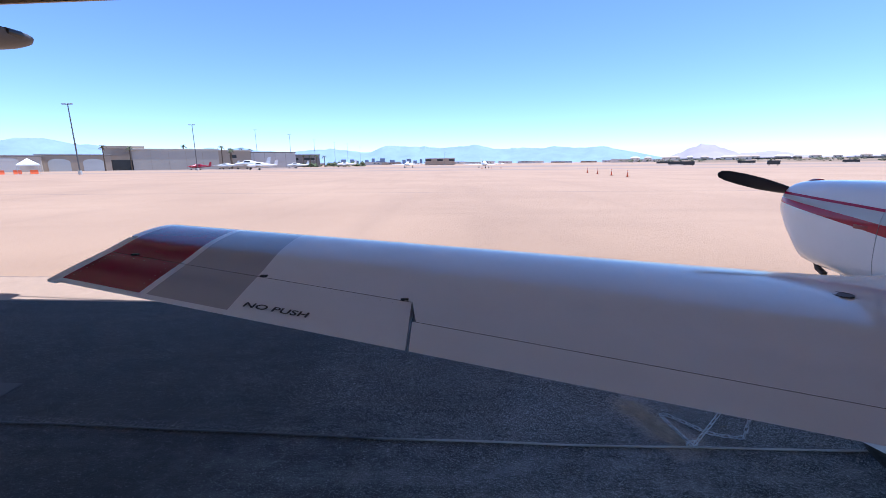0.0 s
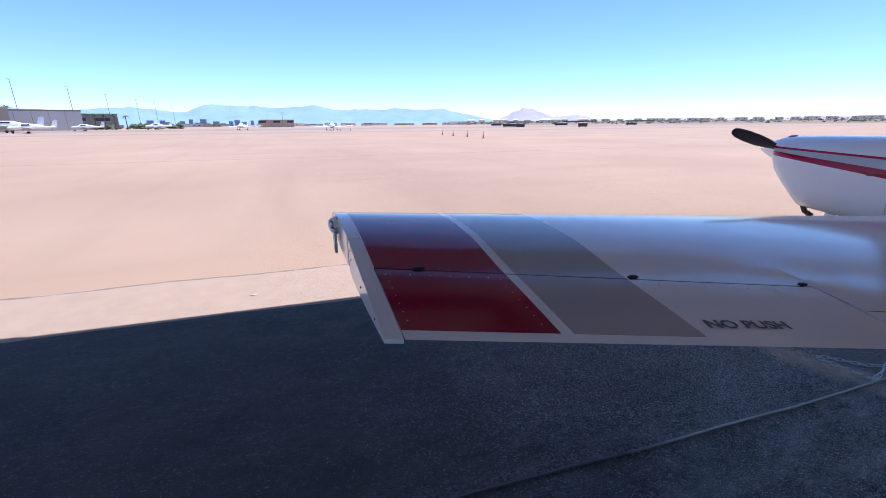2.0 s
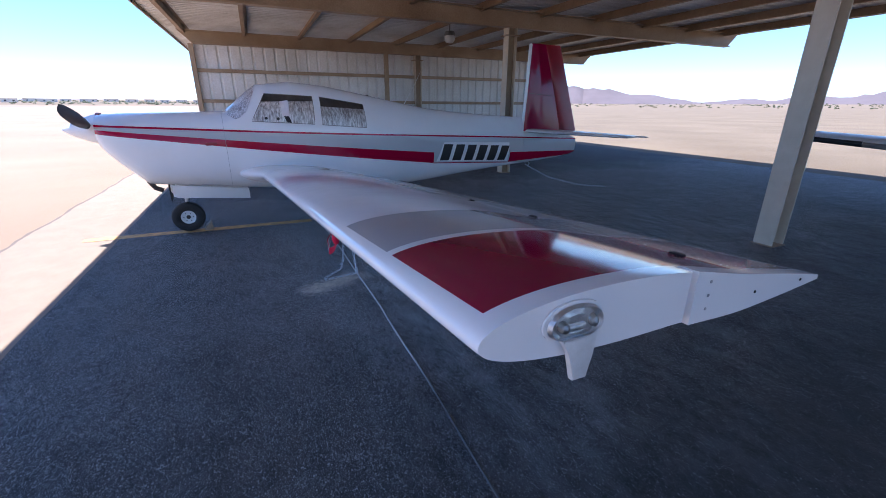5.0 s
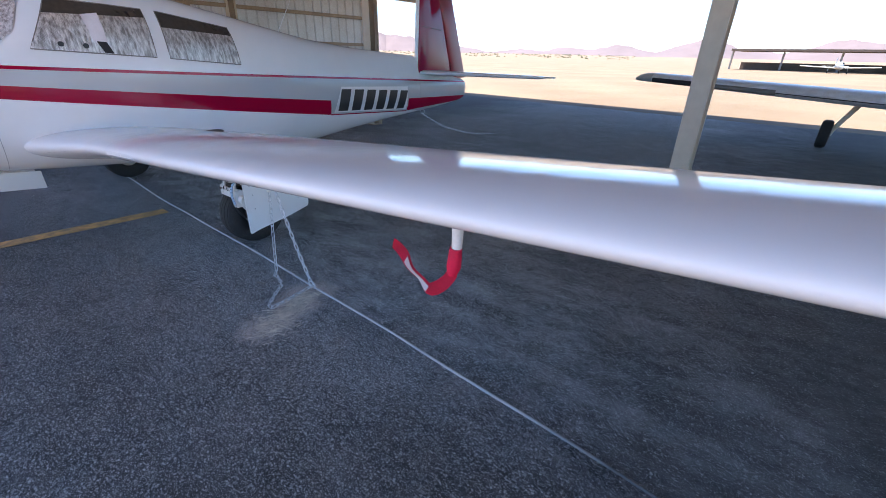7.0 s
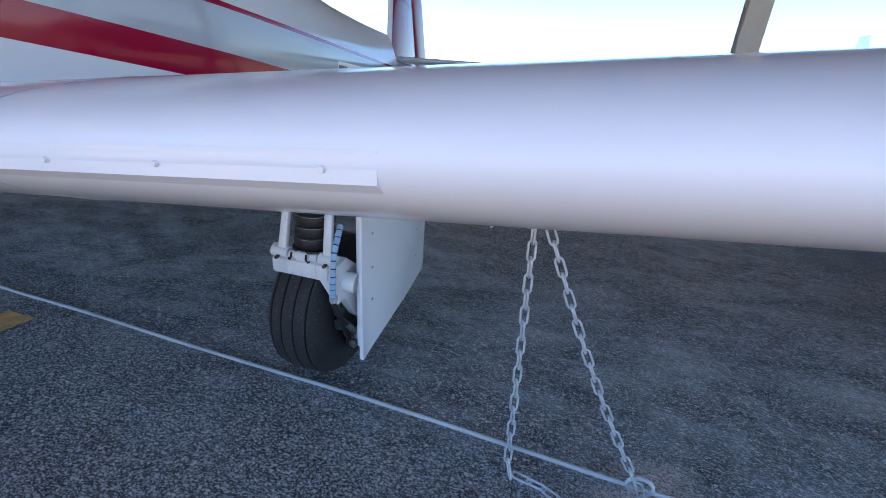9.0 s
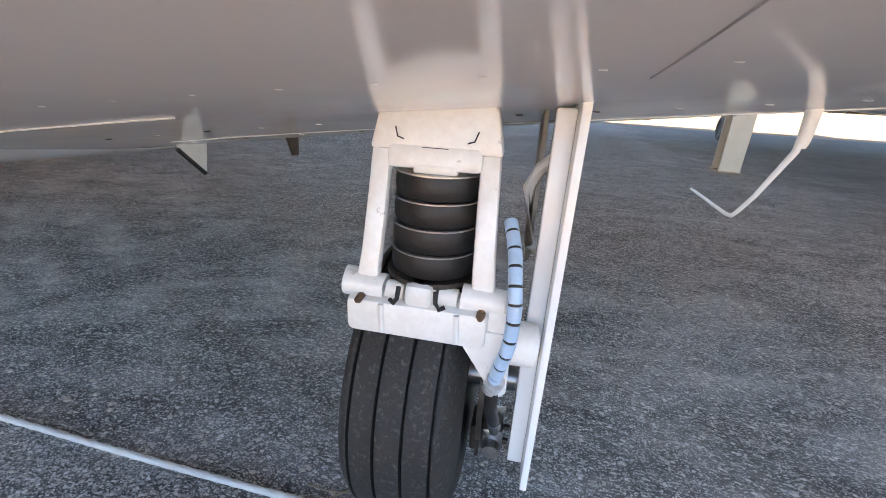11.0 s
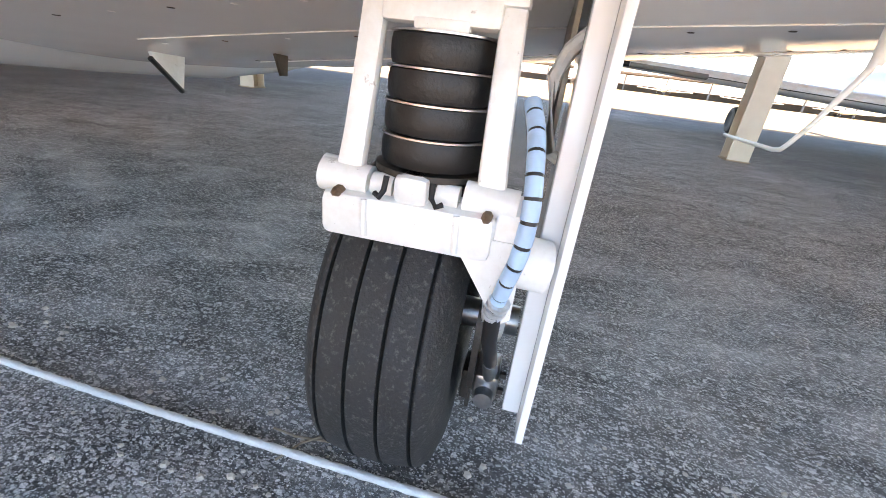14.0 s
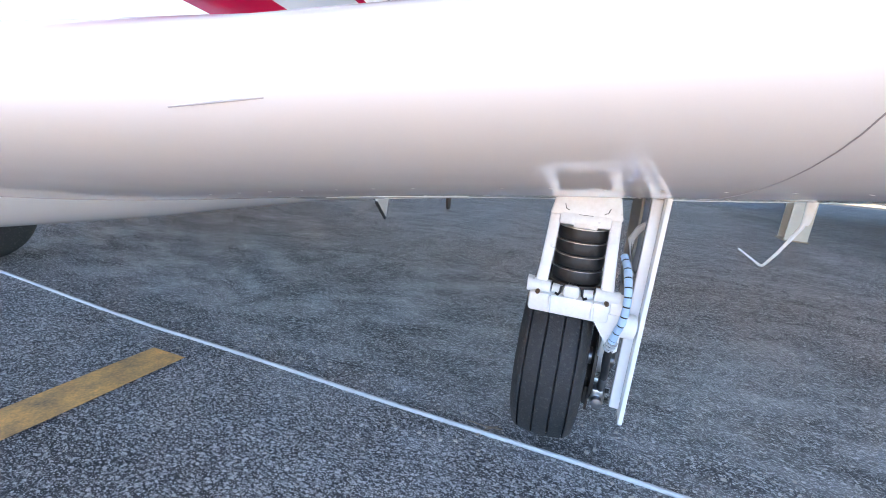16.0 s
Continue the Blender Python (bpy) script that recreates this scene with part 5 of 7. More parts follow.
    b2 = [bm.verts.new(P(dx, 0.215, z)) for dx, z in vs]
    bm.faces.new(a)
    bm.faces.new(b2[::-1])
    for k in range(4):
        bm.faces.new((a[k], b2[k], b2[(k + 1) % 4], a[(k + 1) % 4]))
    part("gusset", bm, M_gearwhite, gear)
    part("arm_tube", tube([P(0.09, 0.212, 0.375), P(0.138, 0.202, 0.369)], 0.028, 16), M_gearwhite, gear)
    part("axle", tube([P(0.02, 0.08, 0.2225), P(0.13, 0.08, 0.2225)], 0.022, 14), M_steel, gear)
    main_wheel("main_wheel", w, (side * (GX - 0.020), 0.08, 0.2225), 0.2225, 0.162, 0.088, M_pale)
    # brake: disc, caliper, hose with striped spiral wrap
    part("brake_disc", lathe([(side * 0.081 - 0.004, 0.03), (side * 0.081 - 0.004, 0.105), (side * 0.081 + 0.004, 0.105), (side * 0.081 + 0.004, 0.03)], P(0.000, 0.08, 0.2225), "x", 36), M_darksteel, gear)
    part("torque_plate", plate([(0.13, 0.20), (0.14, 0.10), (0.05, 0.09), (0.0, 0.18), (0.03, 0.26), (0.10, 0.27)], 0.006, "x", side * (GX + 0.080) - 0.003), M_darksteel, gear)
    cal = part("brake_caliper", box(side * (GX + 0.102), 0.118, 0.146, 0.034, 0.062, 0.044, 0.006), M_steel, gear, "bare aluminium brake caliper")
    part("caliper_piston", lathe([(-0.004, 0.014), (0.016, 0.013), (0.018, 0.004)], P(0.102, 0.148, 0.138), "y", 12), M_steel, cal)
    part("back_plate", box(side * (GX + 0.074), 0.120, 0.142, 0.014, 0.05, 0.05, 0.004), M_darksteel, cal)
    for dz in (-0.014, 0.014):
        part("caliper_bolt", tube([P(0.119, 0.128, 0.146 + dz), P(0.128, 0.128, 0.146 + dz)], 0.0055, 6), M_darksteel, cal)
    upper = [P(0.094, 0.200, 0.525), P(0.102, 0.228, 0.504), P(0.107, 0.254, 0.476), P(0.110, 0.266, 0.443), P(0.108, 0.268, 0.404), P(0.101, 0.260, 0.368), P(0.096, 0.25, 0.338)]

    def smooth(pts, k=6):
        out = []
        for i in range(len(pts) - 1):
            p0, p1, p2, p3 = pts[max(0, i - 1)], pts[i], pts[i + 1], pts[min(len(pts) - 1, i + 2)]
            for j in range(k):
                t = j / k
                out.append(0.5 * ((2 * p1) + (p2 - p0) * t + (2 * p0 - 5 * p1 + 4 * p2 - p3) * t * t + (3 * p1 - p0 - 3 * p2 + p3) * t ** 3))
        return out + [pts[-1]]

    up = smooth(upper, 24)
    hose = part("brake_hose", tube(up, 0.0072, 12), M_hose, gear, "black brake hose in a pale blue spiral wrap")
    # the wrap: short blue bands with dark gaps
    nseg = 11
    L = len(up) - 1
    for i in range(nseg):
        a, b2 = int(i * L / nseg), int((i + 0.86) * L / nseg)
        pts = up[a:b2 + 1]
        if len(pts) > 1:
            part("wrap_band", tube(pts, 0.0080, 12), M_blue, hose)
    low = smooth([P(0.096, 0.25, 0.338), P(0.096, 0.238, 0.295), P(0.100, 0.220, 0.260), P(0.102, 0.195, 0.230)], 6)
    part("hose_lower", tube(low, 0.0085, 10), M_hose, hose)
    for j, zz in enumerate((0.344, 0.335, 0.328)):
        part("hose_clamp", tube([P(0.099 - 0.002 * j, 0.254 - 0.004 * j, zz + 0.003), P(0.098 - 0.002 * j, 0.252 - 0.004 * j, zz - 0.002)], 0.0115, 12), M_galv, hose)
    part("hose_fitting", tube([P(0.102, 0.195, 0.230), P(0.104, 0.172, 0.200), P(0.104, 0.158, 0.178)], [0.0095, 0.010, 0.008], 10), M_steel, hose)
    # gear door on the outboard side, hollow-edged
    dx = 0.155
    outl = [(0.211, 0.72), (0.211, 0.130), (0.202, 0.122), (0.145, 0.138), (0.03, 0.156), (-0.12, 0.180), (-0.275, 0.215), (-0.285, 0.24), (-0.288, 0.70)]
    door = part("gear_door", plate(outl, 0.010, "x", side * (GX + dx) - 0.005, 0.002), M_white, w, "white main gear door, chipped along its front edge")
    part("door_rib", box(side * (GX + dx - 0.016), 0.170, 0.40, 0.022, 0.026, 0.50, 0.003), M_white, door)
    part("door_hinge_arm", tube([P(0.145, 0.14, 0.60), P(0.120, 0.13, 0.575), P(0.11, 0.12, 0.55), P(0.12, 0.11, 0.47), P(0.155, 0.10, 0.45)], 0.008, 8), M_gearwhite, door)
    for zz in (0.30, 0.40, 0.50, 0.60):
        for yy in (0.15, -0.20):
            part("rivet", lathe([(side * 0.004, 0.005), (side * 0.0075, 0.004), (side * 0.008, 0.001)], P(dx, yy, zz), "x", 8), M_steel, door)
    part("fairing_plate", plate([(0.10, 0.66), (0.12, 0.52), (0.05, 0.42), (-0.06, 0.42), (-0.10, 0.66)], 0.006, "x", side * (GX + 0.124), 0.001), M_beige, door)
    # wheel bay edge on the lower skin
    return gear


for side in (-1, 1):
    main_gear(side)

# vent pipe with its fairing, tie-down ring, pitot, small inspection tab (left), on the lower skin
lw, rw = wing_objects[-1], wing_objects[1]


def low(s, y, side=-1):
    return wing_point(s, frac(s, y), False, side)


q = low(1.83, -0.06)
pipe = part("vent_pipe", tube([q + Vector((0.0, 0, 0.02)), q + Vector((0.005, 0, -0.06)), (-1.792, -0.062, 0.53), (-1.778, -0.07, 0.500), (-1.776, -0.078, 0.492), (-1.777, -0.10, 0.489), (-1.794, -0.32, 0.486)], [0.006, 0.005, 0.0036, 0.0033, 0.0033, 0.0033, 0.0028], 10), M_gearwhite, lw, "bent white fuel vent pipe")
part("vent_fairing", loft([[q + Vector((0.018 * k * math.cos(t), 0.014 * k * math.sin(t), dz)) for t in [2 * math.pi * i / 16 for i in range(16)]] for dz, k in ((0.01, 0.62), (-0.012, 0.58), (-0.045, 0.5), (-0.055, 0.34))]), M_gearwhite, pipe)
q = low(1.93, 0.25)
ring_pos = q + Vector((0, 0, -0.03))
part("tie_down_ring", tube([ring_pos + Vector((0.013 * math.cos(t), 0, 0.020 * math.sin(t))) for t in [2 * math.pi * i / 16 for i in range(16)]], 0.0045, 8, True), M_steel, lw)
q = wing_point(2.885, 0.075, False)
part("jack_point", box(q.x, q.y, q.z - 0.003, 0.018, 0.012, 0.018, 0.002), M_gearwhite, lw)
for ds in (-0.02, 0.055):
    p2 = wing_point(2.865 + ds * 0.7, 0.020, False)
    part("screw", lathe([(-0.004, 0.0045), (0.001, 0.004)], p2, "y", 8), M_steel, lw)
q = low(3.66, 0.72)
pit = part("pitot_mast", tube([q + Vector((0, 0, 0.02)), q + Vector((0, 0.0, -0.06)), q + Vector((0, 0.005, -0.10))], [0.017, 0.0145, 0.0135], 14), M_gearwhite, lw, "white pitot mast under the wing")
RIVET = mesh_from(lathe([(0, 0.0026), (-0.0005, 0.0022), (-0.0007, 0.0006)], (0, 0, 0), "z", 8), "rivet", M_gearwhite)
for y0 in (0.62, 0.42):
    for k in range(40):
        ob = new("rivet", RIVET)
        ob.parent = lw
        ob.matrix_basis = Matrix.Translation(low(0.75 + k * 0.06, y0))

# seams and screw rows of the lower skin, the folded step and a drain mast by the root
for y0, s0, s1 in ((0.30, 0.75, 1.10), (-0.10, 0.70, 2.3), (-0.46, 0.70, 2.3)):
    part("skin_seam", tube([low(s0 + (s1 - s0) * k / 12, y0) + Vector((0, 0, -0.0004)) for k in range(13)], 0.0013, 5), M_gearwhite, lw)
SCREW = mesh_from(lathe([(0, 0.0055), (-0.0012, 0.005), (-0.0016, 0.001)], (0, 0, 0), "z", 10), "screw", M_darksteel)
SCREW_PALE = mesh_from(lathe([(0, 0.0055), (-0.0012, 0.005), (-0.0016, 0.001)], (0, 0, 0), "z", 10), "screw", M_gearwhite)
SCREW_RUST = mesh_from(lathe([(0, 0.0055), (-0.0012, 0.005), (-0.0016, 0.001)], (0, 0, 0), "z", 10), "screw", M_rust)
rsk = random.Random(31)
for y0, ds in ((0.05, 0.10), (-0.14, 0.13), (-0.42, 0.09)):
    s = 0.72
    while s < 2.2:
        ob = new("screw", rsk.choice((SCREW, SCREW_PALE, SCREW_PALE, SCREW_PALE, SCREW_RUST)) if y0 > -0.2 else SCREW)
        ob.parent = lw
        ob.matrix_basis = Matrix.Translation(low(s, y0))
        s += ds
root = low(0.62, -0.26)
step = part("folded_step", plate([(root.y + 0.06, root.z + 0.02), (root.y + 0.05, root.z - 0.01), (root.y - 0.02, root.z - 0.075), (root.y - 0.04, root.z + 0.02)], 0.012, "x", root.x, 0.003), M_gearwhite, lw, "white folded step bracket with a black rubber edge")
part("rubber_edge", tube([root + Vector((0.006, 0.055, -0.008)), root + Vector((0.006, -0.02, -0.078))], 0.006, 8), M_black, step)
root = low(0.86, -0.30)
part("drain_mast", plate([(root.y + 0.02, root.z + 0.01), (root.y - 0.005, root.z - 0.045), (root.y - 0.03, root.z - 0.045), (root.y - 0.035, root.z + 0.01)], 0.008, "x", root.x, 0.002), M_darksteel, lw)

# ================= loose things by the wing =================
# pitot cover with its warning streamer, lifted by the breeze
cov = thing("pitot_cover", "red pitot cover with a red and white warning streamer", "pitot cover")
part("sleeve", tube([q + Vector((0, 0.005, -0.075)), q + Vector((0.004, 0.006, -0.13)), q + Vector((0.010, 0.004, -0.155))], [0.017, 0.020, 0.013], 14), M_ribbon, cov)


def ribbon(path, width, lift, off=0.0, start=0):
    bm = bmesh.new()
    rows = []
    for i, p in enumerate(path, start):
        p = Vector(p)
        j = i - start
        d = (Vector(path[min(j + 1, len(path) - 1)]) - Vector(path[max(0, j - 1)])).normalized()
        s = d.cross(Vector((0.15, 1, 0.3 * math.sin(i * 0.5)))).normalized()
        nrm = d.cross(s).normalized()
        rows.append([bm.verts.new(p + s * width * k + nrm * (off + 0.004 * math.sin(i * 0.9 + k))) for k in (-0.5, -0.2, 0.2, 0.5)])
    for a, b2 in zip(rows, rows[1:]):
        for k in range(3):
            bm.faces.new((a[k], a[k + 1], b2[k + 1], b2[k]))
    r = bmesh.ops.solidify(bm, geom=bm.faces[:], thickness=0.0012)
    return bm


rp = []
for i in range(19):
    t = i / 18
    rp.append(q + Vector((0.010 + 0.24 * t ** 1.3 + 0.006 * math.sin(7 * t), 0.0 + 0.03 * math.sin(4 * t), -0.15 - 0.062 * math.sin(min(1, t * 3.2) * 1.57) + 0.10 * max(0, t - 0.32))))
rib = part("streamer", ribbon(rp, 0.038, 0), M_ribbon, cov, "red warning streamer")
for off in (0.0025, -0.0037):
    part("print_panel", ribbon(rp[6:15], 0.022, 0, off, 6), M_paper, rib, "white printed panel with unreadable lettering bars")

# tie-down chain: two runs from the wing ring to the anchor
def link_mesh():
    pts = []
    L2, R = 0.0145, 0.0085
    for i in range(8):
        t = -math.pi / 2 + math.pi * i / 7
        pts.append((L2 + R * math.cos(t), R * math.sin(t), 0))
    for i in range(8):
        t = math.pi / 2 + math.pi * i / 7
        pts.append((-L2 + R * math.cos(t), R * math.sin(t), 0))
    return mesh_from(tube(pts, 0.0028, 6, True), "link", M_galv)


LINK = link_mesh()


def chain(parent, path, start=0):
    path = [Vector(p) for p in path]
    step, k, carry = 0.0375, start, 0.0
    for a, b2 in zip(path, path[1:]):
        d = b2 - a
        L = d.length
        d.normalize()
        x = carry
        while x < L:
            c = a + d * x
            roll = 90 if k % 2 else 0
            side = d.cross(Vector((0, 0, 1)))
            if side.length < 1e-3:
                side = Vector((0, 1, 0))
            side.normalize()
            upv = side.cross(d)
            m = Matrix((d, side, upv)).transposed().to_4x4() @ pose(0, 0, 0, roll, 0, 0)
            m.translation = c
            ob = new("link", LINK)
            ob.parent = parent
            ob.matrix_basis = m
            k += 1
            x += step
        carry = x - L
    return k


ANCHOR = Vector((-2.26, 0.262, 0.0))
ch = thing("tie_down_chain", "galvanised steel chain looped from the wing to the ground cable", "chain")
top = ring_pos + Vector((0, 0, -0.035))


def sag(a, b2, drop, n=9):
    a, b2 = Vector(a), Vector(b2)
    return [a + (b2 - a) * (i / n) + Vector((0, 0, -drop * math.sin(math.pi * i / n))) for i in range(n + 1)]


chain(ch, sag(top + Vector((-0.012, 0, 0)), ANCHOR + Vector((0.01, 0, 0.02)), 0.03))
chain(ch, sag(top + Vector((0.012, 0, 0)), (-1.945, 0.31, 0.03), 0.0) + [Vector((-1.955, 0.33, 0.012)), Vector((-2.03, 0.345, 0.012)), Vector((-2.11, 0.38, 0.012)), Vector((-2.17, 0.46, 0.012)), Vector((-2.25, 0.55, 0.012)), Vector((-2.29, 0.555, 0.012)), Vector((-2.28, 0.45, 0.012)), Vector((-2.265, 0.33, 0.012)), Vector((-2.26, 0.27, 0.014))])
part("anchor_shackle", tube([ANCHOR + Vector((0.03 * math.cos(t), 0.004, 0.018 + 0.026 * math.sin(t))) for t in [2 * math.pi * i / 14 for i in range(14)]], 0.005, 8, True), M_galv, ch)
part("snap_hook", tube([top + Vector((0.010 * math.cos(t), 0.004, 0.010 + 0.022 * math.sin(t))) for t in [2 * math.pi * i / 14 for i in range(14)]], 0.0045, 8, True), M_galv, ch)
# a second, slack chain behind the airplane
ch2 = thing("tie_down_chain", "slack rusty-grey chain lying on the asphalt", "chain")
chain(ch2, [(0.0, -3.40, 0.50), (-0.02, -3.9, 0.26), (0.02, -4.6, 0.08), (0.03, -5.0, 0.012), (-0.05, -5.15, 0.012), (-0.16, -5.21, 0.012)])
# tie-down well broken open in the asphalt of the next bay
well = thing("tie_down_well", "open ground anchor with a pale eye bolt in broken asphalt", "ground anchor", at=(-6.98, 0.56, 0), rz=-4)
bm = bmesh.new()
n = 28
ring_a, ring_b, ring_c = [], [], []
for k in range(n):
    t = 2 * math.pi * k / n
    w_ = 1 + 0.16 * noise.noise(Vector((math.cos(t) * 2, math.sin(t) * 2, 4.2)))
    ring_a.append(bm.verts.new((0.335 * w_ * math.cos(t), 0.125 * w_ * math.sin(t), 0.0)))
    ring_b.append(bm.verts.new((0.285 * w_ * math.cos(t), 0.092 * w_ * math.sin(t), 0.020 + 0.006 * w_)))
    ring_c.append(bm.verts.new((0.255 * w_ * math.cos(t), 0.072 * w_ * math.sin(t), 0.004)))
for ra, rb in ((ring_a, ring_b), (ring_b, ring_c)):
    for k in range(n):
        bm.faces.new((ra[k], ra[(k + 1) % n], rb[(k + 1) % n], rb[k]))
part("broken_lip", bm, M_lip, well, "raised broken asphalt lip")
# flat disc on the ground; the hole's shade is its dark colour
part("pit", lathe([(0.0035, 0.30), (0.0045, 0.30), (0.0045, 0.01)], (0, 0, 0), "z", 24), M_pitshade, well, "flat dark brown disc for the shaded pit").scale = (0.9, 0.27, 1)
part("eye_bolt", tube([(-0.02, -0.03, 0.008), (-0.012, -0.02, 0.03), (0.012, 0.0, 0.042), (0.03, 0.012, 0.03)], 0.011, 8), M_gearwhite, well, "pale eye bolt")
for x0, y0, sx_, sy_ in ((-6.93, 0.86, 0.42, 0.30), (-7.22, 0.30, 0.62, 0.34)):
    bm = bmesh.new()
    vs = []
    for k in range(16):
        t = 2 * math.pi * k / 16
        c_, s_ = math.cos(t), math.sin(t)
        w_ = 1 + 0.10 * noise.noise(Vector((c_ * 2 + x0, s_ * 2, 1.0)))
        vs.append((x0 + sx_ / 2 * w_ * math.copysign(abs(c_) ** 0.35, c_), y0 + sy_ / 2 * w_ * math.copysign(abs(s_) ** 0.35, s_)))
    lo = [bm.verts.new((p[0], p[1], 0.0)) for p in vs]
    hi = [bm.verts.new((p[0] * 0.985 + x0 * 0.015, p[1] * 0.985 + y0 * 0.015, 0.006)) for p in vs]
    bm.faces.new(hi)
    for k in range(16):
        bm.faces.new((lo[k], lo[(k + 1) % 16], hi[(k + 1) % 16], hi[k]))
    whole("patch_slab", bm, M_slab, "smooth grey concrete patch beside the ground anchor", "patch", "patches round the anchor", smooth=False)

# twigs and straw
def twig(pts, label):
    ob = part("twig", tube(pts, 0.0018, 5), M_wood)
    return tagged(ob, label, "twig", "twigs on the asphalt")


twig([(-1.13, 0.185, 0.003), (-1.17, 0.19, 0.004), (-1.225, 0.182, 0.003)], "thin dry twig lying beside the cable")
twig([(-1.165, 0.235, 0.004), (-1.185, 0.20, 0.006), (-1.21, 0.175, 0.003)], "thin dry twig lying beside the cable")
twig([(-1.94, 0.45, 0.003), (-1.98, 0.44, 0.004), (-2.0, 0.43, 0.003)], "pale straw lying near the chain")
rs = random.Random(4)
bm = bmesh.new()
for i in range(460):
    k = rs.uniform(0.0, 1.0)
    c = Vector((-2.29 - 0.17 * k + rs.gauss(0, 0.035 + 0.02 * k), 0.30 + 0.40 * k + rs.gauss(0, 0.03), 0.003))
    a = rs.uniform(0, 6.28)
    d = Vector((math.cos(a), math.sin(a), 0)) * rs.uniform(0.008, 0.036)
    lift = rs.uniform(0.001, 0.008)
    add_tube(bm, [c - d, c + Vector((0, 0, lift * 0.7)), c + d + Vector((0, 0, lift))], 0.0014, 4)
whole("dry_straw", bm, M_straw, "scattered dry straw and chaff round the anchor", "straw", kind="stuff")
def grains(name, n, x0, x1, y0, y1, s0, s1, mat, label, seed):
    rn = random.Random(seed)
    V, F = [], []
    for i in range(n):
        s = rn.uniform(s0, s1)
        cx, cy, a = rn.uniform(x0, x1), rn.uniform(y0, y1), rn.uniform(0, 6.28)
        b0 = len(V)
        for k in range(5):
            t = a + k * 1.2566
            q = s * rn.uniform(0.75, 1.15)
            V.append((cx + q * math.cos(t) * 1.25, cy + q * math.sin(t), -0.0005))
        for k in range(5):
            t = a + k * 1.2566
            q = s * rn.uniform(0.4, 0.75)
            V.append((cx + q * math.cos(t) * 1.25, cy + q * math.sin(t), s * rn.uniform(0.5, 0.9)))
        for k in range(5):
            F.append([b0 + k, b0 + (k + 1) % 5, b0 + 5 + (k + 1) % 5, b0 + 5 + k])
        F.append([b0 + 5 + k for k in range(5)])
    me = bpy.data.meshes.new(name)
    me.from_pydata(V, [], F)
    me.materials.append(mat)
    return tagged(new(name, me), label, "gravel", kind="stuff")


grains("gravel_grains", 5000, -2.9, 0.4, -1.2, 0.9, 0.0007, 0.0026, M_beige, "loose pale gravel grains on the asphalt", 9)
grains("gravel_grains", 3200, -2.4, -0.2, 0.24, 0.75, 0.0007, 0.0024, M_pale, "pale stone chips strewn beside the cable", 10)
grains("gravel_grains", 260, -3.2, 0.4, 0.05, 0.30, 0.002, 0.0065, M_beige, "small stones lying along the cable", 11)

# wheel chocks at the nose wheel
for yy, sgn in ((1.50, 1),):
    chk = plate([(yy - 0.05, 0.0), (yy + 0.045, 0.0), (yy + 0.02, 0.05), (yy - 0.04, 0.10)], 0.16, "x", -0.08, 0.004)
    whole("wheel_chock", chk, M_wood, "worn wooden chock behind the nose wheel", "chock")


# ================= the neighbours =================
def simple_wheel(name, parent, c, r, w, ax="x"):
    h = w / 2
    t = part(name, lathe([(-h * 0.7, r * 0.5), (-h, r * 0.65), (-h * 0.9, r * 0.9), (-h * 0.5, r), (h * 0.5, r), (h * 0.9, r * 0.9), (h, r * 0.65), (h * 0.7, r * 0.5)], c, ax, 28), M_rubber, parent)
    part("rim", lathe([(-h * 0.6, 0.02), (-h * 0.6, r * 0.5), (h * 0.6, r * 0.5), (h * 0.6, 0.02)], c, ax, 20), M_pale, t)


# high-wing airplane in the next bay
hw = thing("airplane", "high-wing light airplane parked under the same shelter", "airplane")
hw.matrix_basis = pose(-15.15, 3.30, 0, 0, 0, -3.5) @ Matrix.Scale(1.24, 4)


def wing_slab(sections, camber=0.03, tilt=0.0):
    rings = []
    for x, ly, ty, z, tc in sections:
        up, dn = [], []
        c = ly - ty
        for i in range(17):
            f = 0.5 - 0.5 * math.cos(math.pi * i / 16)
            up.append(Vector((x, ly - f * c, z + (airfoil(f, True, tc, camber) - tilt * f) * c)))
            dn.append(Vector((x, ly - f * c, z + (airfoil(f, False, tc, camber) - tilt * f) * c)))
        rings.append(up + dn[::-1][1:-1])
    return loft(rings)


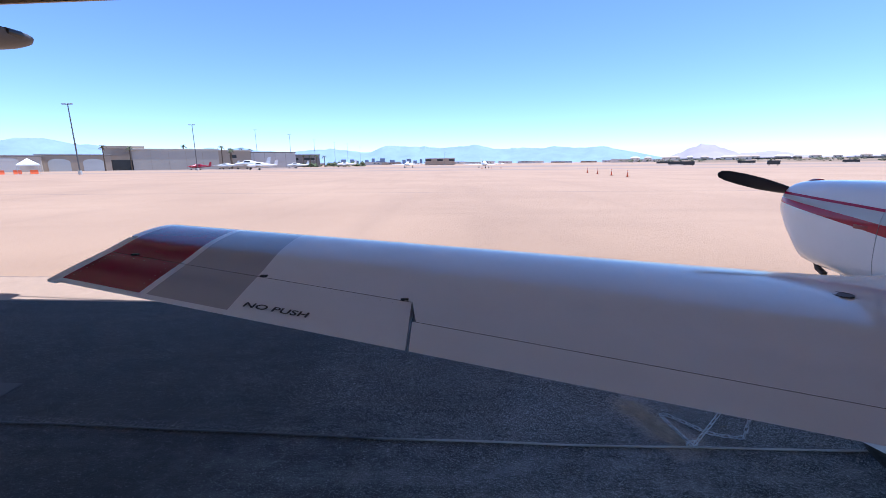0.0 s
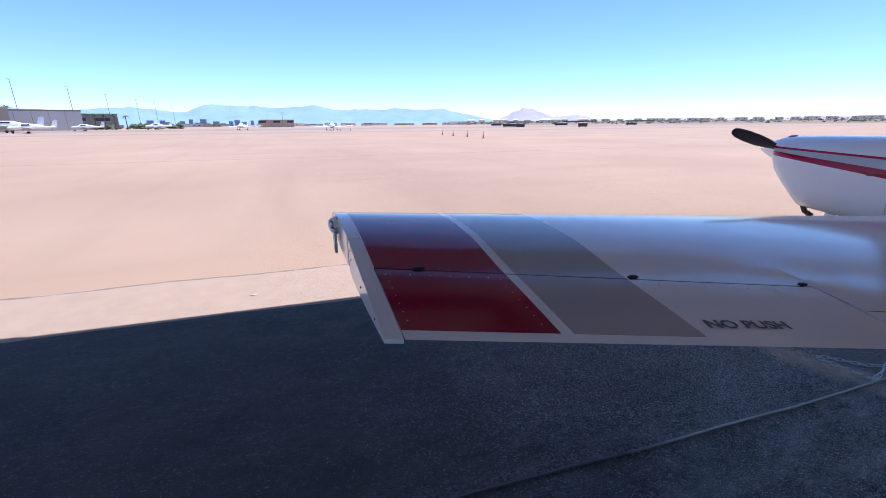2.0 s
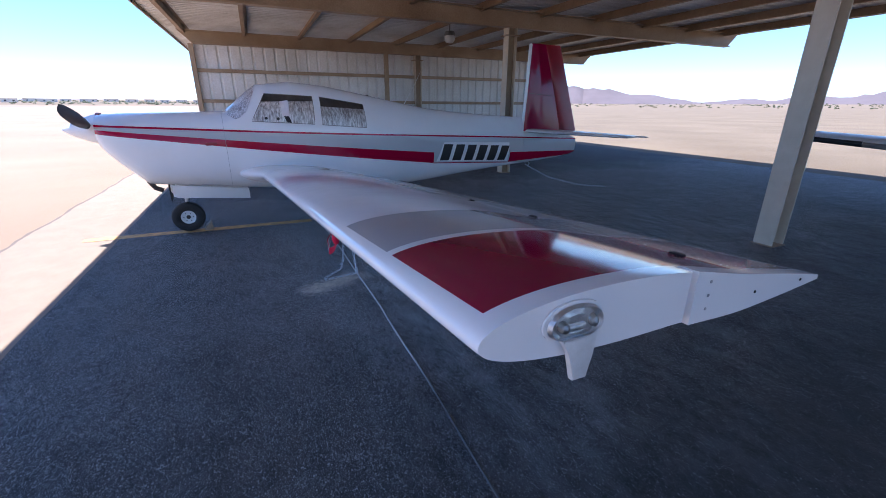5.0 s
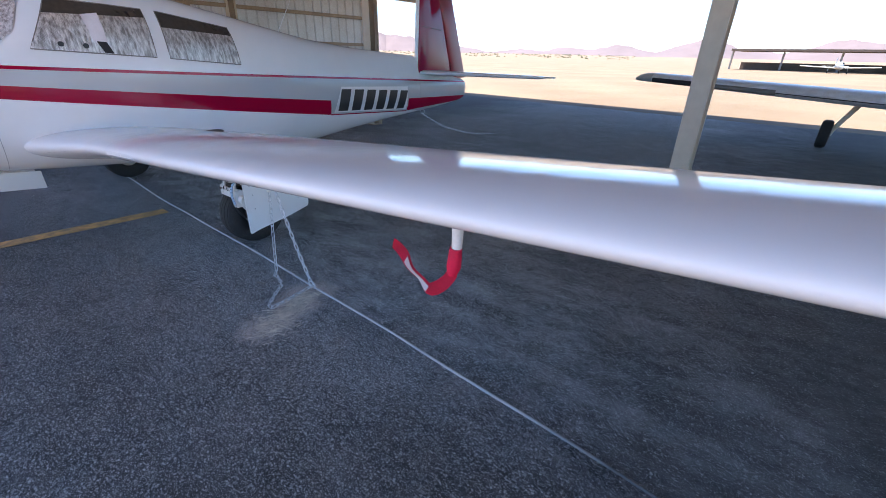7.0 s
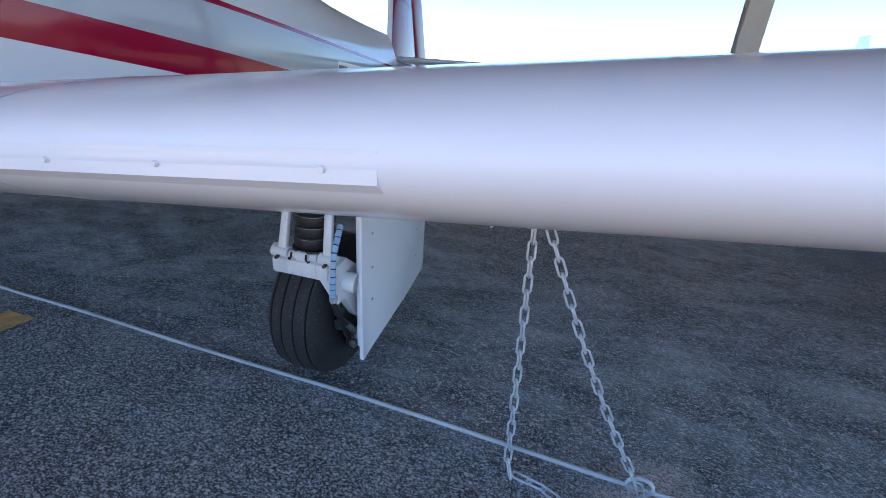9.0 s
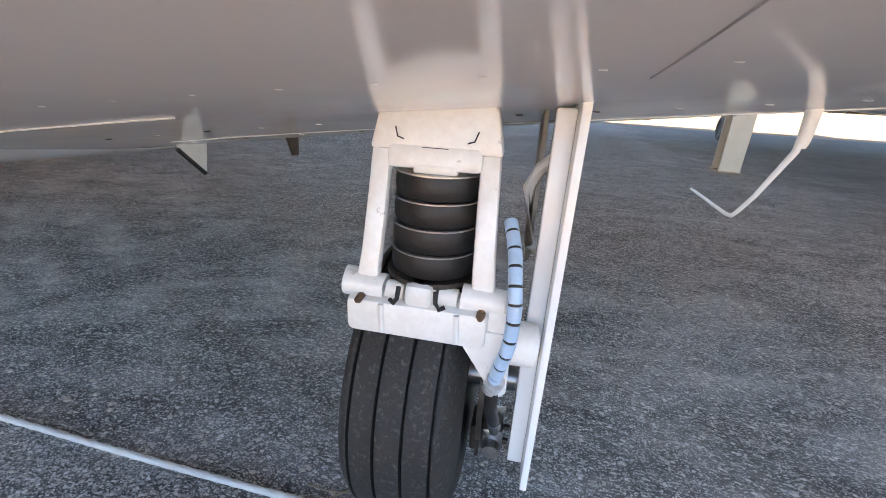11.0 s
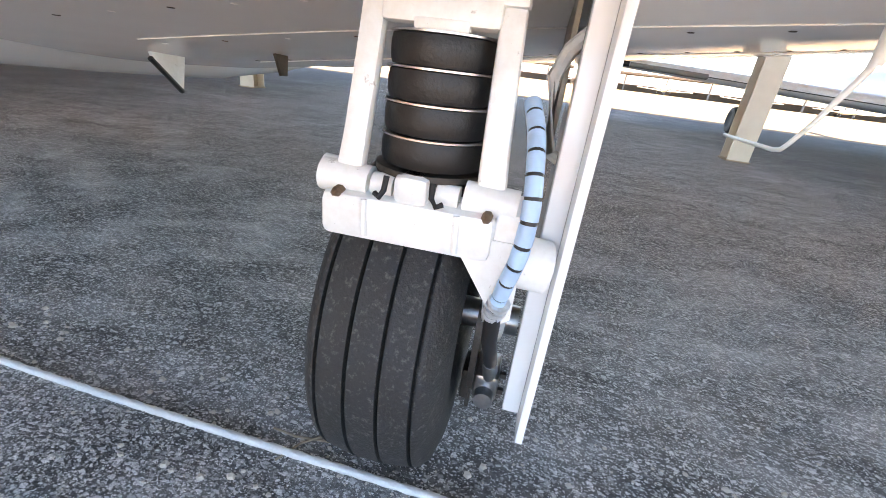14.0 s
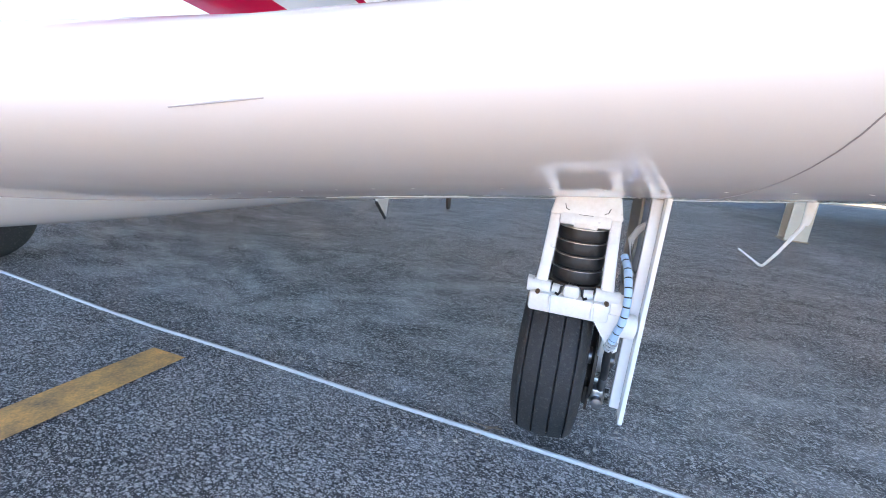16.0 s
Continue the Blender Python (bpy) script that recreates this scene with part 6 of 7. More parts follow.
for side in (-1, 1):
    nw = part("wing", wing_slab([(side * 0.0, 0.55, -1.05, 2.26, 0.13), (side * 3.0, 0.55, -1.05, 2.33, 0.13), (side * 5.20, 0.44, -0.84, 2.40, 0.13)], 0.03, 0.12), M_cream, hw, "pale weathered high wing")
    part("wing_tip", wing_slab([(side * 5.202, 0.44, -0.84, 2.40, 0.132), (side * 5.32, 0.44, -0.85, 2.405, 0.135), (side * 5.42, 0.425, -0.86, 2.412, 0.12), (side * 5.48, 0.38, -0.87, 2.425, 0.09), (side * 5.51, 0.26, -0.87, 2.43, 0.045)], 0.03, 0.18), M_tip, nw, "dark drooped wing tip")
    part("tip_light", lathe([(-0.09, 0.012), (-0.07, 0.032), (0.05, 0.032), (0.09, 0.01)], (side * 5.492, 0.20, 2.425), "y", 12), M_black, nw, "dark glass tip light")
    for k in range(7):
        part("rivet", lathe([(-0.004, 0.009), (0.0, 0.009)], (side * 5.19, 0.30 - 0.16 * k, 2.415 - 0.028 * k - 0.045), "z", 8), M_black, nw)
    part("strut", tube([(side * 0.55, 0.1, 0.95), (side * 2.6, -0.05, 2.2)], 0.03, 10), M_cream, hw)
    part("gear_leg", tube([(side * 0.4, -0.35, 0.75), (side * 1.15, -0.35, 0.22)], 0.03, 10), M_cream, hw)
    simple_wheel("wheel", hw, (side * 1.22, -0.35, 0.21), 0.21, 0.15)
st = [(1.5, 0.95, 1.35, 0.30, 1.15), (1.3, 0.75, 1.5, 0.48, 1.15), (0.9, 0.65, 1.55, 0.54, 1.1), (0.5, 0.62, 2.2, 0.54, 1.2), (-1.0, 0.62, 2.15, 0.52, 1.2), (-2.0, 0.8, 1.75, 0.4, 1.2), (-4.8, 1.0, 1.4, 0.08, 1.2)]
part("fuselage", loft([ring_at(s[0], 32, (s[1], s[2], s[3], s[4], 2.6, 3.0)) for s in st]), M_cream, hw)
part("fin", slab_loft([((0, -3.9, 1.35), (0, -5.0, 1.35), 0.09, X), ((0, -4.6, 2.55), (0, -5.2, 2.55), 0.05, X)]), M_cream, hw)
part("nose_leg", tube([(0, 1.15, 0.8), (0, 1.18, 0.2)], 0.03, 10), M_cream, hw)
simple_wheel("wheel", hw, (0, 1.18, 0.19), 0.19, 0.13)

# low-wing airplane in the row behind, tail turned away
lp = thing("airplane", "grey-blue low-wing airplane parked in the row behind", "airplane")
lp.matrix_basis = pose(-8.1, -7.9, 0.0, 0, 0, -4)
for side in (-1, 1):
    ww = part("wing", wing_slab([(side * 0.4, 0.75, -0.85, 0.70, 0.18), (side * 6.0, 0.55, -0.45, 0.98, 0.17)], 0.01), M_gearwhite, lp, "pale low wing")
    part("deice_boot", wing_slab([(side * 5.25, 0.592, 0.36, 0.925, 0.44), (side * 5.98, 0.565, 0.36, 0.958, 0.46)], 0.0), M_black, ww, "black rubber leading edge boot")
    part("leading_edge_panel", wing_slab([(side * 4.0, 0.636, 0.36, 0.862, 0.36), (side * 5.24, 0.592, 0.36, 0.922, 0.40)], 0.0), M_roofgrey, ww, "worn grey leading edge panel")
    part("wing_tip", wing_slab([(side * 6.0, 0.552, -0.452, 0.98, 0.172), (side * 6.14, 0.54, -0.45, 0.982, 0.165), (side * 6.28, 0.46, -0.44, 0.972, 0.14), (side * 6.36, 0.36, -0.42, 0.955, 0.10), (side * 6.41, 0.2, -0.38, 0.935, 0.04)], 0.01), M_pale, ww, "drooped pale wing tip")
    part("panel_joint", tube([(side * 0.8, 0.745, 0.70), (side * 2.6, 0.69, 0.786), (side * 4.0, 0.64, 0.852)], 0.007, 6), M_black, ww)
    part("aileron", wing_slab([(side * 3.6, -0.5, -0.72, 0.845, 0.14), (side * 5.9, -0.36, -0.5, 0.955, 0.14)], 0.01), M_roofgrey, ww)
    part("gear_leg", tube([(side * 2.9, 0.0, 0.75), (side * 3.12, -0.02, 0.30), (side * 3.14, -0.02, 0.21)], [0.04, 0.035, 0.03], 10), M_cream, lp)
    simple_wheel("wheel", lp, (side * 3.2, -0.02, 0.23), 0.23, 0.16)
st = [(2.9, 0.85, 1.25, 0.25, 1.05), (2.6, 0.7, 1.35, 0.42, 1.05), (1.4, 0.58, 1.42, 0.56, 1.0), (0.9, 0.55, 1.75, 0.6, 1.05), (-0.8, 0.55, 1.8, 0.58, 1.05), (-2.0, 0.68, 1.5, 0.42, 1.05), (-4.9, 0.95, 1.3, 0.08, 1.1)]
part("fuselage", loft([ring_at(s[0], 32, (s[1], s[2], s[3], s[4], 2.6, 3.0)) for s in st]), M_bluegrey, lp)
part("fin", slab_loft([((0, -4.0, 1.2), (0, -5.1, 1.2), 0.09, X), ((0, -4.7, 2.6), (0, -5.3, 2.6), 0.05, X)]), M_bluegrey, lp)
part("propeller_blade", tube([(0, 3.05, 1.06), (0.35, 3.05, 1.5), (0.5, 3.05, 1.85)], [0.05, 0.06, 0.02], 8), M_black, lp)
part("propeller_blade", tube([(0, 3.05, 1.06), (-0.35, 3.05, 0.62), (-0.5, 3.05, 0.28)], [0.05, 0.06, 0.02], 8), M_black, lp)
part("spinner", lathe([(2.9, 0.16), (3.05, 0.14), (3.25, 0.03), (3.27, 0.002)], (0, 0, 1.06), "y", 20), M_pale, lp)
part("nose_leg", tube([(0, 2.3, 0.7), (0, 2.35, 0.2)], 0.03, 10), M_cream, lp)
simple_wheel("wheel", lp, (0, 2.35, 0.19), 0.19, 0.13)


# ================= the field and its edges =================
def far_plane(x, y, rz, mat, s=1.0, label="small white airplane parked far out on the ramp", twin=False):
    p = thing("airplane", label, "airplane", "airplanes parked on the far ramp", at=(x, y, 0), rz=rz)
    p.scale = (s, s, s)
    st = [(2.6, 0.9, 1.2, 0.15, 1.05), (2.3, 0.75, 1.35, 0.4, 1.05), (1.0, 0.6, 1.5, 0.55, 1.0), (0.6, 0.6, 1.85, 0.55, 1.05), (-0.8, 0.65, 1.85, 0.5, 1.05), (-2.0, 0.8, 1.5, 0.33, 1.05), (-4.5, 0.95, 1.2, 0.06, 1.05)]
    part("fuselage", loft([ring_at(q[0], 14, (q[1], q[2], q[3], q[4], 2.4, 2.6)) for q in st]), mat, p)
    part("wing", slab_loft([((-5.2, 0.3, 1.1), (-5.2, -0.8, 1.1), 0.14, Z), ((0, 0.6, 0.85), (0, -0.9, 0.85), 0.2, Z), ((5.2, 0.3, 1.1), (5.2, -0.8, 1.1), 0.14, Z)], 8), mat, p)
    part("fin", slab_loft([((0, -3.6, 1.2), (0, -4.6, 1.2), 0.1, X), ((0, -4.2, 2.5), (0, -4.8, 2.5), 0.05, X)], 6), mat, p)
    part("stabilizer", slab_loft([((-1.7, -3.9, 1.15), (-1.7, -4.5, 1.15), 0.06, Z), ((1.7, -3.9, 1.15), (1.7, -4.5, 1.15), 0.06, Z)], 6), mat, p)
    part("cabin_window", box(0, -0.05, 1.6, 1.06, 1.2, 0.28, 0.05), M_darkopen, p)
    for cx, cy in ((0, 2.0), (-1.3, -0.2), (1.3, -0.2)):
        part("wheel", lathe([(-0.07, 0.1), (-0.07, 0.2), (0.07, 0.2), (0.07, 0.1)], (cx, cy, 0.2), "x", 12), M_rubber, p)
        part("leg", tube([(cx, cy, 0.2), (cx * 0.95, cy, 0.9)], 0.04, 6), M_pale, p)
    return p


far_plane(-107.0, 173.0, 150, M_red, 1.3, "small red airplane parked far out on the ramp")
far_plane(-101.6, 185.3, 80, M_gearwhite, 1.5)
far_plane(-88.2, 178.0, 100, M_gearwhite, 2.0, "larger white airplane parked among the hangars")
far_plane(-70.7, 148.8, 110, M_gearwhite, 1.4)
far_plane(-76.4, 201.6, 100, M_gearwhite, 1.4)
far_plane(-62.4, 242.4, 120, M_gearwhite, 1.6)
far_plane(-18.8, 170.6, 165, M_gearwhite, 1.35)
far_plane(8.4, 129, 185, M_gearwhite, 1.2)


def building(x, y, w, d, h, rz, mat, doors=(), windows=(), parapet=0.5, label="", gable=0.0, category="hangar"):
    b = thing("hangar" if category == "hangar" else "building", label, category, "buildings along the ramp", at=(x, y, 0), rz=rz)
    bm = bmesh.new()
    add_box(bm, 0, d / 2, h / 2, w, d, h)
    part("wall", bm, mat, b, smooth=False)
    if gable:
        bm = bmesh.new()
        vs = [bm.verts.new(p) for p in ((-w / 2 - 0.3, -0.3, h), (w / 2 + 0.3, -0.3, h), (0, -0.3, h + gable), (-w / 2 - 0.3, d, h), (w / 2 + 0.3, d, h), (0, d, h + gable))]
        for q in ((0, 1, 2), (3, 5, 4), (0, 2, 5, 3), (1, 4, 5, 2), (0, 3, 4, 1)):
            bm.faces.new([vs[i] for i in q])
        part("roof", bm, [mat], b, smooth=False)
        part("roof_edge", tube([(-w / 2 - 0.3, -0.35, h), (0, -0.35, h + gable), (w / 2 + 0.3, -0.35, h)], 0.18, 6), M_roofgrey, b)
    else:
        part("roof", box(0, d / 2, h + parapet / 2, w + 0.4, d + 0.4, parapet, 0.05), M_roofgrey if parapet < 0.8 else mat, b, smooth=False)
    for dx, dw, dh, arch in doors:
        dm = part("door", box(dx, -0.06, dh / 2, dw, 0.12, dh), M_pale if arch else M_darkopen, b, smooth=False)
        if arch:
            part("lintel", plate([(dx + dw / 2 * math.cos(math.pi * k / 12), dh + 0.42 * dw / 2 * math.sin(math.pi * k / 12)) for k in range(13)], 0.12, "y", -0.13), M_pale, b, smooth=False)
    for dx, z, ww, wh in windows:
        wn = part("window", box(dx, -0.04, z, ww, 0.10, wh), M_darkopen, b, smooth=False)
        part("window_frame", box(dx, -0.05, z - wh / 2 - 0.08, ww + 0.3, 0.16, 0.12), M_pale, wn, smooth=False)
    n = int(w / 6)
    for k in range(1, n):
        part("panel_joint", box(-w / 2 + k * w / n, -0.02, h / 2, 0.12, 0.06, h), M_roofgrey if mat is M_pale else M_stucco, b, smooth=False)
    return b


building(-131.6, 90.3, 34, 30, 5.6, 44.9, M_pale, doors=((9, 3.2, 1.5, False), (13.5, 2.2, 1.3, False)), gable=1.3, label="large pale metal hangar with a low gable roof")
building(-167.9, 149.9, 26, 20, 5.6, 42.9, M_beige, doors=((-6, 6, 4, True), (4, 6, 4, True)), windows=((10, 3.5, 2, 1.4),), label="low tan hangar office with arched doors", parapet=0.6)
building(-159.1, 174.4, 24, 20, 6.4, 38.9, M_stucco, doors=((-5, 7, 3.6, True), (6, 7, 3.6, True)), label="tan stucco hangar with arched door surrounds")
building(-148.8, 188.9, 15, 24, 9.6, 36.9, M_stucco, doors=((0, 11, 4.6, False),), label="tall tan hangar with a dark half-open door", parapet=1.2)
building(-128.1, 194.0, 34, 26, 8.6, 33.9, M_beige, label="long beige panelled hangar", parapet=0.9)
building(-108.7, 207.0, 16, 24, 8.3, 30.9, M_stucco, windows=((0, 6, 3, 1.6),), label="brown stucco hangar block", parapet=0.8)
building(-111.2, 256.9, 30, 24, 9.0, 26.9, M_pale, label="long pale hangar beyond the parked airplanes", parapet=0.7)
building(-130.8, 248.9, 14, 20, 9.5, 26.9, M_pale, label="pale metal hangar block by the ramp", parapet=0.7)
building(-121.6, 324.5, 40, 20, 9.0, 20.9, M_roofgrey, windows=((-12, 6, 8, 2), (0, 6, 8, 2), (12, 6, 8, 2)), label="dark low terminal building", parapet=0.6, category="building")
building(-9, 430, 30, 20, 6.0, 2, M_stucco, windows=((-12, 5, 6, 2), (0, 5, 6, 2), (12, 5, 6, 2)), label="low brown airport building", parapet=0.8, category="building")
random.seed(21)
for i in range(34):
    a = -0.62 + i * 0.036 + random.uniform(-0.015, 0.015)
    r = random.uniform(900, 1300)
    building(r * math.sin(a), r * math.cos(a), random.uniform(18, 60), 14, random.uniform(3, 6), -math.degrees(a), random.choice((M_house, M_pale, M_stucco)), windows=((-4, 3, 4, 1.5), (4, 3, 4, 1.5)), label="low pale building at the edge of the airfield", category="building")
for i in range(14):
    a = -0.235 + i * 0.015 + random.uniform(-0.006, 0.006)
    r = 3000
    building(r * math.sin(a), r * math.cos(a), random.uniform(16, 40), 20, random.uniform(14, 40), -math.degrees(a), M_haze_blue, label="hazy tower of a distant city skyline", category="building", parapet=2)
for x, y, w, h, m, lb in ((352, 604, 46, 4.6, M_pale, "white flat-roofed freight building across the field"), (414, 566, 92, 4.6, M_darkopen, "long dark freight building across the field"), (505, 490, 60, 4.2, M_roofgrey, "low grey freight building across the field")):
    building(x, y, w, 14, h, -33, m, windows=((-w / 4, 3, w / 5, 1.5), (w / 4, 3, w / 5, 1.5)), label=lb, category="building")


def light_pole(x, y, h):
    p = thing("flood_light_pole", "tall steel ramp flood light pole", "light pole", "ramp light poles", at=(x, y, 0))
    part("pole", tube([(0, 0, 0), (0, 0, h)], [0.16, 0.09], 10), M_pole, p)
    part("footing", lathe([(0, 0.36), (0.8, 0.36), (0.84, 0.3)], (0, 0, 0), "z", 16), M_pale, p)
    part("arm", box(0, 0, h, 2.2, 0.10, 0.10), M_pole, p, smooth=False)
    for dx in (-0.95, -0.4, 0.4, 0.95):
        part("flood_lamp", box(dx, -0.15, h + 0.06, 0.36, 0.34, 0.2, 0.03), M_roofgrey, p, smooth=False)


for x, y, h in ((-97.5, 74.5, 9.8), (-83.2, 89.2, 14.6), (-90.6, 145.2, 15.4), (-126, 273, 24), (-107, 281, 21.5), (-119, 372, 23.5), (-125, 463, 25), (-125, 524, 26.5), (-122, 586, 26.5), (-4, 360, 11)):
    light_pole(x, y, h)
for x, y in ((15.1, 41.4), (15.7, 47.1), (16.3, 53.2), (17.0, 59.3), (7, 120), (10, 122), (13, 124)):
    c = thing("traffic_cone", "orange traffic cone with a white collar standing on the ramp", "traffic cone", "cones on the ramp", at=(x, y, 0))
    c.scale = (0.76, 0.76, 0.76)
    part("cone", lathe([(0.03, 0.13), (0.5, 0.06), (0.95, 0.035), (0.96, 0.005)], (0, 0, 0), "z", 16), M_orange, c)
    part("base", box(0, 0, 0.02, 0.42, 0.42, 0.04, 0.01), M_black, c, smooth=False)
    part("collar", lathe([(0.62, 0.0545), (0.78, 0.0475)], (0, 0, 0), "z", 16), M_paper, c)
for i in range(0, 9, 2):
    bx = thing("barrier", "orange plastic water barrier", "barrier", "barriers by the hangars", at=(-117 + i * 0.9, 96 + i * 1.25, 0), rz=-40)
    part("body", plate([(-0.3, 0), (0.3, 0), (0.14, 0.5), (0.1, 1.0), (-0.1, 1.0), (-0.14, 0.5)], 1.5, "y", -0.75), M_orange, bx, smooth=False)
tent = thing("canopy_tent", "white pop-up canopy tent beside the hangars", "tent", at=(-108, 103, 0), rz=40)
bm = bmesh.new()
vs = [bm.verts.new(p) for p in ((-2, -2, 2.4), (2, -2, 2.4), (2, 2, 2.4), (-2, 2, 2.4), (0, 0, 3.9), (-2, -2, 2.1), (2, -2, 2.1), (2, 2, 2.1), (-2, 2, 2.1))]
for q2 in ((0, 1, 4), (1, 2, 4), (2, 3, 4), (3, 0, 4), (0, 5, 6, 1), (1, 6, 7, 2), (2, 7, 8, 3), (3, 8, 5, 0)):
    bm.faces.new([vs[k] for k in q2])
part("canopy", bm, M_gearwhite, tent, smooth=False)
for sx in (-1.9, 1.9):
    for sy in (-1.9, 1.9):
        part("post", tube([(sx, sy, 0), (sx, sy, 2.3)], 0.04, 6), M_pale, tent)
for x, y, w in ((79, 149.5, 5), (117, 233, 6), (89, 117.6, 3), (70, 126, 3), (140, 200, 7), (180, 190, 6)):
    sg = thing("taxiway_sign", "dark taxiway sign board on short legs", "sign", "taxiway signs", at=(x, y, 0), rz=-25)
    part("board", box(0, 0, 0.9, w, 0.3, 1.1, 0.04), M_darkopen, sg, smooth=False)
    part("leg", box(-w / 3, 0, 0.2, 0.15, 0.15, 0.4), M_pole, sg, smooth=False)
    part("leg", box(w / 3, 0, 0.2, 0.15, 0.15, 0.4), M_pole, sg, smooth=False)


def frond_crown(bm, c, n, length, rnd):
    for k in range(n):
        a = 2 * math.pi * k / n + rnd.uniform(-0.2, 0.2)
        e = rnd.uniform(-0.5, 0.9)
        d = Vector((math.cos(a) * math.cos(e), math.sin(a) * math.cos(e), math.sin(e)))
        s = d.cross(Vector((0, 0, 1))).normalized() * 0.18
        pts = [c + d * length * f + Vector((0, 0, -length * 0.55 * f * f)) for f in (0, 0.35, 0.7, 1.0)]
        ws = (0.4, 1.0, 0.8, 0.1)
        vs = [(bm.verts.new(p - s * w_), bm.verts.new(p + Vector((0, 0, 0.1)) * w_), bm.verts.new(p + s * w_)) for p, w_ in zip(pts, ws)]
        for p, q2 in zip(vs, vs[1:]):
            bm.faces.new((p[0], p[1], q2[1], q2[0]))
            bm.faces.new((p[1], p[2], q2[2], q2[1]))


rnd = random.Random(5)
for x, y, h in ((-144, 171, 9.8), (-131, 204, 11.3), (-142, 183, 9.8), (-110, 199, 10.3), (-107, 201, 9.3), (-105, 198, 8.8), (-116, 231, 10.8), (-113, 235, 10.3), (-91, 258, 7.4), (-87, 258, 7.1), (-83, 258, 7.4), (-79, 261, 6.8)):
    t = thing("palm_tree", "slender fan palm by the hangars", "palm tree", "palms by the hangars", at=(x, y, 0))
    part("trunk", tube([(0, 0, 0), (0.1, 0, h * 0.5), (0.05, 0.1, h)], [0.28, 0.2, 0.17], 8), M_trunk, t)
    bm = bmesh.new()
    frond_crown(bm, Vector((0.05, 0.1, h)), 18, 1.9, rnd)
    part("crown", bm, M_leaf, t)


def shrub_band(name, count, r0, r1, a0, a1, s0, s1, hfun, mat, label, seed):
    rn = random.Random(seed)
    V, F = [], []
    for i in range(count):
        a, r = radians(rn.uniform(a0, a1)), rn.uniform(r0, r1)
        cx, cy = r * math.sin(a), r * math.cos(a)
        cz = hfun(r)
        s = rn.uniform(s0, s1)
        for k in range(5):
            ox, oy, oz = rn.uniform(-1, 1) * s, rn.uniform(-1, 1) * s, rn.uniform(0.1, 0.9) * s
            q = s * rn.uniform(0.35, 0.7)
            b0 = len(V)
            V.extend([(cx + ox - q, cy + oy, cz + oz), (cx + ox + q, cy + oy, cz + oz * 0.9), (cx + ox, cy + oy - q, cz + oz), (cx + ox, cy + oy + q, cz + oz * 1.1), (cx + ox, cy + oy, cz + oz + q * 0.8), (cx + ox, cy + oy, cz + max(0, oz - q * 0.7))])
            for f in ((0, 2, 4), (2, 1, 4), (1, 3, 4), (3, 0, 4), (2, 0, 5), (1, 2, 5), (3, 1, 5), (0, 3, 5)):
                F.append([b0 + j for j in f])
    me = bpy.data.meshes.new(name)
    me.from_pydata(V, [], F)
    me.materials.append(mat)
    return tagged(new(name, me), label, "shrubs", kind="stuff")


shrub_band("far_trees", 520, 480, 860, 22, 100, 0.9, 2.3, lambda r: 13 * (r - 420) / 1080 * 0.7, M_fartree, "band of dusty green trees at the edge of the airfield", 2)
shrub_band("desert_scrub", 900, 440, 1200, 40, 165, 0.7, 1.6, lambda r: 13 * (r - 420) / 1080 * 0.8, M_scrub, "dry olive desert scrub", 3)
shrub_band("hangar_trees", 60, 300, 420, -28, -12, 1.5, 3.5, lambda r: 0, M_leaf, "green trees among the distant buildings", 6)
rnd = random.Random(12)
for i in range(46):
    a = radians(24 + i * 1.55 + rnd.uniform(-0.5, 0.5))
    r = rnd.uniform(600, 900)
    hse = thing("house", "pale stucco house on the desert rise", "house", "houses on the rise", at=(r * math.sin(a), r * math.cos(a), 13 * (r - 420) / 1080 * 0.75), rz=-math.degrees(a))
    w_ = rnd.uniform(9, 18)
    part("wall", box(0, 0, 2.0, w_, 9, 4.6), M_house, hse, smooth=False)
    bm = bmesh.new()
    vs = [bm.verts.new(p) for p in ((-w_ / 2 - 0.5, -5, 4.3), (w_ / 2 + 0.5, -5, 4.3), (w_ / 2 + 0.5, 5, 4.3), (-w_ / 2 - 0.5, 5, 4.3), (-w_ / 4, 0, 6.2), (w_ / 4, 0, 6.2))]
    for q2 in ((0, 1, 5, 4), (1, 2, 5), (2, 3, 4, 5), (3, 0, 4), (3, 2, 1, 0)):
        bm.faces.new([vs[k] for k in q2])
    part("roof", bm, rnd.choice((M_house, M_stucco, M_beige)), hse, smooth=False)
    for dx in (-w_ / 4, w_ / 4):
        part("window", box(dx, -4.52, 2.2, 1.6, 0.1, 1.3), M_darkopen, hse, smooth=False)

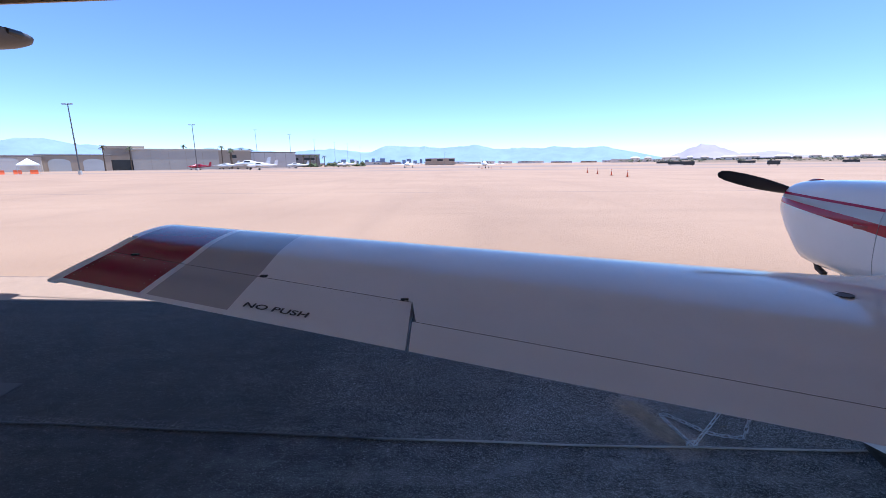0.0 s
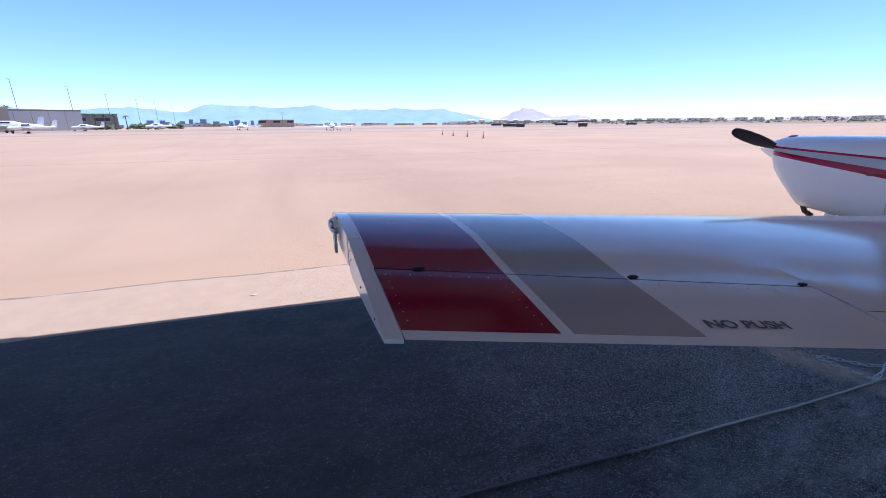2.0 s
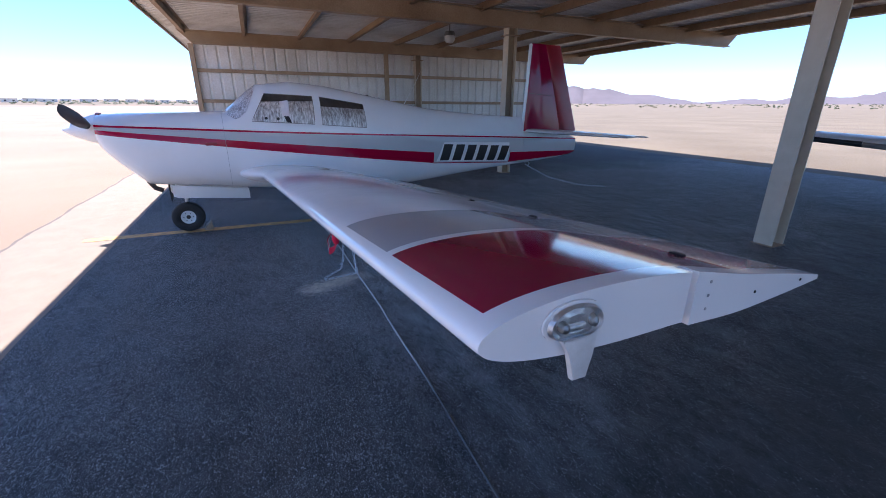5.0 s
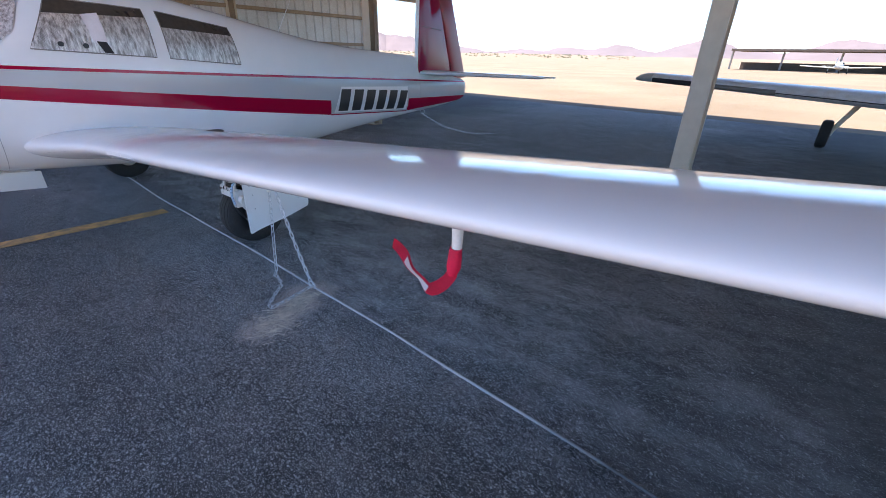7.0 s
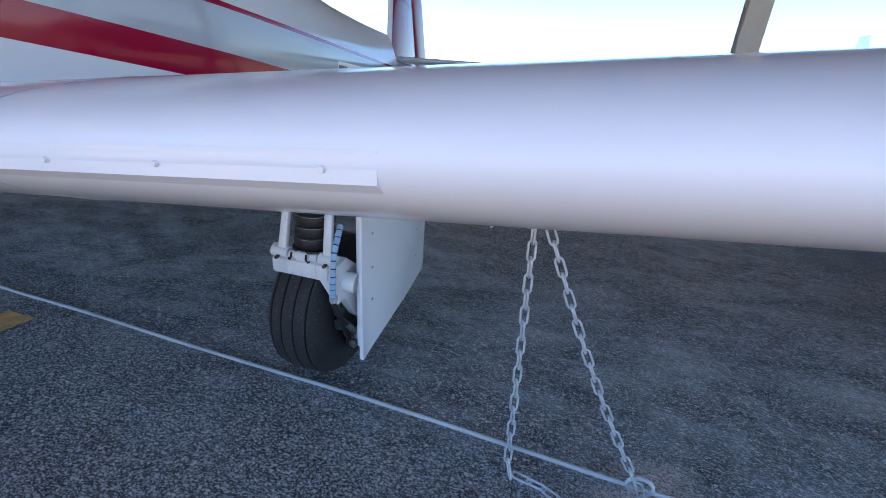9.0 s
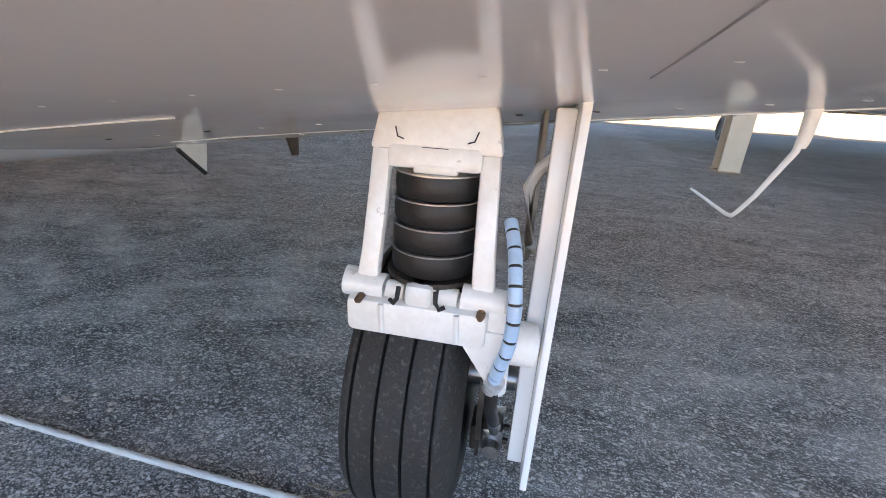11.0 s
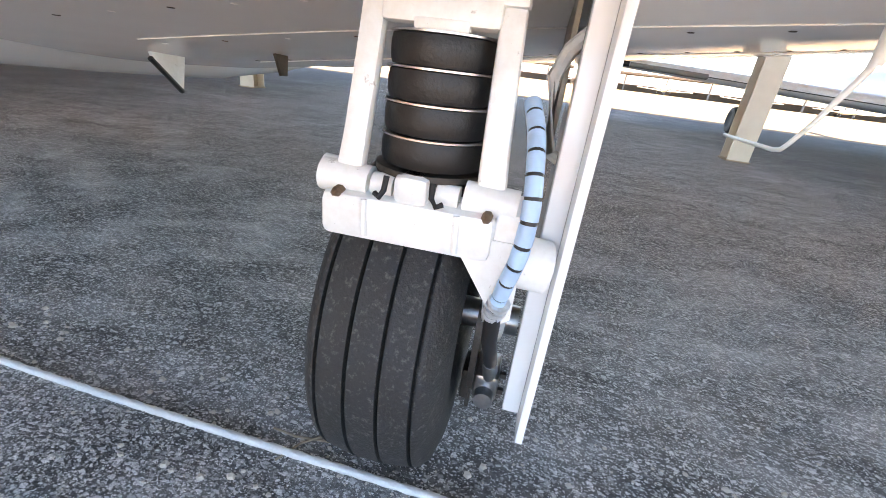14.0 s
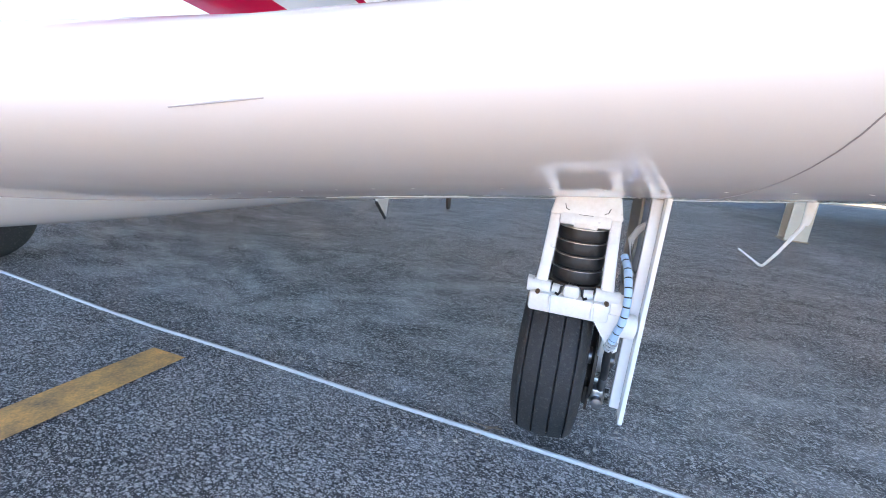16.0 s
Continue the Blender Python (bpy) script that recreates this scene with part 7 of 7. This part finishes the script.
# far shelters with airplanes behind the field
def far_shelter(x, y, w, rz):
    s = thing("open_shelter", "long open aircraft shelter across the field", "shelter", at=(x, y, 0), rz=rz)
    part("roof", box(0, 0, 3.1, w, 9, 0.34), M_farroof, s, smooth=False)
    part("back_wall", box(0, 4.2, 0.6, w, 0.1, 1.2), M_farroof, s, smooth=False)
    n = int(w / 7)
    for k in range(n + 1):
        part("post", box(-w / 2 + k * w / n, -3.0, 1.48, 0.26, 0.26, 2.96), M_roofgrey, s, smooth=False)
    return s


far_shelter(-49.7, -88.4, 110, 172)
for i in range(6):
    far_plane(-9 - i * 13, -84 + i * 1.8, 170, M_pale, 0.85, "small airplane parked under a far shelter")


# ---- mountains on the horizon ----
def ridge(name, r, a0, a1, base, amp, seed, mat, label, peaks=()):
    bm = bmesh.new()
    n = 160
    rows = [[], [], []]
    for i in range(n + 1):
        a = a0 + (a1 - a0) * i / n
        th = radians(a)
        f = min(1, i / 14, (n - i) / 14)
        h = base + amp * (0.5 + 0.5 * noise.fractal(Vector((a * 0.22, seed, 0)), 1.0, 2.0, 5))
        for pa, ph, pw in peaks:
            h += ph * math.exp(-((a - pa) / pw) ** 2) * (1 + 0.25 * noise.noise(Vector((a * 1.6, seed + 5, 0))))
        h = max(2, h * f)
        for row, rr, hh in zip(rows, (r - 500, r - 180, r), (0, h * 0.62, h)):
            jit = 1 + 0.03 * noise.noise(Vector((a * 0.9, rr * 0.01, seed)))
            row.append(bm.verts.new((rr * jit * math.sin(th), rr * jit * math.cos(th), hh - (1 if hh == 0 else 0))))
    for p, q2 in zip(rows, rows[1:]):
        for k in range(n):
            bm.faces.new((p[k], p[k + 1], q2[k + 1], q2[k]))
    return whole(name, bm, mat, label, "mountains", kind="structure")


ridge("backdrop_mountains_north", 3700, -75, 30, 80, 70, 3.3, M_haze_blue, "hazy blue mountain range on the horizon", peaks=((-45, 50, 8), (2, 35, 9)))
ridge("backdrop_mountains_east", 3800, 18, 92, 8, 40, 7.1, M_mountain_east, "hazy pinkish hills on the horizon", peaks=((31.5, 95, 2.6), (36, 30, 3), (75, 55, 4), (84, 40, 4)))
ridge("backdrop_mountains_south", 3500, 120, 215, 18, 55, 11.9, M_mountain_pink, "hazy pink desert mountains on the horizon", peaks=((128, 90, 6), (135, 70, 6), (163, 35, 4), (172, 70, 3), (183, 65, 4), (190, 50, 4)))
